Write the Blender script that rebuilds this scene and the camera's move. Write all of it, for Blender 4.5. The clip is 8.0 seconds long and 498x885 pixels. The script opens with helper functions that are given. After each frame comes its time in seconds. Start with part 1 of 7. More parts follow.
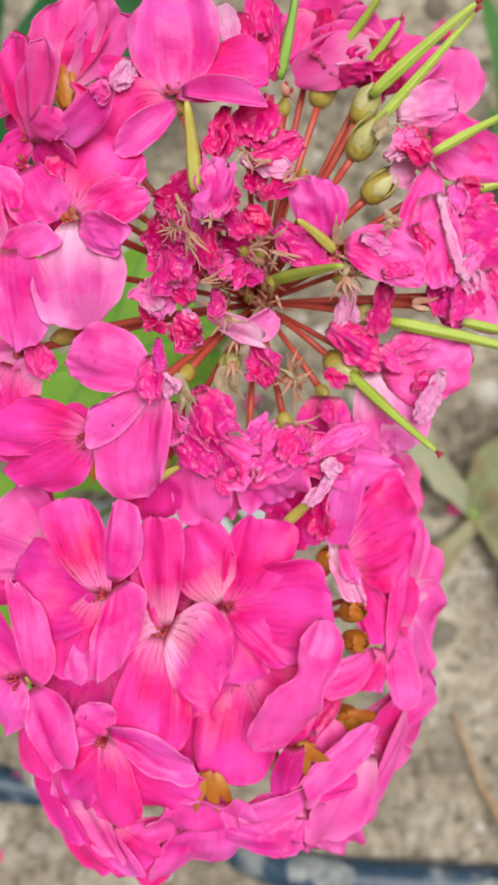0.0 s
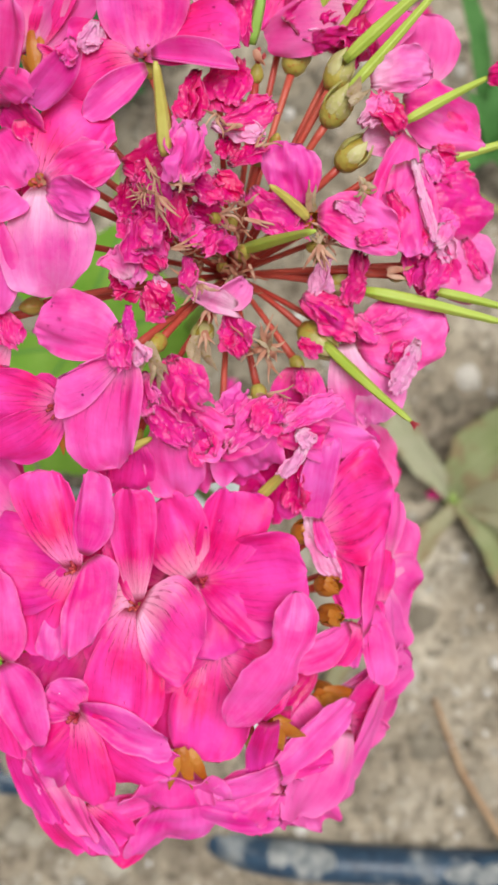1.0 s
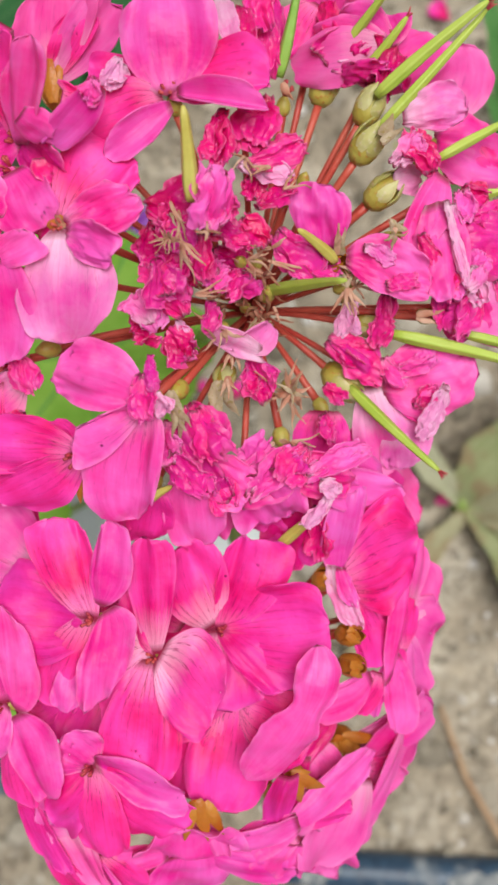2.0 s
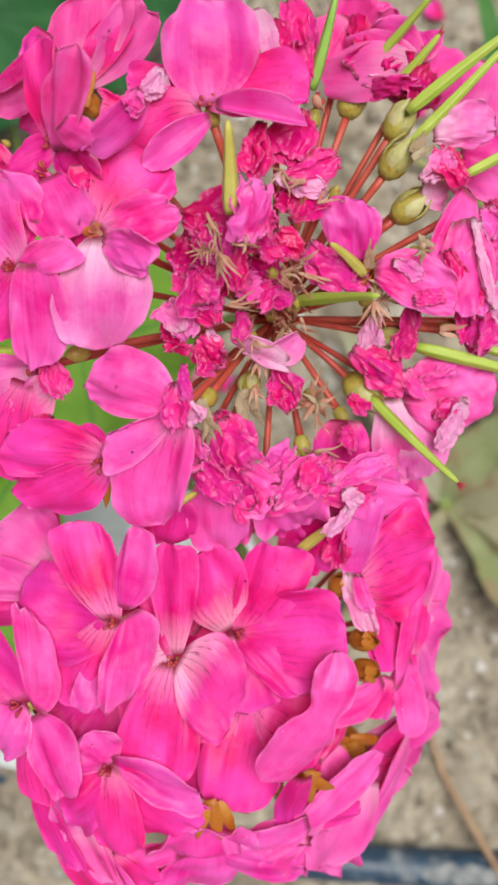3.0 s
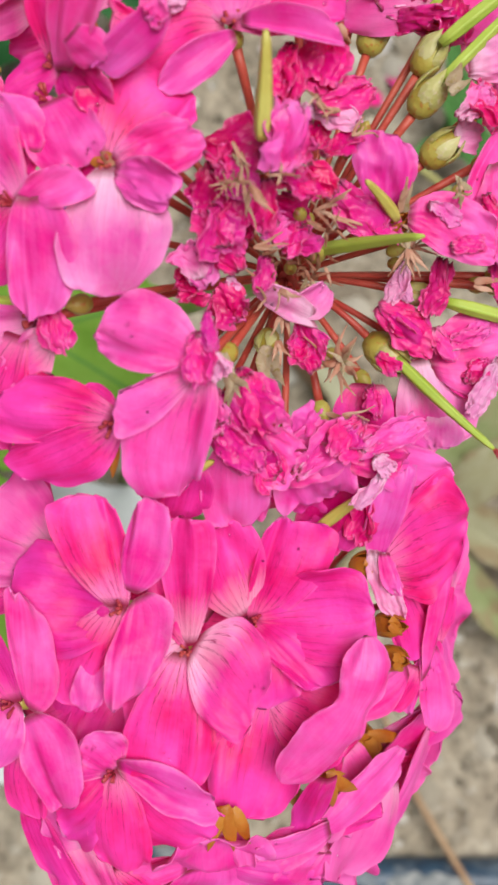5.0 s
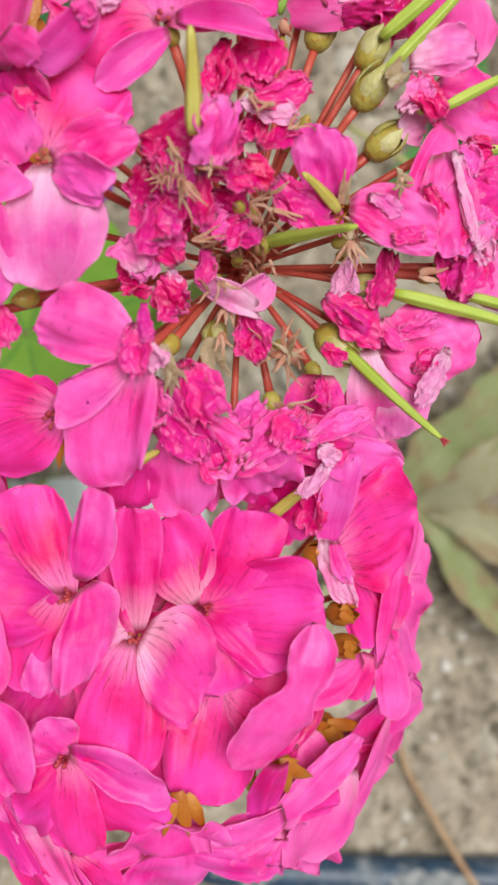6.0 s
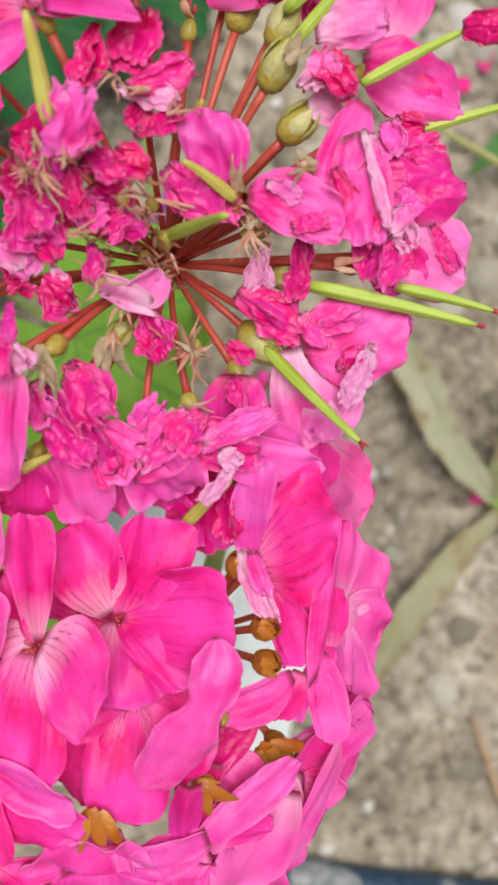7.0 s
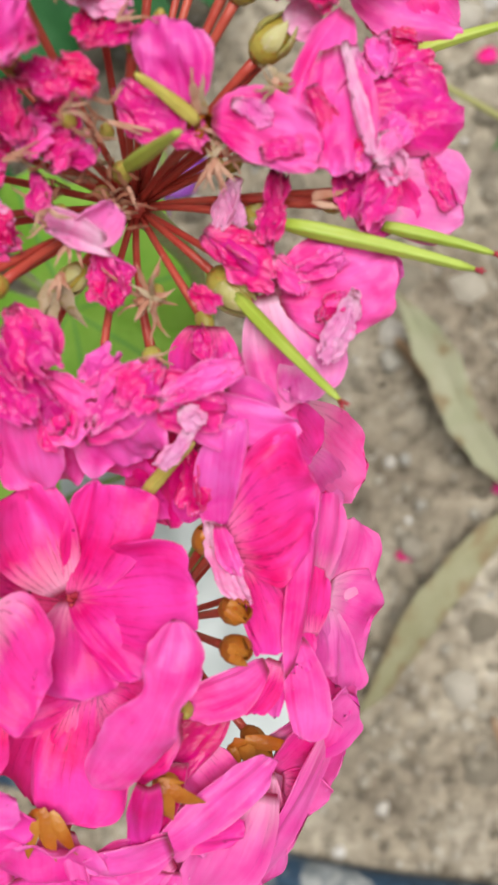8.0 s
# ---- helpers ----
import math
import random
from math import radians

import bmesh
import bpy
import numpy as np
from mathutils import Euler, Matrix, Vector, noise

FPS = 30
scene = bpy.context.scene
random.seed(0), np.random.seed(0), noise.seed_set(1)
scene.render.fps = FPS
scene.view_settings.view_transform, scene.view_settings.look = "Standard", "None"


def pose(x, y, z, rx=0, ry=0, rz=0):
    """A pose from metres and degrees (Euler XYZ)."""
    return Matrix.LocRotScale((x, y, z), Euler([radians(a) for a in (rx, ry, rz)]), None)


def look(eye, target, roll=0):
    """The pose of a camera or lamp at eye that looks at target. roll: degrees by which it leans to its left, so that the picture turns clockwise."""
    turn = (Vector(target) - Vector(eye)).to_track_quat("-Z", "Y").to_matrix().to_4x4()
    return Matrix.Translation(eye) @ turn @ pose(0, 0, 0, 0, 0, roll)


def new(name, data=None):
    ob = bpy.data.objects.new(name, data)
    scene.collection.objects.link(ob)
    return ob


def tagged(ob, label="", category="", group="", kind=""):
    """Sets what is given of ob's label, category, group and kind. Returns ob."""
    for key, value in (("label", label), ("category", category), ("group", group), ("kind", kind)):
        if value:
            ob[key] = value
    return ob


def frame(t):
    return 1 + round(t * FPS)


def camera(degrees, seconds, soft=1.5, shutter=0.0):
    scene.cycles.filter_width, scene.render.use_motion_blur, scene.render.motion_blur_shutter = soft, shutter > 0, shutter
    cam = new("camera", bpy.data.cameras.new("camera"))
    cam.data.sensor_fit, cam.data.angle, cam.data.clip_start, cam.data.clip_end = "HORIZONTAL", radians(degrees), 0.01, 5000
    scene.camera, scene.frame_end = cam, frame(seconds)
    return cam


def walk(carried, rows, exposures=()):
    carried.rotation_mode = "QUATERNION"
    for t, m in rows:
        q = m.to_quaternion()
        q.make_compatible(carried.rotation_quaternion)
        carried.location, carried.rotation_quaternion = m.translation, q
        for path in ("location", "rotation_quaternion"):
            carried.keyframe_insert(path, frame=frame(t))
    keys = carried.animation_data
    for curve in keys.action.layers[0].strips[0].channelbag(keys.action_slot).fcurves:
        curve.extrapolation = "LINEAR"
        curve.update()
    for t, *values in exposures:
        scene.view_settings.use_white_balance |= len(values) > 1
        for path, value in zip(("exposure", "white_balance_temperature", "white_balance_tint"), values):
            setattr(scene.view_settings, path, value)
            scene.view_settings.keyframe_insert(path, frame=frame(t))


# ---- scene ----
cam = camera(27.0, 8.0, soft=3.0)
PATH = [
    (0, 0.03184, 0.02493, 0.57023, 3.361, 3.960, -1.018),
    (0.5, 0.03303, 0.02021, 0.57152, 3.525, 3.012, -1.470),
    (1, 0.03341, 0.02069, 0.56703, 2.977, 3.016, -1.273),
    (1.5, 0.02931, 0.02599, 0.56338, 2.454, 2.871, -0.893),
    (1.7, 0.02965, 0.03067, 0.56251, 2.308, 3.158, -0.864),
    (2.8, 0.02079, 0.03745, 0.56027, 0.461, 1.370, 0.510),
    (3, 0.01773, 0.03856, 0.56458, 1.074, 1.018, 0.655),
    (3.5, 0.00931, 0.03468, 0.55974, 1.211, 0.543, 1.018),
    (4, 0.00603, 0.03188, 0.55597, 1.628, -2.116, 0.860),
    (4.5, 0.00021, 0.03023, 0.54636, 1.735, -3.268, 0.544),
    (5.8, 0.00513, 0.02953, 0.54357, 2.142, -3.031, -0.223),
    (6, 0.01478, 0.02736, 0.54752, 2.134, -1.643, -0.223),
    (6.5, 0.04185, 0.02610, 0.55504, 2.919, 2.248, 0.173),
    (7, 0.06022, 0.02804, 0.53507, 2.248, 7.775, 0.101),
    (7.5, 0.07142, 0.02838, 0.51725, 2.319, 10.469, 0.393),
    (8, 0.06764, 0.02296, 0.51349, 2.199, 9.621, 0.667),
]
walk(cam, [(t, pose(x, y, z, rx, ry, rz)) for t, x, y, z, rx, ry, rz in PATH])
# close-up lens: sharp at the flowers, soft at the ground
cam.data.dof.use_dof = True
cam.data.dof.focus_distance = 0.19
cam.data.dof.aperture_fstop = 30.0

# ---- light: bright overcast day ----
world = bpy.data.worlds.new("sky")
scene.world = world
world.use_nodes = True
wn = world.node_tree.nodes
sky = wn.new("ShaderNodeTexSky")
sky.sky_type, sky.sun_disc = "NISHITA", False
sky.sun_elevation, sky.sun_rotation = radians(77), radians(63)
sky.dust_density = 4.0
haze = wn.new("ShaderNodeHueSaturation")
haze.inputs["Saturation"].default_value = 0.12
world.node_tree.links.new(sky.outputs[0], haze.inputs["Color"])
world.node_tree.links.new(haze.outputs[0], wn["Background"].inputs[0])
wn["Background"].inputs[1].default_value = 0.062
sun = new("sun", bpy.data.lights.new("sun", "SUN"))
sun.data.energy, sun.data.angle, sun.data.color = 3.3, radians(38), (1.0, 0.97, 0.93)
sun.matrix_world = look((0.20, 0.10, 1.0), (0, 0, 0))
scene.view_settings.exposure = 0.03


# ---- materials ----
def material(name):
    m = bpy.data.materials.new(name)
    m.use_nodes = True
    n = m.node_tree.nodes
    return m, n, m.node_tree.links, n["Principled BSDF"]


def node(n, kind, **values):
    k = n.new(kind)
    for key, value in values.items():
        k.inputs[key].default_value = value
    return k


def ramp(n, links, source, stops):
    r = n.new("ShaderNodeValToRGB")
    e = r.color_ramp.elements
    while len(e) < len(stops):
        e.new(0.5)
    for item, (p, c) in zip(e, stops):
        item.position, item.color = p, (*c, 1)
    links.new(source, r.inputs[0])
    return r.outputs[0]


def mixed(n, links, factor, a, b, mode="MIX"):
    k = n.new("ShaderNodeMix")
    k.data_type, k.blend_type = "RGBA", mode
    for socket, value in ((k.inputs[0], factor), (k.inputs[6], a), (k.inputs[7], b)):
        if isinstance(value, (int, float)):
            socket.default_value = value
        elif isinstance(value, tuple):
            socket.default_value = (*value, 1)
        else:
            links.new(value, socket)
    return k.outputs[2]


def maths(n, links, op, a, b=0.0, clamp=False):
    k = n.new("ShaderNodeMath")
    k.operation, k.use_clamp = op, clamp
    for socket, value in zip(k.inputs, (a, b)):
        if isinstance(value, (int, float)):
            socket.default_value = value
        else:
            links.new(value, socket)
    return k.outputs[0]


def sheer(m, n, links, shader, colour, share):
    """Lets light through a thin leaf or petal."""
    t = n.new("ShaderNodeBsdfTranslucent")
    links.new(colour, t.inputs["Color"])
    k = n.new("ShaderNodeMixShader")
    k.inputs[0].default_value = share
    links.new(shader.outputs[0], k.inputs[1])
    links.new(t.outputs[0], k.inputs[2])
    links.new(k.outputs[0], n["Material Output"].inputs[0])


def petal_material(name, deep, light, pale, blaze, vein, dry=0.0, rough=0.42, share=0.13, crinkle=0.0):
    """deep/light: the two pinks; pale: colour near the claw, reaching as far as blaze; vein: darkness of the veins."""
    m, n, links, shader = material(name)
    uv = n.new("ShaderNodeUVMap")
    uv.uv_map = "petal"
    parts = n.new("ShaderNodeSeparateXYZ")
    links.new(uv.outputs[0], parts.inputs[0])
    v, u = parts.outputs[0], parts.outputs[1]
    who = n.new("ShaderNodeObjectInfo").outputs["Random"]
    place = n.new("ShaderNodeTexCoord").outputs["Object"]
    # broad mottling, and streaks that run from the claw to the rim
    cloud = node(n, "ShaderNodeTexNoise", Scale=110.0, Detail=3.0)
    links.new(place, cloud.inputs["Vector"])
    fan = n.new("ShaderNodeCombineXYZ")
    links.new(maths(n, links, "MULTIPLY", v, 16.0), fan.inputs[0])
    links.new(maths(n, links, "MULTIPLY", u, 1.4), fan.inputs[1])
    links.new(maths(n, links, "MULTIPLY", who, 40.0), fan.inputs[2])
    lines = node(n, "ShaderNodeTexNoise", Scale=1.0, Detail=3.0, Roughness=0.6)
    links.new(fan.outputs[0], lines.inputs["Vector"])
    tone = maths(n, links, "ADD", maths(n, links, "MULTIPLY", cloud.outputs[0], 0.72), maths(n, links, "MULTIPLY", lines.outputs[0], 0.28))
    tone = maths(n, links, "ADD", tone, maths(n, links, "MULTIPLY", maths(n, links, "SUBTRACT", u, 0.55), 0.16))
    body = ramp(n, links, tone, [(0.33, deep), (0.64, light)])
    hue = n.new("ShaderNodeHueSaturation")
    links.new(maths(n, links, "MULTIPLY_ADD", who, 0.016), hue.inputs["Hue"])
    hue.inputs["Hue"].links[0].from_node.inputs[2].default_value = 0.492
    links.new(maths(n, links, "MULTIPLY_ADD", who, 0.16), hue.inputs["Value"])
    hue.inputs["Value"].links[0].from_node.inputs[2].default_value = 0.90
    links.new(body, hue.inputs["Color"])
    body = hue.outputs[0]
    # pale blaze above the claw, with a feathered edge
    reach = maths(n, links, "ADD", maths(n, links, "MULTIPLY", who, 0.20), blaze - 0.10)
    edge = maths(n, links, "ADD", u, maths(n, links, "MULTIPLY", maths(n, links, "SUBTRACT", lines.outputs[0], 0.5), 0.30))
    near = maths(n, links, "MULTIPLY", maths(n, links, "SUBTRACT", reach, edge), 2.1, True)
    body = mixed(n, links, near, body, pale)
    # dark veins that fork and fade towards the rim
    sway = node(n, "ShaderNodeTexNoise", Scale=3.0, Detail=2.0)
    links.new(fan.outputs[0], sway.inputs["Vector"])
    lane = maths(n, links, "ADD", maths(n, links, "MULTIPLY", v, 11.0), maths(n, links, "MULTIPLY", sway.outputs[0], 1.6))
    off = maths(n, links, "ABSOLUTE", maths(n, links, "SUBTRACT", maths(n, links, "FRACT", lane), 0.5))
    thin = maths(n, links, "MULTIPLY", maths(n, links, "SUBTRACT", 0.085, off), 14.0, True)
    fade = maths(n, links, "MULTIPLY", maths(n, links, "POWER", maths(n, links, "SUBTRACT", 0.92, maths(n, links, "ADD", u, maths(n, links, "MULTIPLY", maths(n, links, "SUBTRACT", lines.outputs[0], 0.5), 1.5)), True), 1.6), vein * 2.2, True)
    fade = maths(n, links, "MULTIPLY", fade, maths(n, links, "ADD", 0.45, maths(n, links, "MULTIPLY", who, 0.7)))
    body = mixed(n, links, maths(n, links, "MULTIPLY", thin, fade), body, tuple(c * 0.42 for c in deep))
    # many finer, fainter veins over the whole blade
    lane = maths(n, links, "ADD", maths(n, links, "MULTIPLY", v, 27.0), maths(n, links, "MULTIPLY", sway.outputs[0], 2.6))
    off = maths(n, links, "ABSOLUTE", maths(n, links, "SUBTRACT", maths(n, links, "FRACT", lane), 0.5))
    fine = maths(n, links, "MULTIPLY", maths(n, links, "SUBTRACT", 0.16, off), 6.0, True)
    body = mixed(n, links, maths(n, links, "MULTIPLY", fine, maths(n, links, "MULTIPLY", cloud.outputs[0], 0.5 * min(vein, 0.6), True)), body, tuple(c * 0.75 for c in deep))
    # thin, paler margin
    out = maths(n, links, "MAXIMUM", maths(n, links, "MULTIPLY", maths(n, links, "ABSOLUTE", maths(n, links, "SUBTRACT", v, 0.5)), 2.0), u)
    out = maths(n, links, "ADD", out, maths(n, links, "MULTIPLY", maths(n, links, "SUBTRACT", cloud.outputs[0], 0.5), 0.35))
    out = maths(n, links, "MULTIPLY", maths(n, links, "SUBTRACT", out, 0.86), 3.0, True)
    body = mixed(n, links, maths(n, links, "MULTIPLY", out, 0.55 if rough > 0.35 else 0.25), body, tuple(c + (p - c) * 0.22 for c, p in zip(light, pale)))
    claw = maths(n, links, "MULTIPLY", maths(n, links, "SUBTRACT", 0.07, u), 18.0, True)
    body = mixed(n, links, claw, body, (0.30, 0.01, 0.06))
    if dry:
        fold = node(n, "ShaderNodeTexNoise", Scale=420.0, Detail=4.0, Roughness=0.65, Distortion=0.8)
        links.new(place, fold.inputs["Vector"])
        bleached = ramp(n, links, fold.outputs[0], [(0.46, (0, 0, 0)), (0.62, (1, 1, 1))])
        body = mixed(n, links, maths(n, links, "MULTIPLY", bleached, dry), body, (0.92, 0.62, 0.80))
        across = maths(n, links, "ABSOLUTE", maths(n, links, "SUBTRACT", v, 0.5))
        out = maths(n, links, "MAXIMUM", maths(n, links, "MULTIPLY", across, 2.0), u)
        out = maths(n, links, "ADD", out, maths(n, links, "MULTIPLY", maths(n, links, "SUBTRACT", fold.outputs[0], 0.5), 0.5))
        body = mixed(n, links, maths(n, links, "MULTIPLY", maths(n, links, "SUBTRACT", out, 0.80), 3.0 * dry + 0.6, True), body, (0.94, 0.40, 0.66))
        # lavender glints on sharp crests, put into the colour by pointiness
        ridge = n.new("ShaderNodeNewGeometry").outputs["Pointiness"]
        crest_glint = maths(n, links, "MULTIPLY", maths(n, links, "SUBTRACT", ridge, 0.545), 10.0, True)
        body = mixed(n, links, maths(n, links, "MULTIPLY", crest_glint, min(1.0, 0.08 + 2.5 * dry)), body, (0.96, 0.48, 0.78))
    # tiny dark specks
    dots = node(n, "ShaderNodeTexVoronoi", Scale=160.0, Randomness=1.0)
    links.new(place, dots.inputs["Vector"])
    speck = ramp(n, links, dots.outputs["Distance"], [(0.035, (1, 1, 1)), (0.06, (0, 0, 0))])
    rare = node(n, "ShaderNodeTexNoise", Scale=60.0)
    links.new(place, rare.inputs["Vector"])
    few = ramp(n, links, rare.outputs[0], [(0.62, (0, 0, 0)), (0.66, (1, 1, 1))])
    body = mixed(n, links, maths(n, links, "MULTIPLY", speck, few), body, (0.22, 0.0, 0.07))
    links.new(body, shader.inputs["Base Color"])
    shader.inputs["Roughness"].default_value = rough
    shader.inputs["Specular IOR Level"].default_value = 0.4
    relief = node(n, "ShaderNodeTexNoise", Scale=900.0, Detail=3.0)
    links.new(place, relief.inputs["Vector"])
    wave = maths(n, links, "ADD", relief.outputs[0], maths(n, links, "MULTIPLY", lines.outputs[0], 0.3))
    if crinkle:
        wrinkle = node(n, "ShaderNodeTexNoise", Scale=420.0, Detail=2.0, Distortion=1.0)
        links.new(place, wrinkle.inputs["Vector"])
        wave = maths(n, links, "ADD", wave, maths(n, links, "MULTIPLY", wrinkle.outputs[0], crinkle))
    bump = node(n, "ShaderNodeBump", Strength=0.45 if rough < 0.35 else 0.22, Distance=0.0006)
    links.new(wave, bump.inputs["Height"])
    links.new(bump.outputs[0], shader.inputs["Normal"])
    sheer(m, n, links, shader, body, share)
    return m


PINK = {
    "fresh": petal_material("petal_pink", (0.84, 0.0018, 0.20), (0.96, 0.052, 0.48), (0.95, 0.40, 0.70), 0.20, 0.6, rough=0.5, share=0.20),
    "throat": petal_material("petal_white_throated", (0.85, 0.003, 0.22), (0.96, 0.066, 0.49), (0.96, 0.62, 0.82), 0.35, 0.7, rough=0.5, share=0.20),
    # pale and rolled: highlights of raised petals are put into the light pink
    "pale": petal_material("petal_pale_pink", (0.89, 0.008, 0.29), (0.96, 0.12, 0.57), (0.95, 0.50, 0.76), 0.22, 0.4, 0.02, 0.46, 0.20, 0.25),
    "rolled": petal_material("petal_rim_turned_lit", (0.90, 0.012, 0.32), (0.96, 0.14, 0.60), (0.95, 0.12, 0.54), 0.0, 0.15, 0.03, 0.46, 0.22, 0.35),
    "blaze": petal_material("petal_bleaching", (0.92, 0.07, 0.46), (0.95, 0.26, 0.67), (0.96, 0.66, 0.84), 0.42, 0.3, 0.08, 0.46, 0.28, 0.4),
    "under": petal_material("petal_underside", (0.93, 0.045, 0.43), (0.96, 0.19, 0.60), (0.97, 0.64, 0.82), 0.34, 0.3, rough=0.5, share=0.32),
    "crisp": petal_material("petal_crumpled", (0.88, 0.0012, 0.22), (0.97, 0.036, 0.46), (0.95, 0.30, 0.62), 0.10, 0.3, 0.06, 0.30, 0.36, 0.3),
    "dry": petal_material("petal_withered", (0.64, 0.0004, 0.095), (0.92, 0.004, 0.30), (0.88, 0.10, 0.36), 0.05, 0.3, 0.03, 0.30, 0.27, 0.3),
    "papery": petal_material("petal_papery", (0.94, 0.22, 0.58), (0.95, 0.45, 0.75), (0.96, 0.74, 0.86), 0.36, 0.4, 0.4, 0.40, 0.3, 0.5),
}


def plant_material(name, base, other, scale, rough=0.5, share=0.0, streak=None, bump=0.3):
    m, n, links, shader = material(name)
    place = n.new("ShaderNodeTexCoord").outputs["Object"]
    who = n.new("ShaderNodeObjectInfo").outputs["Random"]
    shift = n.new("ShaderNodeVectorMath")
    shift.operation = "ADD"
    links.new(place, shift.inputs[0])
    links.new(who, shift.inputs[1])
    noise_a = node(n, "ShaderNodeTexNoise", Scale=scale, Detail=4.0)
    links.new(shift.outputs[0], noise_a.inputs["Vector"])
    colour = ramp(n, links, noise_a.outputs[0], [(0.32, base), (0.68, other)])
    fine = node(n, "ShaderNodeTexNoise", Scale=scale * 7, Detail=3.0)
    links.new(shift.outputs[0], fine.inputs["Vector"])
    if streak:
        mark = ramp(n, links, fine.outputs[0], [(0.56, (0, 0, 0)), (0.66, (1, 1, 1))])
        colour = mixed(n, links, maths(n, links, "MULTIPLY", mark, 0.7), colour, streak)
    links.new(colour, shader.inputs["Base Color"])
    shader.inputs["Roughness"].default_value = rough
    lift = node(n, "ShaderNodeBump", Strength=bump, Distance=0.0008)
    links.new(fine.outputs[0], lift.inputs["Height"])
    links.new(lift.outputs[0], shader.inputs["Normal"])
    if share:
        sheer(m, n, links, shader, colour, share)
    return m


STALK = plant_material("stalk_red", (0.40, 0.036, 0.028), (0.54, 0.105, 0.065), 90, 0.45)
BUD = plant_material("calyx_olive", (0.34, 0.25, 0.03), (0.46, 0.42, 0.09), 140, 0.45, streak=(0.42, 0.14, 0.03))
SEPAL = {
    "sepal": plant_material("sepal_amber", (0.49, 0.13, 0.011), (0.64, 0.28, 0.04), 160, 0.35, 0.3),
    "green": plant_material("sepal_green", (0.44, 0.42, 0.10), (0.62, 0.60, 0.28), 160, 0.5, 0.15, streak=(0.62, 0.55, 0.34)),
    "brown": plant_material("sepal_brown", (0.26, 0.08, 0.045), (0.46, 0.22, 0.13), 220, 0.6, 0.1),
    "straw": plant_material("sepal_straw", (0.44, 0.16, 0.09), (0.66, 0.42, 0.30), 220, 0.6, 0.15),
    "papery": plant_material("sepal_papery", (0.48, 0.34, 0.20), (0.68, 0.57, 0.40), 200, 0.55, 0.4, streak=(0.40, 0.30, 0.06)),
}
BEAK = {
    "green": plant_material("beak_green", (0.36, 0.50, 0.05), (0.52, 0.64, 0.12), 70, 0.45, 0.1),
    "grass": plant_material("beak_grass", (0.22, 0.46, 0.06), (0.38, 0.58, 0.12), 120, 0.45, 0.1),
    "yellow": plant_material("beak_yellow", (0.52, 0.42, 0.07), (0.66, 0.62, 0.16), 120, 0.45, 0.1),
}
STYLE = plant_material("style_red", (0.36, 0.015, 0.05), (0.52, 0.08, 0.07), 300, 0.5)
WATER, _n, _l, _s = material("water")
_s.inputs["Base Color"].default_value = (1, 1, 1, 1)
_s.inputs["Roughness"].default_value, _s.inputs["IOR"].default_value, _s.inputs["Transmission Weight"].default_value = 0.03, 1.33, 1.0
STEM = plant_material("stem_green", (0.20, 0.32, 0.06), (0.30, 0.40, 0.10), 60, 0.5, streak=(0.30, 0.10, 0.04))


# ---- small builders ----
MM = 0.001


def part(name, bm, mats, parent=None, label="", smooth=True):
    """Links a bmesh as one mesh object under a thing or a part."""
    me = bpy.data.meshes.new(name)
    bm.to_mesh(me)
    bm.free()
    for m in mats if isinstance(mats, (list, tuple)) else [mats]:
        me.materials.append(m)
    if smooth:
        me.polygons.foreach_set("use_smooth", [True] * len(me.polygons))
    ob = new(name, me)
    if parent is not None:
        ob.parent = parent
    if label:
        ob["label"] = label
    return ob


def sheet(bm, rows, thickness, uv_name=None):
    """A closed thin shell over a grid of points (rows of equal length); the back takes the second material."""
    nu, nv = len(rows), len(rows[0])
    normals = []
    for i in range(nu):
        line = []
        for j in range(nv):
            du = rows[min(i + 1, nu - 1)][j] - rows[max(i - 1, 0)][j]
            dv = rows[i][min(j + 1, nv - 1)] - rows[i][max(j - 1, 0)]
            k = dv.cross(du)
            line.append(k.normalized() if k.length > 1e-12 else Vector((0, 0, 1)))
        normals.append(line)
    top = [[bm.verts.new(p) for p in row] for row in rows]
    low = [[bm.verts.new(rows[i][j] - normals[i][j] * thickness) for j in range(nv)] for i in range(nu)]
    layer = bm.loops.layers.uv.new(uv_name) if uv_name else None
    spot = {}
    for i in range(nu):
        for j in range(nv):
            spot[top[i][j]] = spot[low[i][j]] = (j / (nv - 1), i / (nu - 1))
    faces = []
    for i in range(nu - 1):
        for j in range(nv - 1):
            faces.append((0, (top[i][j], top[i][j + 1], top[i + 1][j + 1], top[i + 1][j])))
            faces.append((1, (low[i][j], low[i + 1][j], low[i + 1][j + 1], low[i][j + 1])))
    rim = [(i, 0) for i in range(nu)] + [(nu - 1, j) for j in range(1, nv)] + [(i, nv - 1) for i in range(nu - 2, -1, -1)] + [(0, j) for j in range(nv - 2, 0, -1)]
    border = []
    for (a, b), (c, d) in zip(rim, rim[1:] + rim[:1]):
        faces.append((0, (top[a][b], top[c][d], low[c][d], low[a][b])))
        border += [(top[a][b], top[c][d]), (low[a][b], low[c][d])]
    for slot, vs in faces:
        f = bm.faces.new(vs)
        f.material_index = slot
        if layer:
            for loop in f.loops:
                loop[layer].uv = spot[loop.vert]
    for pair in border:
        edge = bm.edges.get(pair)
        if edge:
            edge.smooth = False
    return bm


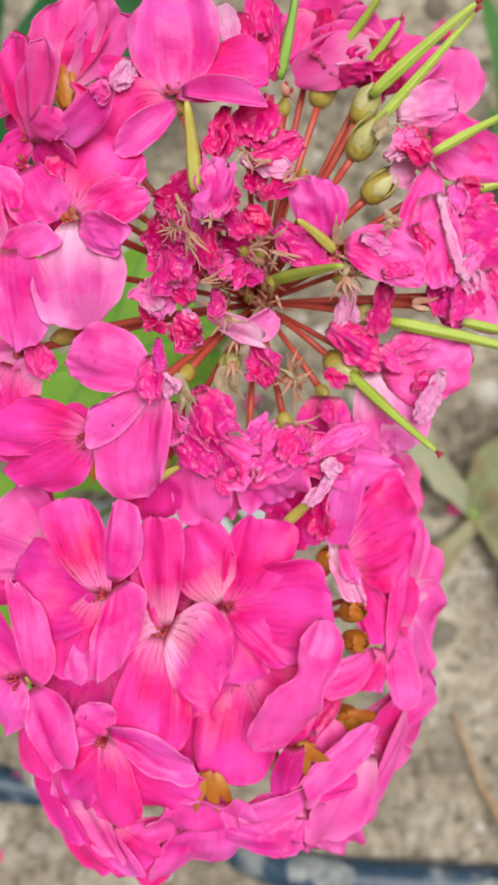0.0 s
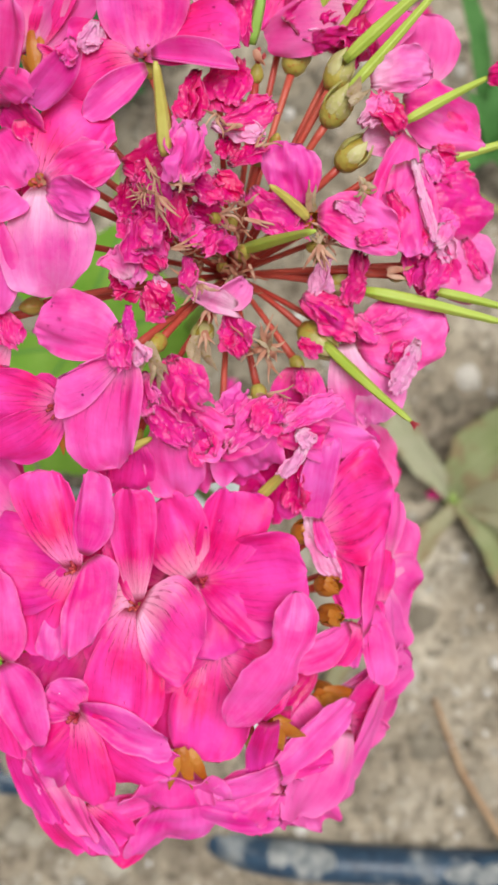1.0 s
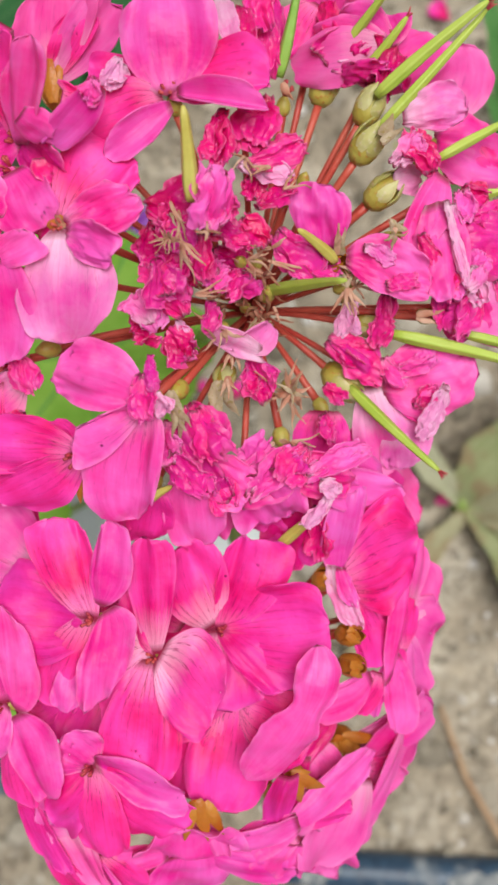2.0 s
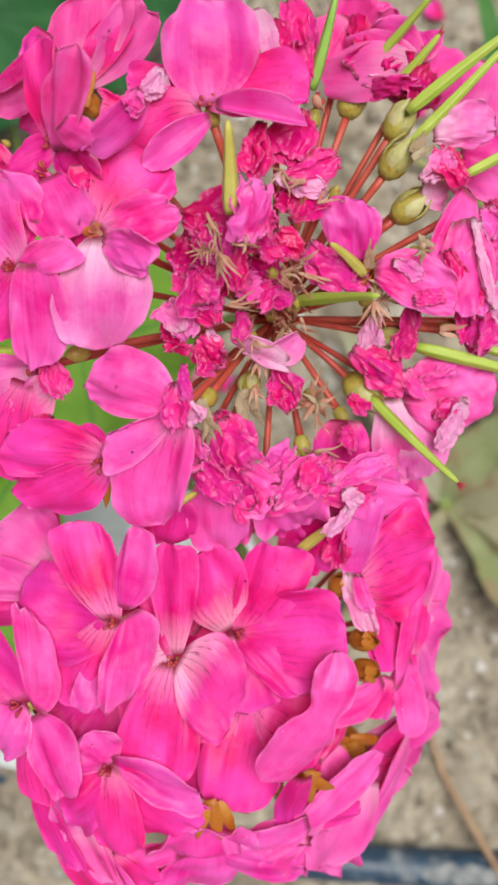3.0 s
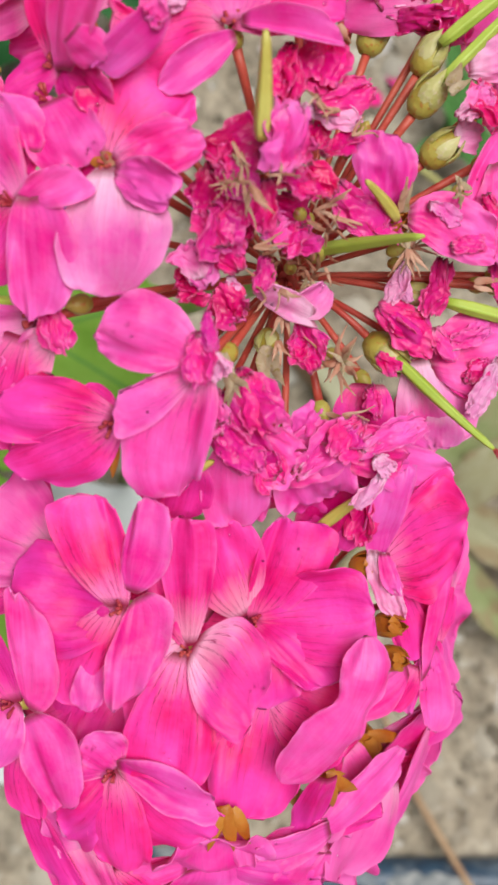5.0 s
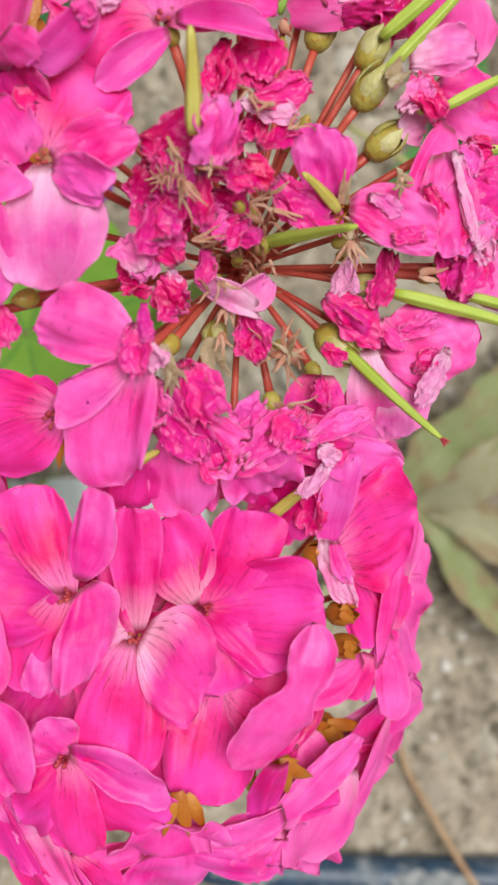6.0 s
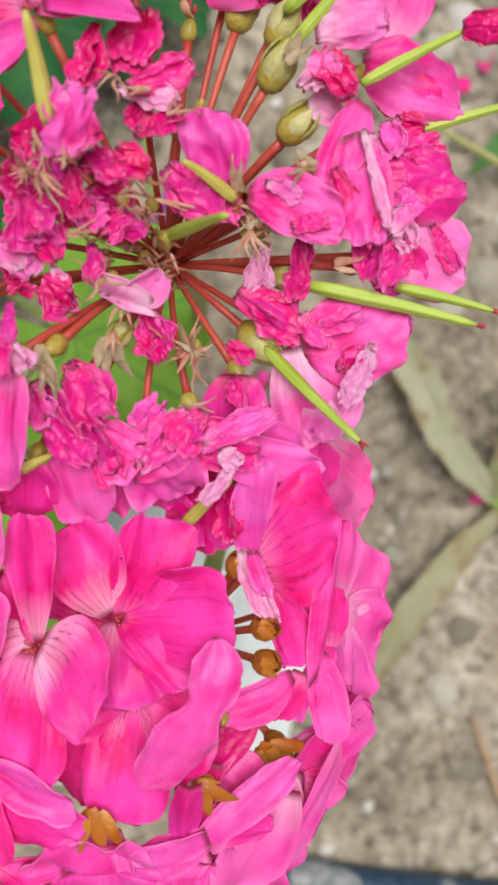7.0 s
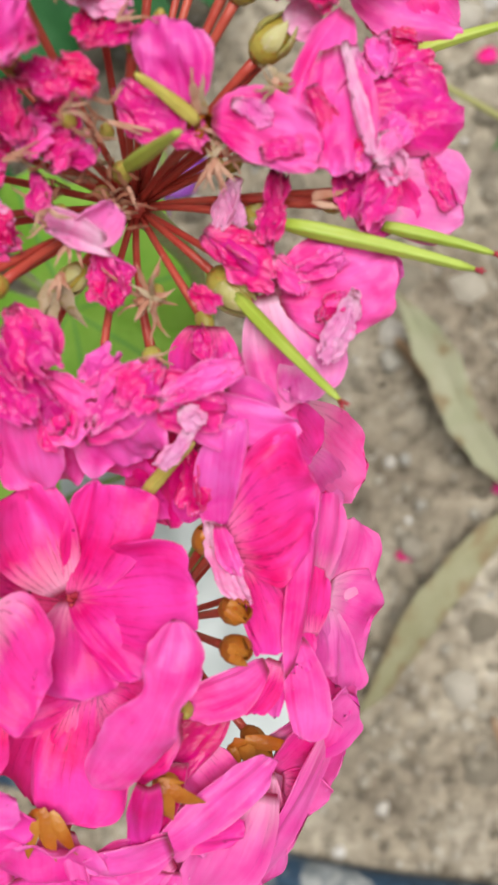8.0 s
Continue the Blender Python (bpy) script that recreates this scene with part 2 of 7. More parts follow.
def tube(bm, points, radii, sides=7, ridge=0.0):
    """A round tube with its own radius at each point, closed at both ends."""
    rings = []
    for i, (p, r) in enumerate(zip(points, radii)):
        way = (points[min(i + 1, len(points) - 1)] - points[max(i - 1, 0)]).normalized()
        a = way.orthogonal().normalized()
        b = way.cross(a)
        if rings:
            a = (prev - way * prev.dot(way)).normalized()
            b = way.cross(a)
        prev = a
        rings.append([bm.verts.new(p + (a * math.cos(q) + b * math.sin(q)) * r * (1 + ridge * math.cos(5 * q))) for q in (2 * math.pi * k / sides for k in range(sides))])
    for one, two in zip(rings, rings[1:]):
        for k in range(sides):
            bm.faces.new((one[k], one[(k + 1) % sides], two[(k + 1) % sides], two[k]))
    bm.faces.new(rings[0][::-1])
    bm.faces.new(rings[-1])
    return bm


def curve_points(a, b, sag, steps=8, away=Vector((0, 0, 1))):
    return [a.lerp(b, i / steps) + away * (sag * 4 * (i / steps) * (1 - i / steps)) for i in range(steps + 1)]


SEED = [0]


def fresh_seed():
    SEED[0] += 1
    return SEED[0] * 7.31


# ---- flower parts ----
def flower_head(name, hub, foot, label):
    root = new(name)
    tagged(root, label, "flower head", "geranium flower heads")
    hub, foot = Vector(hub) * MM, Vector(foot) * MM
    pts = curve_points(foot, hub, 0.012, 14, Vector((0.6, 0.4, 0)))
    bm = tube(bmesh.new(), pts, [0.0034 - 0.0009 * i / 14 for i in range(15)], 10)
    part("stem", bm, STEM, root, "long green flower stem")
    bm = bmesh.new()
    bmesh.ops.create_icosphere(bm, subdivisions=2, radius=0.0030, matrix=Matrix.Translation(hub))
    part("hub", bm, STALK, root)
    root["hub"] = tuple(hub)
    return root


def floret(head, centre, bud, stalk=1):
    """The swollen calyx of one floret with its reddish stalk; petals and beaks are added to it."""
    c, hub = Vector(centre) * MM, Vector(head["hub"])
    rnd = random.Random(int(fresh_seed() * 100))
    way = (c - hub).normalized()
    bm = bmesh.new()
    r = 0.0014 * bud ** 0.65 * (1.15 if bud > 1.95 else 1.0)
    start = c - way * r * 2.6
    tube(bm, [start + way * r * k for k in (0, 0.5, 1.2, 2.0, 2.6, 3.0)], [r * k for k in (0.55, 0.95, 1.1, 0.9, 0.5, 0.15)], 10)
    fl = part("floret", bm, SEPAL["sepal"] if 1.4 < bud < 1.75 else BUD, head)
    if bud > 1.75:
        a = way.orthogonal().normalized()
        for k in range(5):
            q = a.copy()
            q.rotate(Matrix.Rotation(k * 1.257 + rnd.uniform(-0.2, 0.2), 3, way))
            foot_at, end = c - way * r * 1.5 + q * r * 0.98, c + way * r * rnd.uniform(0.3, 1.0) + q * r * rnd.uniform(0.4, 0.65)
            sepal(fl, foot_at / MM, end / MM, r * 1.6 / MM, q, "green")
    if 1.4 < bud < 1.75:
        a = way.orthogonal().normalized()
        for k in range(5):
            q = a.copy()
            q.rotate(Matrix.Rotation(k * 1.257 + rnd.uniform(-0.2, 0.2), 3, way))
            sepal(fl, (c - way * r * 1.9 + q * r * 0.95) / MM, (c + way * r * rnd.uniform(1.1, 1.5) + q * r * rnd.uniform(0.35, 0.6)) / MM, r * 2.2 / MM, q, "sepal")
    if bud == 1.0:
        bm = bmesh.new()
        for k in range(6):
            q = Euler((rnd.uniform(-0.8, 0.8), rnd.uniform(-0.8, 0.8), 0)).to_matrix() @ Vector((0, 0, 1))
            q = (q + way).normalized()
            tube(bm, [c, c + q * rnd.uniform(0.0015, 0.0024), c + q * rnd.uniform(0.0028, 0.0038)], [0.00026, 0.00022, 0.00036], 5)
        part("pistil", bm, STYLE, fl, "small red pistil and stamens")
    if stalk:
        bend = rnd.uniform(0.001, 0.004)
        pts = curve_points(hub + way * 0.002, start + way * r * 0.4, bend, 8, Vector((0, 0, 1)))
        bm = tube(bmesh.new(), pts, [0.00060 + 0.0003 * (i / 8) ** 3 for i in range(9)], 7)
        part("stalk", bm, STALK, fl)
    return fl


def petal(fl, base, tip, width, face, bend, cup, ruffle, kind):
    """One petal from its claw to its rim. face: the side that looks up. bend: bow along its length; cup: bow across; ruffle: waves of the rim."""
    b, t, up = Vector(base) * MM, Vector(tip) * MM, Vector(face).normalized()
    seed = fresh_seed()
    rnd = random.Random(int(seed * 100))
    length, wide = (t - b).length, width * MM
    ax = (t - b).normalized()
    up = (up - ax * up.dot(ax)).normalized()
    side = ax.cross(up)
    soft = ruffle < 0.1
    nu, nv = ((18, 14) if ruffle <= 0.055 else (26, 22)) if soft else (28, 22)
    waves, phase, lean = rnd.uniform(2.2, 4.0), rnd.uniform(0, 6.3), rnd.uniform(-0.10, 0.10)
    ragged = 0.07 if soft else 0.15
    crest = rnd.uniform(0.52, 0.64)
    roll = rnd.uniform(-0.05, 0.05) if soft else 0.0
    notch = rnd.choice((0.0, 0.0, 0.025, 0.04))
    rows = []
    for i in range(nu + 1):
        u = 0.35 * i / nu + 0.65 * math.sin(math.pi / 2 * i / nu)
        h = (0.26 if soft else 0.5) + (0.74 if soft else 0.5) * math.sin(math.pi / 2 * min(1, u / crest) ** 0.8)
        if u > crest:
            h = max(0.03, 1 - ((u - crest) / (1 - crest)) ** 2.5) ** 0.5
        h *= wide * 0.5
        row = []
        for j in range(nv + 1):
            v = 2 * j / nv - 1
            x = v * h / (wide * 0.5)
            arch = bend * length * (math.sin(math.pi * min(1, u * 1.02)) - 0.55 * u ** 3)
            across = cup * wide * 0.5 * x * x
            edge_near = max(abs(v) ** 6 * min(1, u * 1.6), u ** 9)
            long = u - 0.10 * u * u * x * x - notch * u ** 6 * math.exp(-(x / 0.3) ** 2)
            wave = ruffle * wide * (abs(x) ** 2 * u + u ** 5) * math.sin(waves * (x * 1.7 + u * 1.2) + phase)
            edge = 1 + ragged * noise.noise(Vector((x * 2.1, u * 2.0, seed))) * u + (0.03 if soft else 0.16) * noise.noise(Vector((x * 5, u * 5, seed))) * u
            p = b + ax * length * (long + lean * x * u) * edge + side * h * v * edge + up * (arch + across + wave)
            p += up * wide * 0.08 * min(1, u * 3) * noise.noise(Vector((x * 1.5, u * 2.2, seed + 3)))
            p += up * wide * edge_near * (roll + (0.03 + 1.4 * ruffle) * noise.noise(Vector((x * 3.0, u * 3.0, seed + 21))))
            if soft and ruffle > 0.055:
                # half dry: shallow wrinkles and a frilled rim
                q = Vector((x * 1.5, u * 1.2 * length / wide, seed))
                dry_fold = 0.7 * (0.5 - 1.6 * abs(noise.noise(q * 1.3))) + 0.35 * (0.5 - 1.6 * abs(noise.noise(q * 3.0 + Vector((5, 0, 0)))))
                p += up * wide * (ruffle - 0.045) * 1.7 * min(1, u * 1.8) * dry_fold
                p += up * wide * edge_near * (ruffle - 0.04) * 2.2 * noise.noise(q * 3.2 + Vector((0, 7, 0)))
                p += (ax * u + side * x) * wide * edge_near * (ruffle - 0.04) * 1.2 * noise.noise(q * 3.6 + Vector((0, 0, 9)))
            if not soft:
                # crumpled like tissue: sharp creases at three scales, rim rolled under
                k = (ruffle + 0.02) * wide
                q = Vector((x * 1.3, u * 1.3 * length / wide, seed))
                warp = noise.noise_vector(q * 1.1) * 0.5
                crease = sum(a * (0.5 - 1.6 * abs(noise.noise(q * f + warp * f + Vector((0, 0, f))))) for a, f in ((1.2, 0.75), (0.8, 1.8), (0.34, 4.0)))
                p += up * (k * crease - wide * 0.05 * abs(x) ** 3 - wide * 0.05 * u ** 4 + wide * edge_near * 0.55 * noise.noise(q * 2.2 + Vector((3, 1, 7))))
                p += noise.noise_vector(q * 1.7 + Vector((9, 0, 0))) * k * 0.5 + (side * x + ax * (u - 0.5)) * k * 0.3 * noise.noise(q * 3.3)
            row.append(p)
        rows.append(row)
    bm = sheet(bmesh.new(), rows, 0.00028, "petal")
    back = {"fresh": "under", "under": "fresh", "pale": "under", "crisp": "crisp", "dry": "crisp", "papery": "papery"}[kind]
    made = part("petal", bm, [PINK[kind], PINK[back]], fl)
    if soft and kind in ("fresh", "pale") and up.z > 0.6 and rnd.random() < 0.35:
        i0, j0 = rnd.randint(nu // 2, nu - 3), rnd.randint(3, nv - 3)
        for k in range(rnd.randint(2, 4)):
            p = rows[max(3, min(nu - 1, i0 + rnd.randint(-3, 3)))][max(1, min(nv - 1, j0 + rnd.randint(-3, 3)))]
            r = rnd.uniform(0.00014, 0.00036)
            drop_mesh = bmesh.new()
            bmesh.ops.create_icosphere(drop_mesh, subdivisions=2, radius=r, matrix=Matrix.Translation(p + up * r * 0.35))
            part("water_drop", drop_mesh, WATER, made)
    return made


def broad_petal(fl, base, tip, left, right, kind, bow=0.05, cup=0.0, roll=0.0, notch=0.0, ruffle=0.042, claw=0.24):
    """One petal from its claw to its rim, as wide as the two sides of its rim lie apart.
    bow: arch along its length; cup: arch across; roll: turn of the rim; claw: how broad it starts."""
    b, t, l, r = (Vector(p) * MM for p in (base, tip, left, right))
    seed = fresh_seed()
    rnd = random.Random(int(seed * 100))
    ax, length = (t - b).normalized(), (t - b).length
    up = (r - l).cross(t - b).normalized()
    crest = min(0.75, max(0.42, ((l - b).dot(ax) + (r - b).dot(ax)) / (2 * length)))
    mid = b.lerp(t, crest)
    halves = (l - mid, r - mid)
    wide = (r - l).length
    waves, phase = rnd.uniform(2.2, 4.2), rnd.uniform(0, 6.3)
    lip = rnd.uniform(-0.025, 0.035)
    nu, nv = 24, 20
    rows = []
    for i in range(nu + 1):
        u = 0.35 * i / nu + 0.65 * math.sin(math.pi / 2 * i / nu)
        if u < crest:
            w = claw + (1 - claw) * math.sin(math.pi / 2 * u / crest) ** 0.85
        else:
            w = max(0.0, 1 - ((u - crest) / (1 - crest)) ** 2.9) ** (1 / 2.3)
        w = max(w, 0.03)
        row = []
        for j in range(nv + 1):
            v = 2 * j / nv - 1
            x = v * w
            half = halves[0] if v < 0 else halves[1]
            rise = half.dot(up)
            flat = half - up * rise
            rim = max(abs(v) ** 5 * min(1, u * 1.5), u ** 8)
            ragged = 1 + rim * (0.085 * noise.noise(Vector((x * 2.2, u * 2.2, seed))) + 0.025 * noise.noise(Vector((x * 6, u * 6, seed))))
            dent = 1 - notch * u ** 6 * math.exp(-(x / 0.28) ** 2)
            p = b + ax * length * u * ragged * dent + flat * abs(x) * ragged + up * rise * abs(x) ** 1.6
            lift = 0.65 * bow * length * (math.sin(math.pi * u) - 0.5 * u ** 3) + 0.7 * cup * wide * 0.5 * x * x
            lift += ruffle * wide * (x * x * u + u ** 4) * math.sin(waves * (x * 1.7 + u * 1.3) + phase)
            lift += wide * 0.13 * min(1, u * 3) * noise.noise(Vector((x * 1.4, u * 2.0, seed + 3)))
            # shallow furrows that fan out from the claw
            lift += wide * 0.022 * math.sin(math.pi * u ** 0.8) * noise.noise(Vector((v * 6.0, u * 0.8, seed + 9)))
            lift += wide * rim * (0.6 * roll + lip + (0.08 + ruffle) * noise.noise(Vector((x * 3.4, u * 3.4, seed + 21))) + 0.012 * noise.noise(Vector((x * 9, u * 9, seed + 5))))
            p += up * lift
            if ruffle > 0.06:
                q = Vector((x * 1.6, u * 1.4 * length / wide, seed))
                p += up * wide * ruffle * (0.5 - 1.5 * abs(noise.noise(q * 2.2))) + noise.noise_vector(q * 3.0) * wide * ruffle * 0.35
            row.append(p)
        rows.append(row)
    back = {"fresh": "under", "under": "fresh", "pale": "under", "crisp": "crisp", "dry": "crisp", "papery": "papery", "blaze": "under", "rolled": "under", "throat": "under"}[kind]
    made = part("petal", sheet(bmesh.new(), rows, 0.00028, "petal"), [PINK[kind], PINK[back]], fl)
    if up.z > 0.75 and ruffle < 0.06 and rnd.random() < 0.45:
        water_drops(made, rows, up, rnd)
    return made


def twisted_petal(fl, top, waist, tip, wide, kind):
    """A long petal turned over at its waist, with a rounded lobe at either end."""
    a, m, b = (Vector(p) * MM for p in (top, waist, tip))
    seed = fresh_seed()
    rnd = random.Random(int(seed * 100))
    rows = []
    for i in range(37):
        u = i / 36
        k = 0.1 * u + 0.9 * (0.5 - 0.5 * math.cos(math.pi * u))
        p = a * (1 - k) ** 2 + (m * 2 - (a + b) / 2) * 2 * k * (1 - k) + b * k * k
        ax = ((m * 2 - (a + b) / 2 - a) * (1 - k) + (b - m * 2 + (a + b) / 2) * k).normalized()
        lean = math.radians(-16 + 40 * k)
        up = (Vector((0.10 * (1 - k), 0, 1)) - ax * ax.z).normalized()
        side = ax.cross(up)
        side, up = side * math.cos(lean) + up * math.sin(lean), up * math.cos(lean) - side * math.sin(lean)
        lobe = (1 - abs(2 * k - 1) ** 3.2) ** 0.5 if 0 < k < 1 else 0.0
        half = wide * MM * 0.5 * max(0.03, lobe * (0.90 + 0.22 * k - 0.42 * math.exp(-((k - 0.47) / 0.13) ** 2)))
        row = []
        for j in range(21):
            v = j / 10 - 1
            rag = 1 + abs(v) ** 3 * (0.22 * noise.noise(Vector((v * 1.5, k * 5, seed))) + 0.10 * noise.noise(Vector((v * 3, k * 14, seed))))
            rise = -0.30 * v * v + 0.22 * noise.noise(Vector((v * 1.5, k * 4.5, seed + 4))) + 0.07 * noise.noise(Vector((v * 3.5, k * 11, seed + 6))) + 0.34 * abs(v) ** 3 * noise.noise(Vector((v * 2, k * 9, seed + 8)))
            row.append(p + side * half * v * rag + up * half * rise)
        rows.append(row)
    made = part("petal", sheet(bmesh.new(), rows, 0.00028, "petal"), [PINK[kind], PINK["under"]], fl)
    water_drops(made, rows, Vector((0, 0, 1)), rnd)
    return made


def water_drops(made, rows, up, rnd):
    nu, nv = len(rows) - 1, len(rows[0]) - 1
    i0, j0 = rnd.randint(nu // 2, nu - 4), rnd.randint(4, nv - 4)
    for k in range(rnd.randint(2, 6)):
        p = rows[max(3, min(nu - 2, i0 + rnd.randint(-3, 3)))][max(2, min(nv - 2, j0 + rnd.randint(-3, 3)))]
        r = rnd.uniform(0.00014, 0.00036)
        drop_mesh = bmesh.new()
        bmesh.ops.create_icosphere(drop_mesh, subdivisions=2, radius=r, matrix=Matrix.Translation(p + up * r * 0.35))
        part("water_drop", drop_mesh, WATER, made)


def wad(fl, a, b, width, kind, sheets=2):
    """Withered petals that have shrunk and folded up lengthwise, one in the other."""
    a, b = Vector(a) * MM, Vector(b) * MM
    back = {"fresh": "under", "under": "fresh", "pale": "under", "crisp": "crisp", "dry": "crisp", "papery": "papery", "blaze": "under", "rolled": "under", "throat": "under"}[kind]
    for k in range(sheets):
        seed = fresh_seed()
        rnd = random.Random(int(seed * 100))
        r = width * MM * 0.5
        shake = Vector((rnd.uniform(-1, 1), rnd.uniform(-1, 1), rnd.uniform(-0.6, 0.6))) * r * 0.35
        foot, end = a + shake * 0.5, b - shake
        if k % 2 and (b - a).length < width * MM * 1.6:
            foot, end = end, foot
        ax, length = (end - foot).normalized(), (end - foot).length
        up = Vector((0, 0, 1)) - ax * ax.z
        up = up.normalized() if up.length > 0.2 else ax.orthogonal().normalized()
        side = ax.cross(up)
        nu, nv, full = 28, 40, r * 3.2
        rows = []
        for i in range(nu + 1):
            u = i / nu
            spread = (0.30 + 0.70 * min(1.0, u * 1.7) ** 0.8) * (1 - 0.45 * max(0.0, u - 0.75) / 0.25)
            x = z = 0.0
            line = []
            for j in range(nv + 1):
                w = j / nv
                line.append((x, z))
                turn = 2.3 * noise.noise(Vector((w * 2.3, u * 0.9, seed))) + 0.9 * noise.noise(Vector((w * 4.5, u * 1.9, seed + 9))) + 0.3 * noise.noise(Vector((w * 11, u * 4, seed + 4)))
                x += math.cos(turn) * full * spread / nv
                z += math.sin(turn) * full * spread / nv
            mx, mz = sum(p[0] for p in line) / (nv + 1), sum(p[1] for p in line) / (nv + 1)
            bend = noise.noise_vector(Vector((u * 1.3, 4, seed + 2))) * r * 0.7
            row = []
            for j in range(nv + 1):
                w = j / nv
                fray = ax * r * u * (0.55 * noise.noise(Vector((w * 3.0, 2, seed))) + 0.30 * noise.noise(Vector((w * 11.0, 5, seed))))
                q = Vector((u * 2.0 * length / full, w * 2.6, seed + 8))
                crumple = Vector([0.30 - abs(noise.noise(q + Vector((0, 0, k * 7.0)))) - 0.5 * abs(noise.noise(q * 2.1 + Vector((0, 0, k * 7.0)))) for k in range(3)]) * r * 0.45
                edge = max(u ** 6, abs(2 * w - 1) ** 6)
                crumple += noise.noise_vector(Vector((u * 7, w * 9, seed + 3))) * r * 0.30 * edge
                row.append(foot.lerp(end, u) + side * (line[j][0] - mx) + up * (line[j][1] - mz) * 0.85 + bend + fray + crumple)
            rows.append(row)
        part("petal", sheet(bmesh.new(), rows, 0.00022, "petal"), [PINK[kind], PINK[back]], fl)


def beak(fl, a, b, radius, bulb, kind, tip):
    """The long pointed seed pod of a faded floret."""
    a, b, r = Vector(a) * MM, Vector(b) * MM, radius * MM
    n = 12
    pts = curve_points(a, b, r * 0.25, n, (b - a).orthogonal().normalized())
    if bulb:
        shape = [0.45 * bulb, 0.95 * bulb, 1.0 * bulb, 0.85 * bulb] + [1.0 - 0.06 * k for k in range(n - 3)]
    else:
        shape = [0.7, 0.9, 1.0, 1.0] + [1.0 - 0.065 * k for k in range(n - 3)]
    shape[-1] *= 0.5
    pod = part("beak", tube(bmesh.new(), pts, [r * k for k in shape], 20, 0.12), BEAK[kind], fl, "pointed %s seed pod" % ("yellow-green" if kind == "yellow" else "light green"))
    if tip:
        rnd = random.Random(int(fresh_seed() * 100))
        way = (b - a).normalized()
        bm = bmesh.new()
        for k in range(5):
            q = way.orthogonal().normalized()
            q.rotate(Matrix.Rotation(k * 1.256 + rnd.random(), 3, way))
            e = b + way * rnd.uniform(0.0008, 0.0018) + q * rnd.uniform(0.0004, 0.0011)
            tube(bm, [b - way * 0.0006, b.lerp(e, 0.6), e], [0.00022, 0.00017, 0.0001], 5)
        part("style", bm, STYLE, pod, "small red curled stigma")
    return pod


def sepal(fl, base, tip, width, face, kind):
    b, t, up = Vector(base) * MM, Vector(tip) * MM, Vector(face).normalized()
    ax = (t - b).normalized()
    up = (up - ax * up.dot(ax)).normalized()
    side, length, wide = ax.cross(up), (t - b).length, width * MM
    seed = fresh_seed()
    rows, loose = [], 1.0 if kind in ("straw", "papery", "brown") else 0.25
    for i in range(9):
        u = i / 8
        h = wide * 0.5 * (0.35 + 0.9 * u ** 0.6 * (1 - u)) * (1 - u ** 3) * (1 + 0.5 * loose * noise.noise(Vector((u * 4, 7, seed)))) + 0.00006
        mid = b + ax * length * u + side * length * 0.26 * loose * u * noise.noise(Vector((u * 1.4, 3, seed))) + up * length * (0.08 * math.sin(u * 3) + 0.35 * loose * u * noise.noise(Vector((u * 1.6, 5, seed))))
        turn = loose * 2.4 * u * noise.noise(Vector((u * 1.2, 11, seed)))
        lie = side * math.cos(turn) + up * math.sin(turn)
        rows.append([mid + lie * h * v + up * (0.35 * h * (1 - v * v) + h * 0.5 * loose * noise.noise(Vector((u * 5, v * 2, seed)))) for v in (-1, -0.5, 0, 0.5, 1)])
    return part("sepal", sheet(bmesh.new(), rows, 0.0003), SEPAL[kind], fl)


# ---- ground ----
def ground_height(x, y):
    p = Vector((x, y, 0))
    lump = max(0.0, 0.42 - abs(noise.noise(p * 42))) * 0.007 + max(0.0, 0.3 - abs(noise.noise(p * 90 + Vector((4, 2, 0))))) * 0.004
    return 0.006 * noise.noise(p * 9) + 0.0045 * noise.noise(p * 28) + 0.0022 * noise.noise(p * 75) + 0.0011 * noise.noise(p * 170) - lump + 0.002


def soil_material():
    m, n, links, shader = material("dry_soil")
    place = n.new("ShaderNodeTexCoord").outputs["Object"]
    big = node(n, "ShaderNodeTexNoise", Scale=14.0, Detail=6.0, Roughness=0.6)
    small = node(n, "ShaderNodeTexNoise", Scale=120.0, Detail=6.0, Roughness=0.65)
    grit = node(n, "ShaderNodeTexVoronoi", Scale=260.0)
    for k in (big, small, grit):
        links.new(place, k.inputs["Vector"])
    colour = ramp(n, links, big.outputs[0], [(0.30, (0.165, 0.135, 0.102)), (0.5, (0.325, 0.285, 0.222)), (0.68, (0.48, 0.44, 0.365))])
    dust = ramp(n, links, small.outputs[0], [(0.36, (0.34, 0.31, 0.27)), (0.48, (0.85, 0.82, 0.78)), (0.66, (1.28, 1.25, 1.20))])
    colour = mixed(n, links, 0.85, colour, dust, "MULTIPLY")
    pale = ramp(n, links, grit.outputs["Color"], [(0.80, (0, 0, 0)), (0.9, (1, 1, 1))])
    colour = mixed(n, links, maths(n, links, "MULTIPLY", pale, 0.35), colour, (0.55, 0.52, 0.46))
    links.new(colour, shader.inputs["Base Color"])
    shader.inputs["Roughness"].default_value = 0.95
    lift = node(n, "ShaderNodeBump", Strength=0.7, Distance=0.003)
    links.new(small.outputs[0], lift.inputs["Height"])
    links.new(lift.outputs[0], shader.inputs["Normal"])
    return m


SOIL = soil_material()


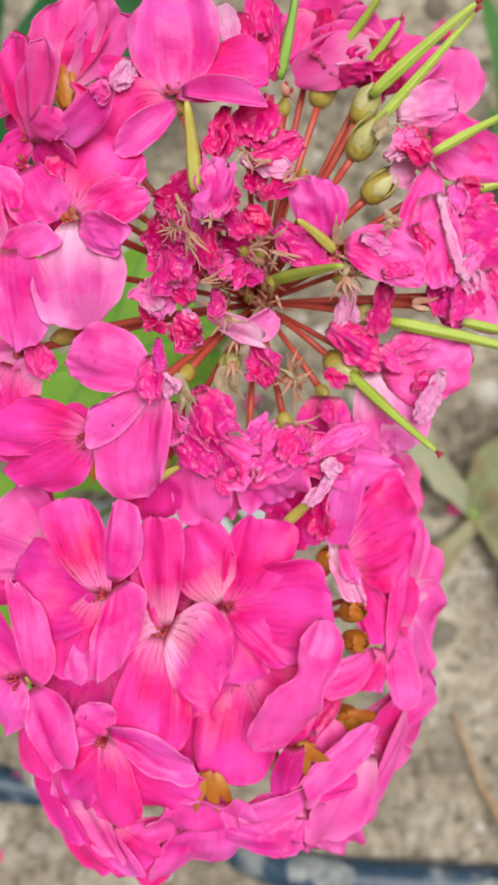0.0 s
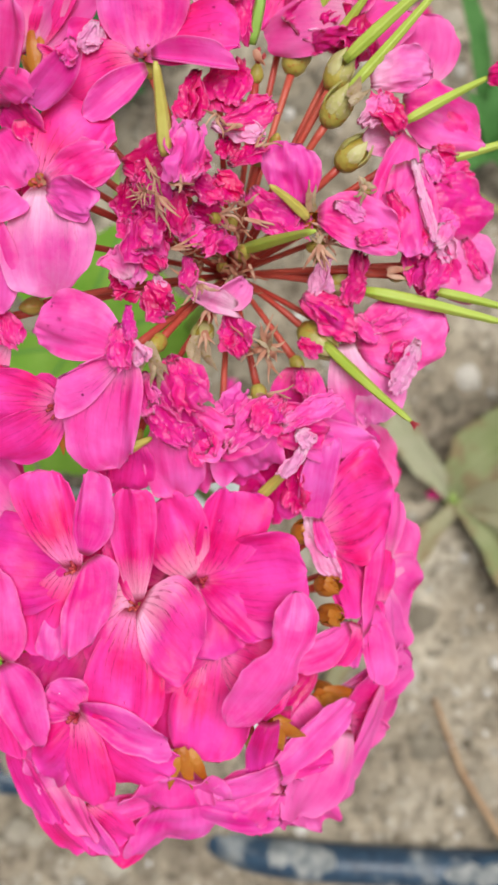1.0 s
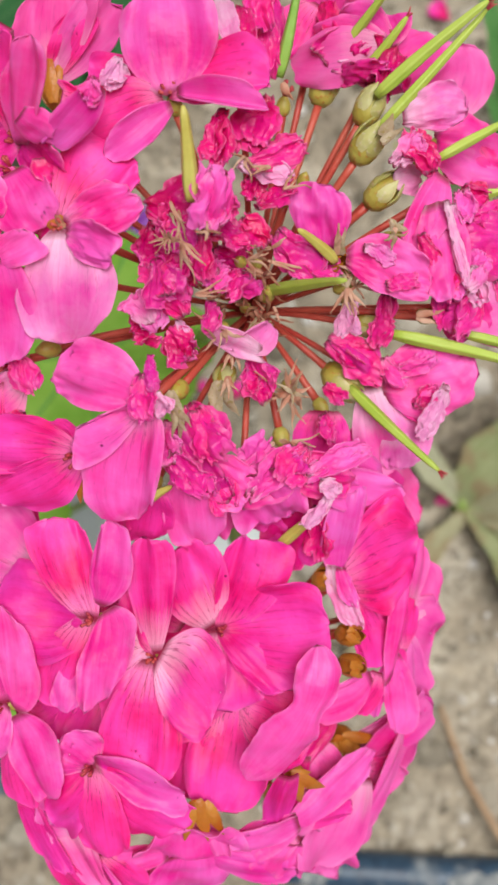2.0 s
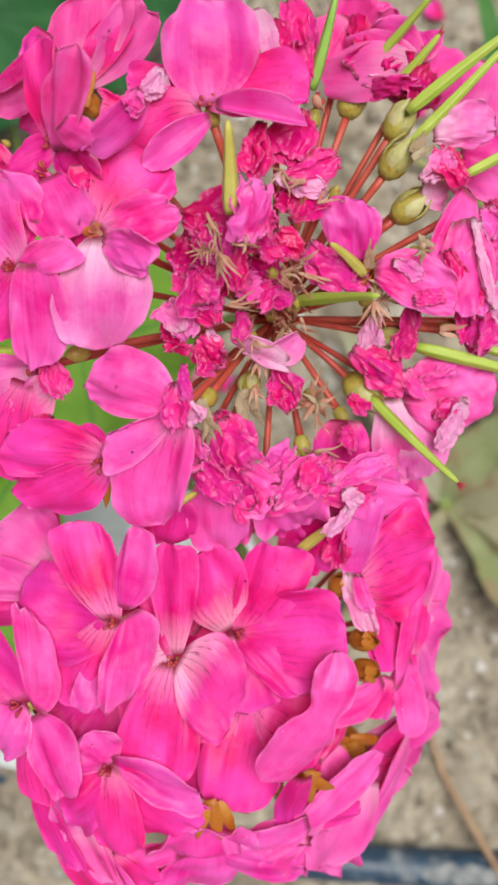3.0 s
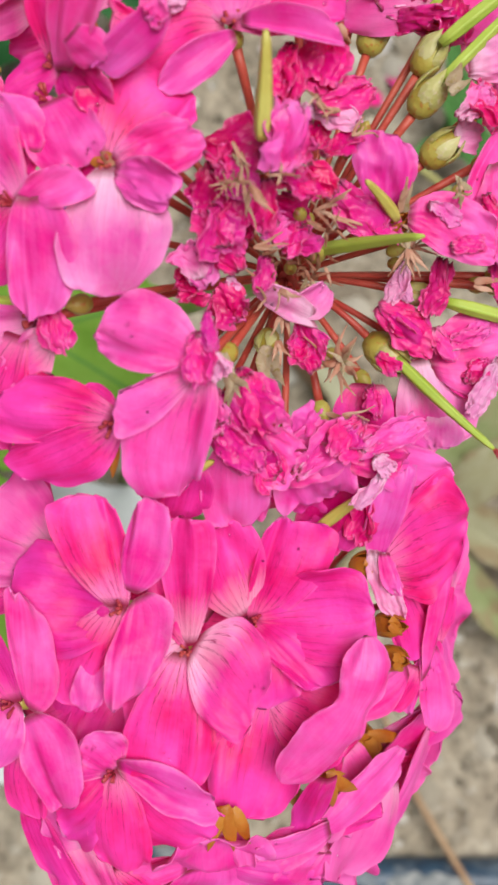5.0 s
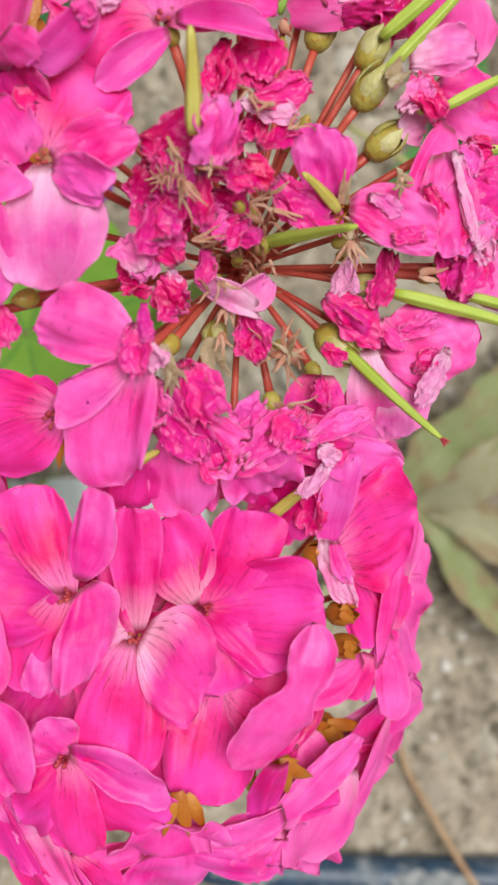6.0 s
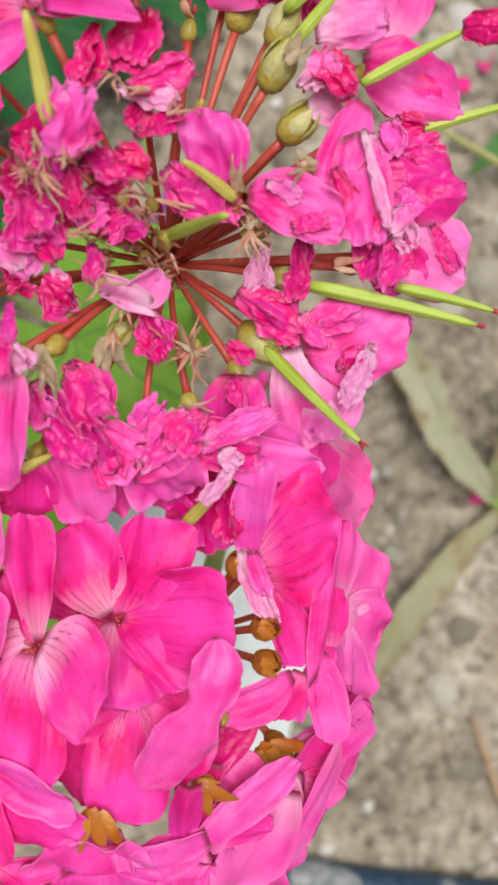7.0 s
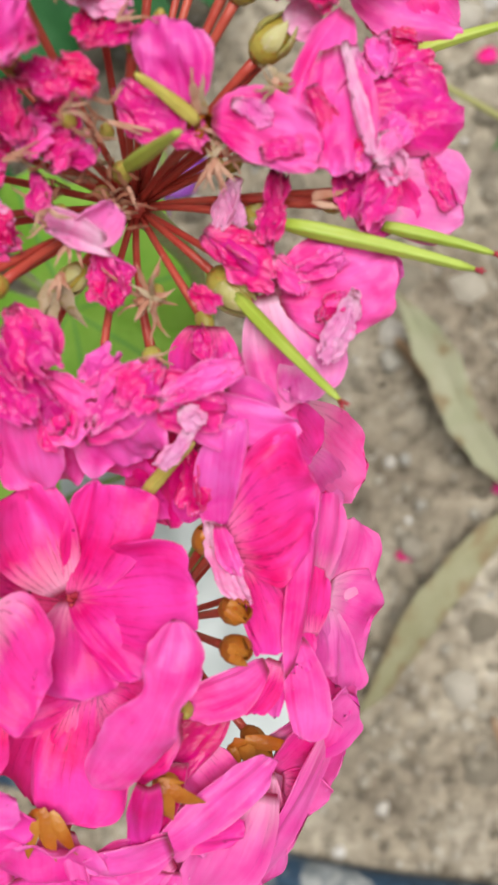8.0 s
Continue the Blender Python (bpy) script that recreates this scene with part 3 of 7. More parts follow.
def build_ground():
    edges = [-400, -60, -12, -4, -1.6, -0.8, -0.5, -0.4] + [-0.34 + 0.0024 * k for k in range(284)] + [0.4, 0.5] + [0.8, 1.6, 4, 12, 60, 400]
    count = len(edges)
    verts = [(x, y, ground_height(x, y) if abs(x) < 0.6 and abs(y) < 0.6 else -0.002) for y in edges for x in edges]
    faces = [(r * count + c, r * count + c + 1, (r + 1) * count + c + 1, (r + 1) * count + c) for r in range(count - 1) for c in range(count - 1)]
    me = bpy.data.meshes.new("ground")
    me.from_pydata(verts, [], faces)
    me.materials.append(SOIL)
    me.shade_smooth()
    tagged(new("ground", me), "dry crumbly grey-brown garden soil with small clods", "ground", kind="structure")


build_ground()


def stone_mesh(bm, x, y, size, rnd, flat=0.65):
    m = Matrix.Translation((x, y, ground_height(x, y) + size * 0.25)) @ Euler((rnd.uniform(-0.4, 0.4), rnd.uniform(-0.4, 0.4), rnd.uniform(0, 6.3))).to_matrix().to_4x4() @ Matrix.Diagonal((size * rnd.uniform(0.8, 1.25), size, size * flat, 1))
    made = bmesh.ops.create_icosphere(bm, subdivisions=1 if size < 0.005 else 2, radius=1.0, matrix=m)["verts"]
    s = rnd.uniform(0, 99)
    centre = m.translation
    for v in made:
        d = v.co - centre
        v.co = centre + d * (1 + 0.42 * noise.noise(d / size * 1.2 + Vector((s, 0, 0))))


def clods():
    """Crumbs of soil and grit, joined into one sheet of stuff."""
    rnd = random.Random(5)
    meshes = []
    verts, faces = [], []
    for k in range(7500):
        x, y = rnd.uniform(-0.26, 0.34), rnd.uniform(-0.26, 0.30)
        size = 0.0008 + 0.0034 * rnd.random() ** 4 if k > 260 else rnd.uniform(0.004, 0.011)
        s, z = rnd.uniform(0, 99), ground_height(x, y)
        a = rnd.uniform(0, 6.3)
        first = len(verts)
        for q in range(6):
            w = a + q * 1.047
            r = size * rnd.uniform(0.7, 1.2)
            verts.append((x + r * math.cos(w), y + r * math.sin(w), z - 0.0003))
        for q in range(6):
            w = a + 0.5 + q * 1.047
            r = size * rnd.uniform(0.45, 0.75)
            verts.append((x + r * math.cos(w), y + r * math.sin(w), z + min(size, 0.006) * rnd.uniform(0.4, 0.85)))
        verts.append((x + rnd.uniform(-0.2, 0.2) * size, y + rnd.uniform(-0.2, 0.2) * size, z + min(size, 0.006) * rnd.uniform(0.7, 1.0)))
        for q in range(6):
            faces.append((first + q, first + (q + 1) % 6, first + 6 + q))
            faces.append((first + (q + 1) % 6, first + 6 + (q + 1) % 6, first + 6 + q))
            faces.append((first + 6 + q, first + 6 + (q + 1) % 6, first + 12))
    me = bpy.data.meshes.new("soil_crumbs")
    me.from_pydata(verts, [], faces)
    m, n, links, shader = material("soil_crumb")
    island = n.new("ShaderNodeNewGeometry").outputs["Random Per Island"]
    colour = ramp(n, links, island, [(0.0, (0.13, 0.11, 0.08)), (0.5, (0.30, 0.265, 0.205)), (0.88, (0.43, 0.39, 0.32)), (1.0, (0.62, 0.60, 0.57))])
    links.new(colour, shader.inputs["Base Color"])
    shader.inputs["Roughness"].default_value = 0.95
    grain = node(n, "ShaderNodeTexNoise", Scale=260.0, Detail=5.0)
    links.new(n.new("ShaderNodeTexCoord").outputs["Object"], grain.inputs["Vector"])
    lift = node(n, "ShaderNodeBump", Strength=0.8, Distance=0.002)
    links.new(grain.outputs[0], lift.inputs["Height"])
    links.new(lift.outputs[0], shader.inputs["Normal"])
    me.materials.append(m)
    me.shade_smooth()
    tagged(new("soil_crumbs", me), "loose crumbs of dry soil and pale grit", "gravel", kind="stuff")


clods()

# -- things on the ground --
def leaf_material(name, base, other, vein, share=0.3, brown=0.0):
    m, n, links, shader = material(name)
    uv = n.new("ShaderNodeUVMap")
    uv.uv_map = "leaf"
    parts = n.new("ShaderNodeSeparateXYZ")
    links.new(uv.outputs[0], parts.inputs[0])
    place = n.new("ShaderNodeTexCoord").outputs["Object"]
    cloud = node(n, "ShaderNodeTexNoise", Scale=55.0, Detail=5.0)
    fine = node(n, "ShaderNodeTexNoise", Scale=420.0, Detail=4.0)
    for k in (cloud, fine):
        links.new(place, k.inputs["Vector"])
    colour = ramp(n, links, cloud.outputs[0], [(0.3, base), (0.7, other)])
    # veins: lines of equal angle, fading to the rim
    saw = maths(n, links, "ABSOLUTE", maths(n, links, "SUBTRACT", maths(n, links, "FRACT", maths(n, links, "MULTIPLY", parts.outputs[0], 7.0)), 0.5))
    spread = maths(n, links, "DIVIDE", 0.022, maths(n, links, "ADD", parts.outputs[1], 0.12))
    line = maths(n, links, "MULTIPLY", maths(n, links, "SUBTRACT", 1.6, maths(n, links, "DIVIDE", saw, spread)), 0.5, True)
    colour = mixed(n, links, line, colour, vein)
    if brown:
        patch = node(n, "ShaderNodeTexNoise", Scale=90.0, Detail=4.0)
        links.new(place, patch.inputs["Vector"])
        rim = maths(n, links, "ABSOLUTE", maths(n, links, "SUBTRACT", parts.outputs[0], 0.5))
        spread_out = maths(n, links, "ADD", patch.outputs[0], maths(n, links, "MULTIPLY", rim, brown))
        colour = mixed(n, links, ramp(n, links, spread_out, [(0.62, (0, 0, 0)), (0.78, (0.85, 0.85, 0.85))]), colour, (0.36, 0.27, 0.15))
    links.new(colour, shader.inputs["Base Color"])
    shader.inputs["Roughness"].default_value = 0.65
    shader.inputs["Specular IOR Level"].default_value = 0.25
    lift = node(n, "ShaderNodeBump", Strength=0.5, Distance=0.001)
    links.new(maths(n, links, "ADD", fine.outputs[0], line), lift.inputs["Height"])
    links.new(lift.outputs[0], shader.inputs["Normal"])
    sheer(m, n, links, shader, colour, share)
    return m


# bright leaf: vein tone darkened for the veins and for painted stalk shadows
LEAF_BRIGHT = leaf_material("leaf_bright", (0.19, 0.43, 0.035), (0.33, 0.57, 0.09), (0.11, 0.34, 0.08))
# geranium green darkened: the shade under the plant is put into the colour
LEAF_SHADED = leaf_material("leaf_shaded", (0.020, 0.10, 0.03), (0.04, 0.17, 0.05), (0.08, 0.20, 0.07))
LEAF_OLIVE = leaf_material("leaf_olive", (0.42, 0.44, 0.27), (0.54, 0.53, 0.38), (0.50, 0.50, 0.34), 0.3, 0.35)
LEAF_PALE = leaf_material("leaf_drying", (0.40, 0.38, 0.22), (0.48, 0.47, 0.30), (0.55, 0.52, 0.40), 0.3, 0.45)
LEAF_MOSS = leaf_material("leaf_moss", (0.27, 0.33, 0.13), (0.42, 0.45, 0.24), (0.50, 0.51, 0.32), 0.3, 0.5)
LEAF_WEED = leaf_material("leaf_weed", (0.07, 0.22, 0.05), (0.13, 0.32, 0.09), (0.20, 0.38, 0.14))


def geranium_leaf(centre, radius, turn, tilt, foot, mat, label):
    """A round, lobed, scalloped leaf on its own stalk."""
    root = new("geranium_leaf")
    tagged(root, label, "leaf", "geranium leaves")
    c = Vector(centre)
    m = Matrix.Translation(c) @ Euler(tilt).to_matrix().to_4x4() @ Matrix.Rotation(turn, 4, "Z")
    rnd = random.Random(int(fresh_seed() * 100))
    rings, spokes = 10, 84
    rows = []
    for i in range(rings + 1):
        s = 0.03 + 0.97 * i / rings
        row = []
        for j in range(spokes + 1):
            a = 0.22 + (2 * math.pi - 0.44) * j / spokes
            lobe = 1 - 0.13 * abs(math.sin(3.5 * (a - 0.22))) ** 3 * s + 0.025 * math.sin(a * 21) * s ** 3
            r = radius * s * lobe
            x, y = r * math.cos(a), r * math.sin(a)
            z = radius * (0.10 * s * s * math.cos(3.5 * (a - 0.22) * 2) + 0.16 * s * s - 0.22 * s ** 4) + radius * 0.10 * noise.noise(Vector((x * 30, y * 30, c.x * 50)))
            row.append(m @ Vector((x, y, z)))
        rows.append(row)
    part("blade", sheet(bmesh.new(), rows, 0.0005, "leaf"), [mat, mat], root)
    pts = curve_points(Vector(foot), c + (m.to_3x3() @ Vector((0.0, 0, -0.0015))), 0.008, 12, Vector((-0.5, 0.3, 0)))
    part("leaf_stalk", tube(bmesh.new(), pts, [0.0020 - 0.0006 * i / 12 for i in range(13)], 8), STEM, root)
    return root


geranium_leaf((-0.056, 0.082, 0.165), 0.051, 2.6, (0.10, 0.06, 0), (-0.050, 0.050, -0.004), LEAF_BRIGHT, "bright green scalloped geranium leaf under the flower heads")
geranium_leaf((-0.111, -0.013, 0.155), 0.061, 3.3, (-0.02, -0.04, 0), (-0.070, 0.030, -0.004), LEAF_BRIGHT, "bright green rounded geranium leaf beside the white sheet")
geranium_leaf((-0.120, 0.245, 0.085), 0.052, 1.2, (0.12, 0.10, 0), (-0.085, 0.120, -0.004), LEAF_SHADED, "geranium leaf low in the shade, shade put into its green")
geranium_leaf((-0.165, 0.150, 0.070), 0.050, 4.2, (-0.1, 0.12, 0), (-0.100, 0.100, -0.004), LEAF_SHADED, "geranium leaf above shaded soil, shade put into its green")
geranium_leaf((-0.060, 0.262, 0.055), 0.040, 5.4, (0.1, -0.12, 0), (-0.060, 0.150, -0.004), LEAF_SHADED, "geranium leaf close to the ground, shade put into its green")


def blade_leaf(root, a, b, wide, mat, lift, name="leaf"):
    """A long pointed leaf that runs from a to b, folded along its midrib."""
    a, b = Vector(a), Vector(b)
    ax = (b - a).normalized()
    side = ax.cross(Vector((0, 0, 1))).normalized()
    up = side.cross(ax)
    seed = fresh_seed()
    rows = []
    for i in range(19):
        u = i / 18
        h = wide * 0.5 * (0.22 + 1.5 * u ** 0.8 * (1 - u) ** 0.75) * (1 - u ** 9) + 0.0002
        mid = a.lerp(b, u) + up * (lift * math.sin(math.pi * u))
        rows.append([mid + side * h * v * (1 + 0.06 * math.sin(u * 40 + v) + 0.35 * noise.noise(Vector((u * 6, v * 0.8, seed + 4)))) + side * wide * 0.35 * noise.noise(Vector((u * 1.6, 0, seed + 8))) + up * (abs(v) * h * 0.32 + wide * 0.12 * noise.noise(Vector((u * 5, v * 2, seed)))) for v in (-1, -0.6, -0.25, 0, 0.25, 0.6, 1)])
    return part(name, sheet(bmesh.new(), rows, 0.0005, "leaf"), [mat, mat], root)


def rosette():
    root = new("weed")
    tagged(root, "low weed with long olive drying leaves on dry soil", "weed")
    c = (0.113, 0.018, 0.012)
    blade_leaf(root, c, (0.050, 0.112, 0.022), 0.023, LEAF_OLIVE, 0.016)
    blade_leaf(root, c, (0.034, -0.086, 0.008), 0.021, LEAF_PALE, 0.014)
    blade_leaf(root, c, (0.184, 0.118, 0.040), 0.044, LEAF_MOSS, 0.018)
    blade_leaf(root, c, (0.200, 0.060, 0.040), 0.032, LEAF_PALE, 0.016)
    blade_leaf(root, c, (0.176, -0.072, 0.014), 0.024, LEAF_MOSS, 0.016)
    blade_leaf(root, c, (0.196, -0.034, 0.030), 0.030, LEAF_PALE, 0.014)
    bm = tube(bmesh.new(), [Vector((0.113, 0.018, -0.006)), Vector((0.113, 0.018, 0.008)), Vector((0.113, 0.018, 0.016))], [0.006, 0.005, 0.003], 8)
    part("crown", bm, STEM, root)


rosette()


def grass_weed():
    root = new("weed")
    tagged(root, "small green weed with soft leaves and a tall blade", "weed")
    foot = (0.136, 0.205, -0.002)
    blade_leaf(root, foot, (0.112, 0.300, 0.050), 0.012, LEAF_WEED, 0.030)
    blade_leaf(root, foot, (0.100, 0.172, 0.035), 0.020, LEAF_WEED, 0.020)
    blade_leaf(root, foot, (0.172, 0.178, 0.030), 0.026, LEAF_WEED, 0.020)
    blade_leaf(root, foot, (0.150, 0.245, 0.040), 0.026, LEAF_WEED, 0.022)
    blade_leaf(root, foot, (0.118, 0.222, 0.045), 0.020, LEAF_WEED, 0.016)


grass_weed()

DRY = plant_material("dry_twig", (0.30, 0.17, 0.09), (0.44, 0.30, 0.18), 80, 0.8)
OLIVE_STEM = plant_material("olive_stem", (0.30, 0.30, 0.10), (0.38, 0.36, 0.14), 80, 0.6)


def rod(name, points, radii, mat, label, category):
    pts = [Vector(p) for p in points]
    fine, wide = [], []
    for k in range(len(pts) - 1):
        for s in range(6):
            fine.append(pts[k].lerp(pts[k + 1], s / 6) + noise.noise_vector(Vector((k + s / 6, len(name), 2.0))) * radii[0] * 0.5)
            wide.append(radii[k] + (radii[k + 1] - radii[k]) * s / 6)
    return tagged(part(name, tube(bmesh.new(), fine + [pts[-1]], wide + [radii[-1]], 8), mat), label, category)


rod("twig", [(0.100, -0.088, 0.006), (0.112, -0.124, 0.009), (0.128, -0.152, 0.017), (0.146, -0.182, 0.024), (0.175, -0.212, 0.004)], [0.0012, 0.0016, 0.0018, 0.0018, 0.0016], DRY, "thin dry brown twig lying over the hose", "twig")
rod("plant_stem", [(0.235, 0.100, -0.004), (0.160, 0.134, 0.070), (0.100, 0.161, 0.110), (0.070, 0.176, 0.118)], [0.0022, 0.0020, 0.0016, 0.0012], OLIVE_STEM, "olive bare stem leaning over the soil", "stem")
rod("twig", [(0.052, 0.095, 0.004), (0.066, 0.078, 0.006), (0.082, 0.066, 0.004)], [0.0016, 0.0032, 0.0012], DRY, "short flat piece of dry brown stalk on soil", "twig")


MUD = plant_material("dried_mud", (0.14, 0.16, 0.17), (0.34, 0.35, 0.34), 160, 0.9)


def hose():
    m, n, links, shader = material("hose_plastic")
    place = n.new("ShaderNodeTexCoord").outputs["Object"]
    stain = node(n, "ShaderNodeTexNoise", Scale=42.0, Detail=5.0, Roughness=0.62)
    scuff = node(n, "ShaderNodeTexNoise", Scale=240.0, Detail=4.0)
    for k in (stain, scuff):
        links.new(place, k.inputs["Vector"])
    dust = ramp(n, links, stain.outputs[0], [(0.50, (0, 0, 0)), (0.64, (1, 1, 1))])
    body = ramp(n, links, scuff.outputs[0], [(0.3, (0.012, 0.030, 0.060)), (0.7, (0.035, 0.075, 0.125))])
    colour = mixed(n, links, maths(n, links, "MULTIPLY", dust, 0.75), body, (0.34, 0.36, 0.36))
    links.new(colour, shader.inputs["Base Color"])
    links.new(ramp(n, links, dust, [(0, (0.4, 0.4, 0.4)), (1, (0.9, 0.9, 0.9))]), shader.inputs["Roughness"])
    line = [(-0.42, -0.060, 0.004), (-0.30, -0.088, 0.005), (-0.20, -0.112, 0.004), (-0.150, -0.125, 0.000), (-0.125, -0.132, -0.008), (-0.09, -0.144, -0.017), (-0.035, -0.160, -0.016), (-0.012, -0.166, -0.006), (0.004, -0.1695, 0.005), (0.04, -0.1725, 0.009), (0.13, -0.1765, 0.010), (0.24, -0.178, 0.010), (0.42, -0.176, 0.009)]
    pts = []
    for k in range(len(line) - 1):
        for s in range(6):
            pts.append(Vector(line[k]).lerp(Vector(line[k + 1]), s / 6))
    for _ in range(8):
        pts = [pts[0]] + [(pts[i - 1] + pts[i] * 2 + pts[i + 1]) / 4 for i in range(1, len(pts) - 1)] + [pts[-1]]
    body = tagged(part("hose", tube(bmesh.new(), pts, [0.0102] * len(pts), 20), m), "dark blue plastic watering hose with dried mud, half buried", "hose")
    # crusts of dried mud on its upper side
    rnd = random.Random(8)
    for k in range(6):
        first = (44, 49, 51, 58, 8, 13)[k]
        rows = []
        wide, lean, rnd_step = rnd.uniform(0.3, 0.8), rnd.uniform(-0.6, 0.6), rnd.uniform(0.10, 0.26)
        for i in range(15):
            at = first + i * rnd_step
            whole = int(at)
            mid = pts[whole].lerp(pts[whole + 1], at - whole)
            way = (pts[whole + 1] - pts[whole]).normalized()
            side = way.cross(Vector((0, 0, 1))).normalized()
            up = side.cross(way)
            swell = math.sin(math.pi * (i + 0.3) / 14.6) ** 0.5
            row = []
            for j in range(9):
                q = lean + (j / 4 - 1) * wide * swell * (1 + 0.7 * noise.noise(Vector((i * 0.5, j * 0.6, k * 9.0))))
                high = 0.0104 + 0.0006 * swell * (0.5 + noise.noise(Vector((i * 0.7, j * 0.8, k * 5.0))))
                row.append(mid + (side * math.sin(q) + up * math.cos(q)) * high)
            rows.append(row)
        part("mud_crust", sheet(bmesh.new(), rows, 0.0004), MUD, body, "pale dried mud")


hose()


def white_sheet():
    m, n, links, shader = material("white_plastic")
    place = n.new("ShaderNodeTexCoord").outputs["Object"]
    grime = node(n, "ShaderNodeTexNoise", Scale=30.0, Detail=6.0)
    links.new(place, grime.inputs["Vector"])
    links.new(ramp(n, links, grime.outputs[0], [(0.25, (0.44, 0.48, 0.48)), (0.6, (0.62, 0.67, 0.67))]), shader.inputs["Base Color"])
    shader.inputs["Roughness"].default_value = 0.45
    corner = [Vector((-0.127, -0.127, 0)), Vector((0.006, -0.106, 0)), Vector((-0.006, 0.030, 0)), Vector((-0.115, 0.024, 0))]
    rows = []
    for i in range(31):
        v = i / 30
        row = []
        for j in range(31):
            u = j / 30
            p = corner[0].lerp(corner[1], u).lerp(corner[3].lerp(corner[2], u), v)
            p += Vector((0.016 * math.sin(math.pi * v * 0.9) * u, -0.004 * math.sin(math.pi * u) * (1 - v), 0))
            p += noise.noise_vector(Vector((u * 5, v * 5, 3.3))) * 0.005 * (1 if i in (0, 30) or j in (0, 30) else 0.5)
            p.z = 0.011 + 0.006 * noise.noise(Vector((u * 3, v * 3, 8.0))) + 0.002 * noise.noise(Vector((u * 11, v * 9, 1.0))) + 0.006 * math.sin(math.pi * u) * math.sin(math.pi * v)
            row.append(p)
        rows.append(row)
    tagged(part("plastic_sheet", sheet(bmesh.new(), rows, 0.0012), [m, m]), "crumpled white plastic sheet lying on soil under the flowers", "sheet")


white_sheet()

PURPLE = petal_material("petal_purple", (0.20, 0.03, 0.32), (0.34, 0.09, 0.45), (0.45, 0.20, 0.50), 0.2, 0.4)


def fallen_petal(x, y, size, turn, mat, label):
    z = ground_height(x, y) + 0.0025
    seed = fresh_seed()
    rows = []
    for i in range(9):
        u = i / 8
        h = size * 0.4 * (0.15 + u ** 0.7 * math.sqrt(max(0, 1 - u ** 5)) * 1.2) if i < 8 else size * 0.08
        rows.append([Vector((x, y, z)) + Matrix.Rotation(turn, 3, "Z") @ Vector((size * (u - 0.5), h * v, size * 0.2 * v * v + size * 0.25 * noise.noise(Vector((u * 2, v, seed))))) for v in (-1, -0.5, 0, 0.5, 1)])
    tagged(part("fallen_petal", sheet(bmesh.new(), rows, 0.0003, "petal"), [mat, mat]), label, "petal", "fallen petals")


for fx, fy, fs, ft in ((0.104, 0.021, 0.010, 0.4), (0.140, 0.003, 0.009, 2.0), (-0.005, 0.081, 0.010, 1.0), (-0.138, -0.1245, 0.011, 0.7), (0.108, 0.2425, 0.012, 1.6), (0.096, 0.230, 0.011, 0.2), (0.106, 0.283, 0.013, 2.4), (-0.035, 0.068, 0.010, 0.9), (-0.023, 0.083, 0.008, 2.7), (-0.150, -0.165, 0.011, 1.3), (0.058, -0.012, 0.009, 0.3)):
    fallen_petal(fx, fy, fs, ft, PINK["fresh"], "single curled pink petal fallen on dry soil")
for fx, fy, fs, ft in ((-0.055, 0.171, 0.017, 0.5), (-0.066, 0.163, 0.016, 2.2), (-0.046, 0.180, 0.015, 3.6)):
    fallen_petal(fx, fy, fs, ft, PURPLE, "single violet petal fallen on shaded soil")


def pebble_material():
    m, n, links, shader = material("pebble_stone")
    who = n.new("ShaderNodeObjectInfo").outputs["Random"]
    place = n.new("ShaderNodeTexCoord").outputs["Object"]
    cloud = node(n, "ShaderNodeTexNoise", Scale=180.0, Detail=5.0)
    links.new(place, cloud.inputs["Vector"])
    colour = ramp(n, links, who, [(0.0, (0.34, 0.30, 0.24)), (0.5, (0.42, 0.39, 0.33)), (1.0, (0.48, 0.47, 0.45))])
    shade = ramp(n, links, cloud.outputs[0], [(0.3, (0.7, 0.7, 0.68)), (0.7, (1, 1, 1))])
    links.new(mixed(n, links, 1.0, colour, shade, "MULTIPLY"), shader.inputs["Base Color"])
    shader.inputs["Roughness"].default_value = 0.85
    lift = node(n, "ShaderNodeBump", Strength=0.4, Distance=0.001)
    links.new(cloud.outputs[0], lift.inputs["Height"])
    links.new(lift.outputs[0], shader.inputs["Normal"])
    return m


PEBBLE = pebble_material()


def pebble(x, y, size, flat=0.6):
    bm = bmesh.new()
    stone_mesh(bm, x, y, size, random.Random(int(fresh_seed() * 100)), flat)
    tagged(part("pebble", bm, PEBBLE), "small pale grey pebble lying on dry soil", "pebble", "pebbles")


for px, py, ps in ((0.0617, -0.009, 0.0075), (0.0912, 0.008, 0.0036), (0.078, -0.0575, 0.0030), (0.050, 0.082, 0.0060), (-0.0923, -0.1827, 0.0042), (-0.0714, -0.1746, 0.0040), (-0.1258, -0.1568, 0.0075), (0.066, 0.012, 0.0036), (0.058, 0.034, 0.0040), (0.082, 0.034, 0.0042)):
    pebble(px, py, ps)
place_rnd = random.Random(11)
for k in range(22):
    pebble(place_rnd.uniform(-0.17, 0.21), place_rnd.uniform(-0.155, 0.24), 0.0016 + 0.0034 * place_rnd.random() ** 2, 0.7)


# ---- the two flower heads ----
upper_head = flower_head("flower_head", (19, 69, 345), (-48, 98, 0), "half withered pink geranium flower head with green seed pods")
lower_head = flower_head("flower_head", (18, -4, 318), (-34, 30, 0), "fully open pink geranium flower head with rounded petals")
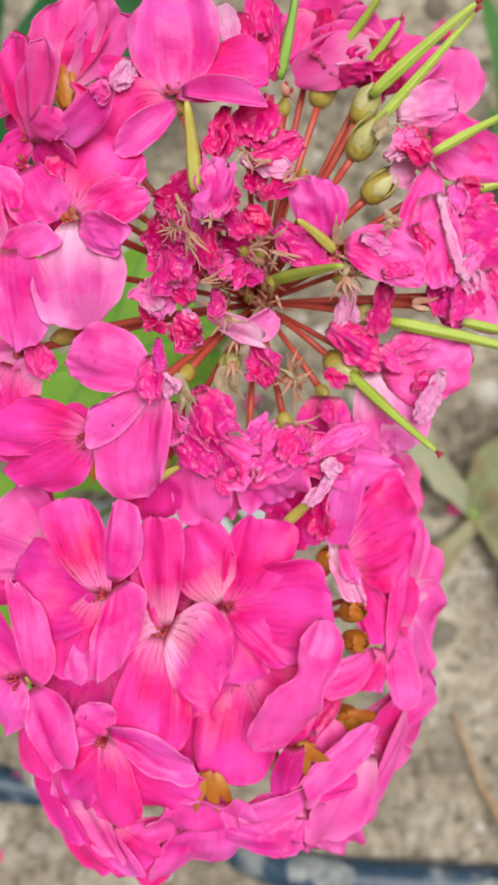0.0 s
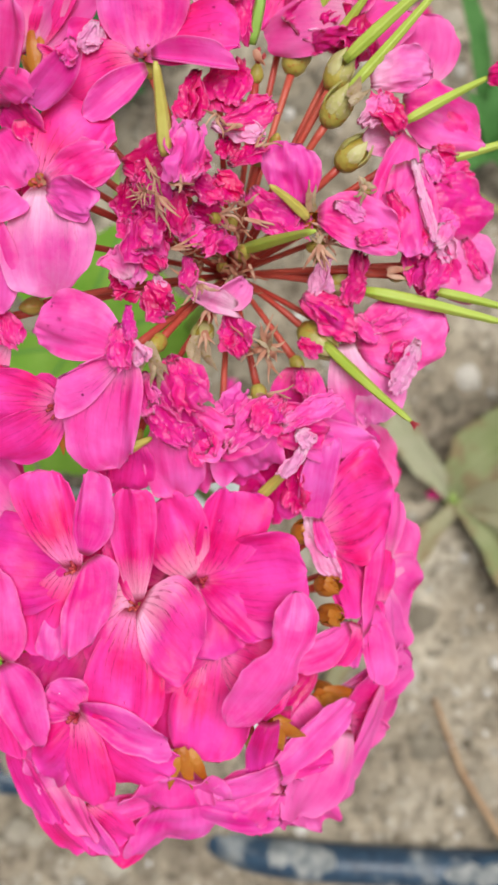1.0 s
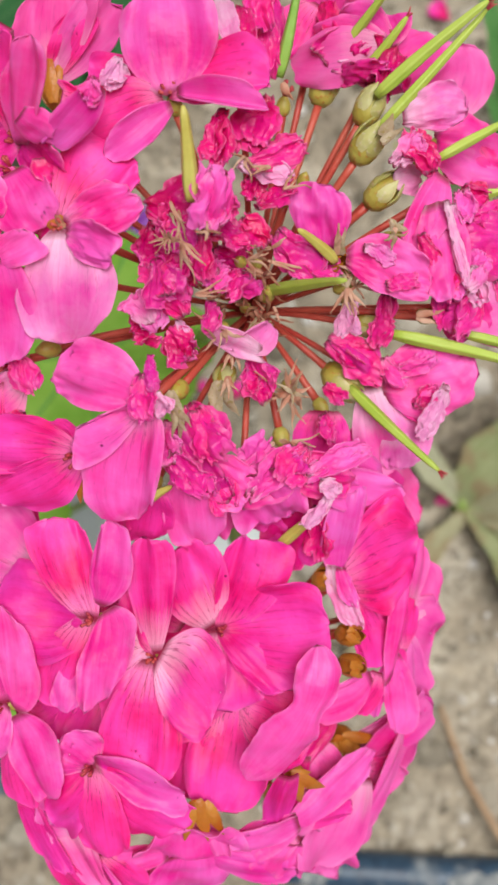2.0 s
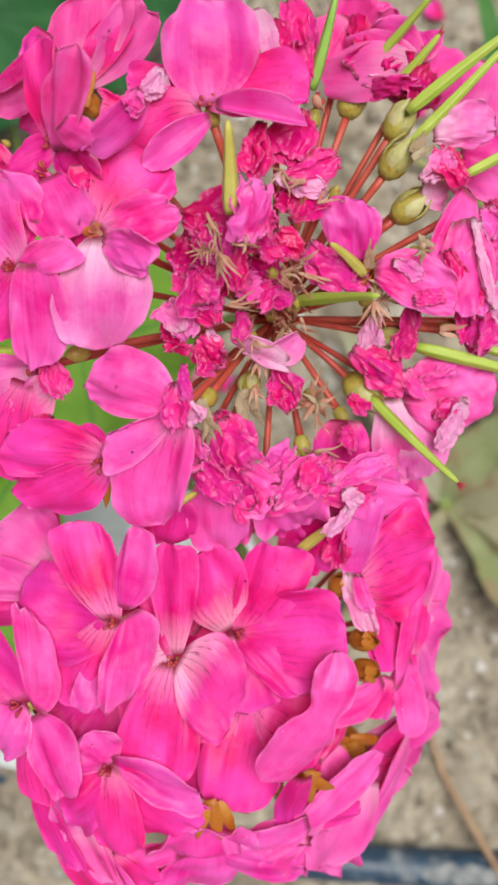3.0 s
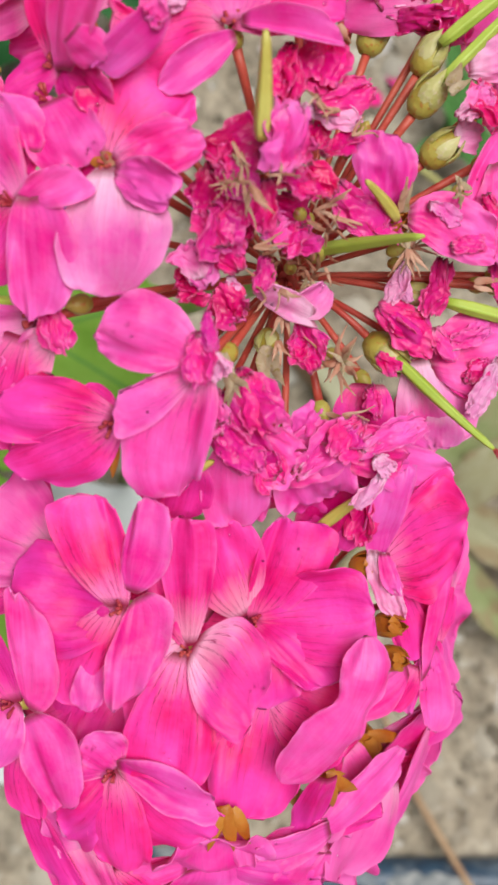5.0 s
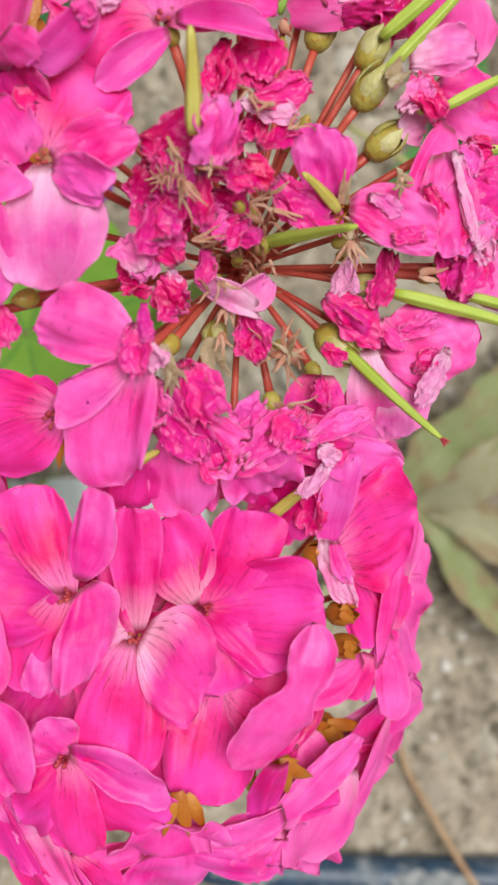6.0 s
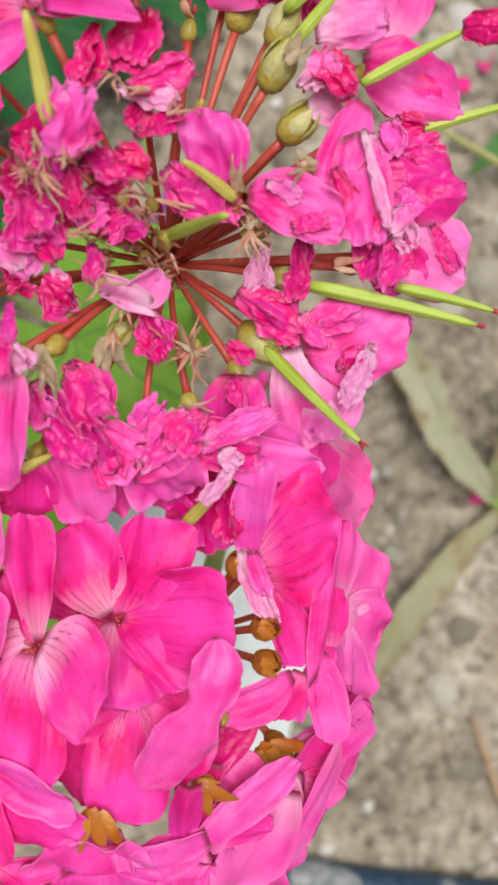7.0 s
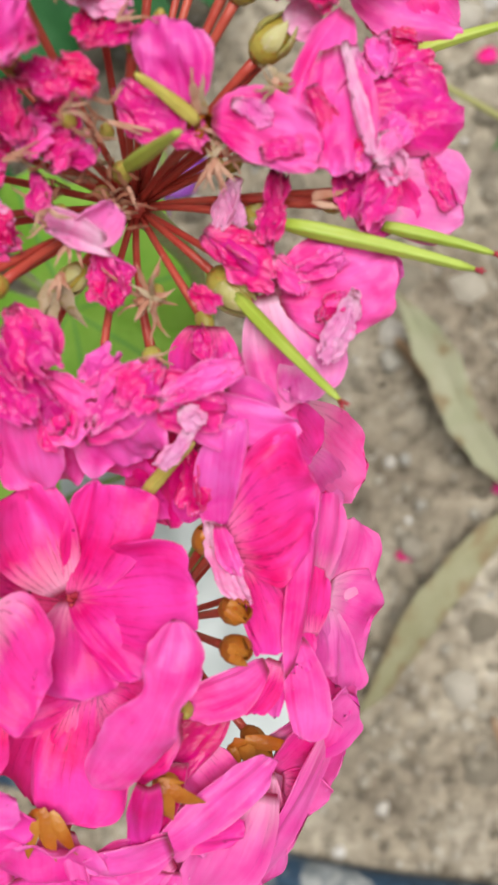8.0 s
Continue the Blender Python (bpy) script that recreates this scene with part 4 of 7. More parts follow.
# -- flower heads: florets and petals (millimetres) --
fl = floret(lower_head, (12.5, 3.2, 352.5), 1, 1)
broad_petal(fl, (12.2, 3.7, 353.6), (18.9, 23.3, 360), (12.8, 17, 358), (26.5, 15.5, 357.5), "fresh", bow=0.05, notch=0.03)
broad_petal(fl, (11.4, 4.8, 353.6), (6.7, 21.9, 361), (2.2, 10.2, 362), (13.5, 17, 358.5), "throat", bow=0.03)
broad_petal(fl, (12.2, 3.7, 353.6), (33.3, 5.7, 358), (24.8, 14, 359.5), (27.1, -3.7, 357.5), "fresh", bow=0.05)
broad_petal(fl, (12.2, 3.7, 353.6), (24.7, -7.7, 357.5), (31.1, -2.6, 356.5), (17.8, -5.8, 358), "fresh", bow=0.06, roll=-0.05)
broad_petal(fl, (12.2, 3.7, 353.6), (14.7, -11.5, 356.5), (20.8, -7.3, 356), (5.8, -8.2, 355.5), "throat", bow=0.06, roll=-0.06)
fl = floret(lower_head, (0.2, -0.2, 362.5), 1, 1)
broad_petal(fl, (0.3, 0.6, 363.6), (0.1, 22.3, 369), (-4.3, 17.4, 366), (5, 17.8, 369), "throat", bow=0.02, cup=-0.04)
broad_petal(fl, (0.7, 0, 364), (10.9, -12.1, 366.5), (10.6, 5.3, 367.5), (2.3, -10.8, 366), "throat", bow=0.07, cup=-0.05)
broad_petal(fl, (0.1, -0.7, 363.6), (-2.5, -24, 362), (5, -18.9, 361), (-10.9, -15.9, 361.5), "fresh", bow=0.05)
broad_petal(fl, (0.3, 0.6, 363.6), (-11.1, -10.6, 361), (-5.8, -14.3, 361), (-8.8, 2.9, 361.5), "throat", bow=0.04)
broad_petal(fl, (0.3, 0.6, 363.6), (-6, 12.2, 362.5), (-7.7, 4, 361.5), (-2.5, 15.5, 363), "fresh", bow=0.03)
fl = floret(lower_head, (-10.7, 7.6, 366.2), 1, 1)
broad_petal(fl, (-10.8, 8, 367.3), (-15.7, 26.9, 367.5), (-23.5, 20.8, 367.5), (-10.3, 20.5, 368), "fresh", bow=0.05, notch=0.04, ruffle=0.05)
broad_petal(fl, (-9.6, 10.5, 368), (-6.8, 26.3, 373), (-10.7, 17.5, 369.5), (-2.8, 15.8, 371), "rolled", bow=0.06, cup=-0.1)
broad_petal(fl, (-8.4, 9.5, 368), (-10.5, -7.8, 368.5), (-2.2, 6.4, 370), (-13.4, -1.2, 368.5), "rolled", bow=0.07, cup=-0.06)
broad_petal(fl, (-10.8, 7.7, 366.6), (-29.4, 10.9, 364), (-24.1, -1.5, 363), (-23.7, 19.1, 363), "fresh", bow=0.06)
broad_petal(fl, (-10.8, 8, 367.3), (-18.1, -10.9, 361.5), (-12.6, -6, 363), (-23.6, -1.6, 362), "fresh", bow=0.05)
broad_petal(fl, (-15.9, -1.6, 364), (-17.3, -10.1, 364.5), (-13.7, -7.3, 364.5), (-19.5, -6.3, 364.5), "rolled", bow=0.05, claw=0.5)
fl = floret(lower_head, (-29.4, -9.5, 361.2), 1, 1)
broad_petal(fl, (-26.9, -10, 363), (-27.8, 10.1, 369), (-30.3, 4.5, 367.5), (-21.6, -4.2, 365), "rolled", bow=0.04, cup=-0.1)
broad_petal(fl, (-29.1, -9, 362.3), (-39.2, 10.3, 365.5), (-43.9, -2.3, 363), (-30.7, 2, 365), "fresh", bow=0.04)
broad_petal(fl, (-29.1, -9, 362.3), (-34.2, -19.4, 361), (-28, -16.9, 361), (-36.9, -8.9, 361.5), "pale", bow=0.03)
broad_petal(fl, (-29.1, -9, 362.3), (-43.7, -6.3, 361.5), (-37.8, -8.5, 361), (-41.5, -1.4, 362), "fresh", bow=0.03)
broad_petal(fl, (-27, -11.1, 362.5), (-21.1, -28.1, 361), (-18.4, -15.5, 363.5), (-27.7, -20.2, 360.5), "rolled", bow=0.06)
fl = floret(lower_head, (-24.4, 17.3, 357), 1.01, 1)
broad_petal(fl, (-24.2, 17.1, 358), (-34.8, 26.1, 361), (-38.7, 15.6, 360), (-26.7, 30.4, 358), "under", bow=0.06, cup=0.05)
broad_petal(fl, (-24.2, 13, 358), (-40.6, 14.4, 362.5), (-35.2, 10.7, 360), (-34.7, 19.8, 363), "under", bow=0.05)
broad_petal(fl, (-24.2, 17.1, 358), (-27.3, 31, 353), (-28.5, 24.8, 355), (-23.9, 24.9, 354.5), "fresh", bow=0.02)
broad_petal(fl, (-26.5, 11.2, 357), (-40.7, 8.8, 357.5), (-34.3, 4.9, 356), (-35.2, 11.6, 357.5), "fresh", bow=0.02)
fl = floret(lower_head, (-12.3, -21.7, 359.4), 1, 1)
broad_petal(fl, (-12.3, -21.4, 360.3), (-19.2, -16.8, 362.5), (-20.5, -22.8, 361), (-10.8, -14.6, 363), "pale", bow=0.07, cup=-0.04)
broad_petal(fl, (-11.9, -20.7, 361), (5.4, -28.7, 359), (-4.2, -19.6, 364.5), (-2.3, -29.3, 361.5), "rolled", bow=0.08, cup=-0.1)
broad_petal(fl, (-12.3, -21.4, 360.3), (3.8, -35.7, 353), (5.1, -29.1, 355), (-6.9, -36.3, 353.5), "fresh", bow=0.04)
broad_petal(fl, (-12.3, -21.4, 360.3), (-10.7, -40.8, 355), (-6.1, -33.6, 356), (-17.4, -32.4, 355.5), "fresh", bow=0.08)
broad_petal(fl, (-12.3, -21.4, 360.3), (-22.3, -30.3, 357), (-17.5, -36.8, 354.5), (-21.2, -22.2, 359.5), "fresh", bow=0.05)
broad_petal(fl, (-12.3, -21.4, 360.3), (-6.1, -18, 357), (-7.2, -15.6, 357), (-3.8, -22.9, 357), "fresh", bow=0.03)
fl = floret(lower_head, (15.4, -9.8, 350), 1, 1)
broad_petal(fl, (15.5, -9.7, 351), (11.2, -33.7, 347.5), (21.9, -24.5, 349.5), (4.6, -22, 349.5), "fresh", bow=0.05)
broad_petal(fl, (11.4, -11.7, 350.5), (1.7, -31.1, 346), (8.3, -31.3, 346.5), (-2.1, -21.4, 348), "fresh", bow=0.05)
broad_petal(fl, (15.5, -9.7, 351), (27.2, -14, 352.5), (28.1, -6.1, 353), (21.9, -24.3, 350), "fresh", bow=0.04)
broad_petal(fl, (14.8, -9.8, 350), (1.3, -12.4, 352), (3.7, -19.3, 351), (6.8, -5.6, 352), "fresh", bow=0.03)
broad_petal(fl, (17.1, -9.2, 350), (25.9, -3, 352), (21.3, 1.4, 352), (30.5, -7.4, 352), "fresh", bow=0.03)
broad_petal(fl, (-4.3, -19.5, 351), (-13.2, -27.6, 351), (-4.2, -27.7, 350), (-14.4, -18.3, 352), "fresh", bow=0.03, claw=0.4)
broad_petal(fl, (-13.4, -5.8, 353), (-21, -18.2, 353), (-9.8, -16.9, 353), (-24.4, -8, 354), "fresh", bow=0.03, claw=0.4)
broad_petal(fl, (-4.5, 2.4, 354), (-17.9, 3.2, 354), (-11, -4.4, 354), (-11.2, 10.2, 355), "fresh", bow=0.03, claw=0.4)
broad_petal(fl, (5.5, 5.6, 352), (-2.5, 14.6, 353), (-4.6, 5.6, 353), (3.1, 16.9, 353), "fresh", bow=0.03, claw=0.4)
broad_petal(fl, (11.8, 1.8, 350), (-0.2, 4, 351), (5.6, -2.6, 351), (5.4, 9.2, 352), "fresh", bow=0.03, claw=0.4)
broad_petal(fl, (-12.2, 4.6, 355), (-4.6, 7.9, 354), (-10.1, 11.3, 355), (-5.5, 0.1, 354), "fresh", bow=0.03, claw=0.4)
broad_petal(fl, (-29.9, -11.5, 354), (-22.2, -5.8, 354), (-28.8, -2.4, 355), (-22, -14.7, 354), "fresh", bow=0.03, claw=0.4)
fl = floret(lower_head, (30.6, -14.3, 352), 1.01, 1)
twisted_petal(fl, (31.5, 2.3, 364), (28.7, -11.1, 364), (17.1, -24.9, 357), 11.2, "rolled")
broad_petal(fl, (25.7, -24.7, 356), (22.2, -37.4, 347), (26.5, -31, 350), (20.3, -31.4, 349), "fresh", bow=0.02, cup=-0.1, claw=0.6)
broad_petal(fl, (30.4, -15.3, 354), (21.6, -21.5, 354), (25.1, -25.4, 352), (25.9, -14.6, 355), "fresh", bow=0.02, claw=0.4)
fl = floret(lower_head, (-24.9, -32.7, 348), 1.01, 1)
broad_petal(fl, (-27.4, -17.6, 356), (-26.7, -32.2, 352), (-25.1, -26.9, 354), (-33.2, -24.9, 352), "fresh", bow=0.04, claw=0.5)
broad_petal(fl, (-27.8, -29.9, 351), (-19.8, -46.4, 349), (-21.8, -37.8, 351), (-29.5, -36.6, 348.5), "fresh", bow=0.03, claw=0.4)
broad_petal(fl, (-24.5, -40.8, 349), (-14.5, -54.1, 345), (-17.1, -46.2, 348), (-23.4, -48.8, 344.5), "fresh", bow=0.03, claw=0.4)
broad_petal(fl, (-17.4, -35.2, 352), (-25.4, -30.6, 352), (-22.7, -38.8, 350), (-18.4, -32.1, 353), "under", bow=0.02, claw=0.4)
broad_petal(fl, (-19.7, -34.1, 352), (-12.4, -49.6, 349), (-12.9, -42.1, 351), (-22.5, -39.7, 349), "under", bow=0.03, claw=0.45)
broad_petal(fl, (-15.9, -40.3, 350), (-8, -54.2, 346), (-10.2, -47.7, 348), (-16.1, -48.2, 347), "rolled", bow=0.03, claw=0.4)
broad_petal(fl, (-14.1, -42.5, 350), (-7.6, -52.7, 344), (-4.1, -47.2, 346), (-12.8, -51.2, 345), "fresh", bow=0.03, claw=0.4)
fl = floret(lower_head, (4.1, -44.6, 341), 1.01, 1)
broad_petal(fl, (4.8, -45.3, 344), (5.2, -36.1, 352), (-6.4, -41.2, 350), (17.2, -41.4, 346), "rolled", bow=0.06, claw=0.6, ruffle=0.05)
broad_petal(fl, (0.4, -42.8, 347), (-13.5, -43.7, 349), (-6.5, -47, 346.5), (-5.8, -39.9, 350.5), "rolled", bow=0.05, claw=0.4)
broad_petal(fl, (4.4, -42.9, 346), (2.1, -53.4, 341), (13.5, -49.1, 340), (-6.5, -54, 343), "rolled", bow=0.07, claw=0.6, ruffle=0.04)
broad_petal(fl, (8.2, -44.5, 344.5), (26.8, -48.7, 341), (17, -43.3, 344), (18.2, -50.7, 340.5), "rolled", bow=0.06, claw=0.4)
broad_petal(fl, (-2.4, -46.2, 343), (-10.9, -56.5, 341), (-3, -56.8, 340), (-14.8, -49.8, 343), "fresh", bow=0.04, claw=0.6)
broad_petal(fl, (12.2, -46.4, 342), (21.8, -50.4, 339), (17.1, -44, 342), (19.3, -51.4, 338.5), "fresh", bow=0.04, claw=0.5)
sepal(fl, (7, -29.9, 353), (8.9, -39.1, 349.5), 4.8, (0, 0, 1), "sepal")
sepal(fl, (6.6, -30.4, 353), (4.2, -39.2, 350), 4.4, (0, 0, 1), "sepal")
sepal(fl, (8.4, -30.6, 352.5), (12.4, -38.3, 349), 4.2, (0, 0, 1), "sepal")
broad_petal(fl, (7.3, -35.2, 347), (5.1, -43.6, 346), (8.5, -42.4, 346), (3.3, -41, 347), "under", bow=0.02, claw=0.5)
broad_petal(fl, (9.6, -35.1, 347), (11.1, -43.4, 346), (13.2, -42.3, 346), (8.5, -41.2, 346), "under", bow=0.02, claw=0.5)
fl = floret(lower_head, (21.3, -32.6, 346), 1.01, 1)
broad_petal(fl, (29.2, -23.2, 347), (23.8, -39.7, 345), (27.6, -32.5, 346), (22.3, -32.3, 347), "dry", bow=0.04, claw=0.5)
fl = floret(lower_head, (26.6, -27.5, 347.5), 1.6, 1)
sepal(fl, (26, -25.9, 351), (27.7, -32.3, 347.5), 5.6, (0, 0, 1), "sepal")
sepal(fl, (25.8, -25.5, 351), (32.8, -29.6, 346), 4.6, (0, 0, 1), "sepal")
sepal(fl, (25.8, -25.2, 351), (29.9, -25.6, 349), 2.4, (0, 0, 1), "sepal")
broad_petal(fl, (27.5, -30.8, 346), (22.2, -40.8, 345), (30, -37.5, 344), (20.1, -35.1, 347), "under", bow=0.05, claw=0.5)
broad_petal(fl, (27.5, -30.8, 346), (31.3, -39.2, 342), (34.7, -33.5, 342), (26.3, -36.4, 344), "under", bow=0.05, claw=0.35)
broad_petal(fl, (26.8, -35.7, 347), (13.1, -41.6, 345), (19.9, -45, 344), (18.1, -36.8, 347), "rolled", bow=0.05, claw=0.5)
broad_petal(fl, (26.4, -38.3, 345), (13.7, -43.6, 343), (21, -47.2, 342), (17.9, -40.1, 345), "fresh", bow=0.05, claw=0.5)
broad_petal(fl, (26, -42, 344), (20.9, -49.8, 341), (26.7, -47.4, 341), (16.6, -45.3, 343), "rolled", bow=0.05, claw=0.5)
broad_petal(fl, (28.9, -21.7, 342), (35.1, -31.2, 337), (35.9, -24.3, 338), (27.2, -28.2, 341), "under", bow=0.05, claw=0.5)
fl = floret(lower_head, (38.6, -25.8, 326), 1.6, 1)
sepal(fl, (34.6, -22.6, 334), (41.8, -28.9, 324), 6, (0, 0, 1), "sepal")
sepal(fl, (36.7, -22.4, 333), (45.8, -24.3, 327), 4, (0, 0, 1), "sepal")
sepal(fl, (34.6, -23.5, 334), (36, -32.1, 331), 4.2, (0, 0, 1), "sepal")
sepal(fl, (36.8, -23.1, 334), (39.7, -29.2, 328), 4.6, (0, 0, 1), "sepal")
broad_petal(fl, (40.3, -24.1, 327), (54.9, -13.7, 333), (47.4, -16.9, 334), (53.7, -24, 328), "under", bow=0.05, claw=0.35)
broad_petal(fl, (40.3, -28, 323), (54, -22, 327), (54.3, -14, 331), (49.2, -33.7, 324), "under", bow=0.05, claw=0.4)
broad_petal(fl, (40.3, -28, 323), (47.2, -37.2, 324), (51.1, -31.4, 325), (39.7, -46.7, 325), "under", bow=0.06, claw=0.4)
broad_petal(fl, (34.9, -30.4, 332), (35.4, -52.8, 325), (43.7, -41.7, 326), (26.8, -44.9, 335), "under", bow=0.06, claw=0.4)
broad_petal(fl, (30.9, -40.2, 335), (31.8, -53.6, 327), (39.1, -50, 326), (24.3, -47.1, 337), "under", bow=0.06, claw=0.5)
broad_petal(fl, (40.3, -28.5, 330), (38.5, -43.6, 331), (42.7, -37, 329), (35.6, -35.5, 335), "under", bow=0.05, claw=0.4)
broad_petal(fl, (28.6, -39.2, 340), (36.7, -36.9, 338), (33.5, -34, 341), (34.5, -39.7, 337), "fresh", bow=0.06, claw=0.5)
broad_petal(fl, (40.9, -29.2, 327), (51.1, -17.2, 332), (45.1, -20.8, 332), (51.3, -25.7, 326), "rolled", bow=0.03, claw=0.4)
broad_petal(fl, (42.7, -30.6, 326), (49.5, -29.6, 325), (45.2, -28.5, 327), (45.2, -35.1, 325), "fresh", bow=0.03, claw=0.5)
# petal in the shadowed gap; its shade is put in through the dark dry colour
broad_petal(fl, (34.4, -16, 341), (25.7, -26.6, 344), (32.3, -23.9, 341), (25.6, -18.6, 344), "dry", bow=0.04, claw=0.5)
broad_petal(fl, (25.1, -37.8, 347), (43.3, -23.1, 340), (31.1, -28.4, 345), (36.5, -33.3, 342), "rolled", bow=0.06, claw=0.4, cup=-0.1)
broad_petal(fl, (27.1, -37.8, 344.5), (38.2, -35.6, 341), (33.7, -32.5, 343.5), (34.5, -38.4, 341.5), "fresh", bow=0.05, claw=0.5)
broad_petal(fl, (39.2, -30.1, 336), (29.8, -48.3, 340), (40.8, -43.1, 334), (27.9, -39.8, 342), "under", bow=0.06, claw=0.5)
broad_petal(fl, (53.2, -17.2, 328), (36.4, -49.9, 331), (47.3, -34.4, 326.5), (43.2, -33.4, 332), "under", bow=0.04, claw=0.5)
broad_petal(fl, (27.1, -35.7, 347.5), (13, -40.1, 348), (21.1, -41.6, 346), (20, -36.5, 349), "rolled", bow=0.05, claw=0.6)
fl = floret(lower_head, (35.8, 13.3, 350.5), 1.01, 1)
broad_petal(fl, (35.9, 14.5, 352), (39, 31.5, 360), (32.5, 22.9, 357), (40.6, 27.3, 358), "rolled", bow=0.04, cup=-0.06)
broad_petal(fl, (36.4, 13.6, 351.5), (51, 21.3, 356), (44, 30, 359), (46.2, 8, 349), "fresh", bow=0.05, ruffle=0.04)
broad_petal(fl, (36.4, 13.6, 351.5), (45.3, 18.6, 350), (42.9, 24.9, 352), (43.3, 10.4, 348), "fresh", bow=0.03)
broad_petal(fl, (35.2, 16.4, 354), (39.7, 3.1, 352), (39.2, 9.9, 354), (33.5, 10.9, 352.5), "papery", bow=0.06, cup=-0.3, claw=0.5, ruffle=0.09)
broad_petal(fl, (36.5, 16, 355), (39.3, 8.1, 354), (39.3, 11.2, 354), (35.7, 11.1, 354), "rolled", bow=0.06, cup=-0.3, claw=0.5, ruffle=0.09)
broad_petal(fl, (37.5, 10.8, 349), (42, -6.1, 346.5), (46.3, 1.6, 345.5), (38.4, 1.7, 348), "fresh", bow=0.04)
broad_petal(fl, (38.5, 13, 347), (47.4, -0, 343), (47.9, 7.5, 344), (40.1, 4.6, 345), "fresh", bow=0.03)
fl = floret(lower_head, (47.1, 7.2, 341), 1.01, 1)
broad_petal(fl, (46, -8.5, 345), (49.7, 18.6, 352), (45.7, 3.8, 348.5), (50.5, 10.5, 347), "rolled", bow=0.03, cup=-0.15, ruffle=0.04, claw=0.3)
broad_petal(fl, (50.1, 3.7, 343), (52.6, 21.4, 346), (49.4, 14.1, 347), (54.1, 13, 342), "under", bow=0.03)
broad_petal(fl, (49, -2.9, 342), (50.2, 9.3, 346), (47, 4, 346), (52.1, 3.2, 342), "fresh", bow=0.04, claw=0.35)
broad_petal(fl, (47.4, 0.9, 343), (46.7, -8.1, 344.5), (50.1, -4.7, 342), (44.9, -3.5, 345), "fresh", bow=0.03, claw=0.4)
broad_petal(fl, (46.7, -2.1, 345), (48.1, -20.2, 341), (52.2, -12.4, 340), (44.8, -9.2, 344), "rolled", bow=0.05, claw=0.35)
broad_petal(fl, (45.9, -4.6, 344), (43.1, -16.3, 342), (45.6, -11.2, 343), (42.8, -10.4, 343), "rolled", bow=0.03, claw=0.4)
broad_petal(fl, (42.3, -6.4, 346), (28.5, -13.1, 350), (38.2, -15.1, 346), (35.6, -7.8, 350), "rolled", bow=0.05, cup=-0.1, claw=0.3)
broad_petal(fl, (44, -6.3, 345), (38.3, -15.5, 344), (43.8, -13.1, 343), (37.7, -10.5, 346), "fresh", bow=0.04, claw=0.4)
fl = floret(lower_head, (50, 1.7, 328), 1.01, 1)
broad_petal(fl, (50.4, 1.7, 330), (55, 16, 328), (50.5, 10, 333), (59.2, 7.6, 325), "under", bow=0.05, cup=0.06, claw=0.35)
broad_petal(fl, (50.4, 1.7, 330), (59.1, -2.6, 324), (58.9, 7.2, 326), (54, -12.3, 325), "under", bow=0.04, claw=0.4)
broad_petal(fl, (50.4, 1.7, 330), (53.3, -13.7, 327), (56.5, -9.7, 325), (49.6, -6.3, 332), "under", bow=0.05, claw=0.35)
broad_petal(fl, (50.4, 1.7, 330), (50.5, -11.3, 331), (53.3, -6.6, 329), (47.9, -4, 335), "under", bow=0.04, claw=0.35)
broad_petal(fl, (49.8, 4.7, 334), (49.3, 18.3, 336), (46.7, 12.6, 338), (52.9, 12.4, 332), "under", bow=0.04, claw=0.35)
broad_petal(fl, (48.8, 2.3, 330), (52.2, -17.2, 326), (55.5, -10.2, 325), (46.9, -7.7, 330), "fresh", bow=0.04, claw=0.4)
fl = floret(lower_head, (46.1, 28.3, 326), 1.01, 1)
broad_petal(fl, (44.7, 34.1, 332), (55.8, 23.9, 314), (54.9, 34.4, 318), (49, 19, 318), "under", bow=0.04, claw=0.4)
broad_petal(fl, (44, 29, 334), (52.2, 18.5, 318), (52.7, 25.4, 318), (46.2, 17.5, 326), "under", bow=0.04, claw=0.4)
broad_petal(fl, (42.5, 35.2, 344), (49.2, 27.1, 336), (49.3, 34.7, 338), (44, 27.8, 341), "fresh", bow=0.04, claw=0.4)
broad_petal(fl, (37.8, 37.5, 350), (46.5, 31.4, 346), (44.9, 37.7, 348), (40.3, 30.8, 348), "fresh", bow=0.04, claw=0.4)
fl = floret(lower_head, (38.7, 2.5, 351.2), 1.7, 1)
sepal(fl, (37.4, 3.8, 353.5), (40.4, 1.2, 350.9), 2.8, (0.49, -0.27, 0.83), "sepal")
sepal(fl, (37.2, 2.8, 354.2), (40, 0.4, 351.8), 2.4, (0.49, -0.26, 0.83), "sepal")
fl = floret(lower_head, (39.1, -3.9, 352), 1.7, 1)
sepal(fl, (37.7, -2.9, 355), (41.1, -4.5, 351), 2.8, (0.72, -0.12, 0.68), "sepal")
sepal(fl, (37.9, -4.2, 354.6), (40.4, -6.1, 351.6), 2.4, (0.65, -0.25, 0.71), "sepal")
fl = floret(lower_head, (33.8, 14.2, 350.9), 1.7, 1)
sepal(fl, (32.7, 14.3, 352.9), (36.9, 12.7, 350.3), 2.8, (0.5, -0.1, 0.86), "sepal")
sepal(fl, (33.4, 13.8, 352.6), (36, 11.3, 351.4), 2.4, (0.28, -0.16, 0.95), "sepal")
fl = floret(upper_head, (6.7, 100.8, 383), 1, 1)
broad_petal(fl, (6.8, 100.4, 385), (6.1, 117.5, 390), (-1.1, 107.8, 389), (15.3, 109.3, 388), "pale", bow=0.05, cup=-0.06)
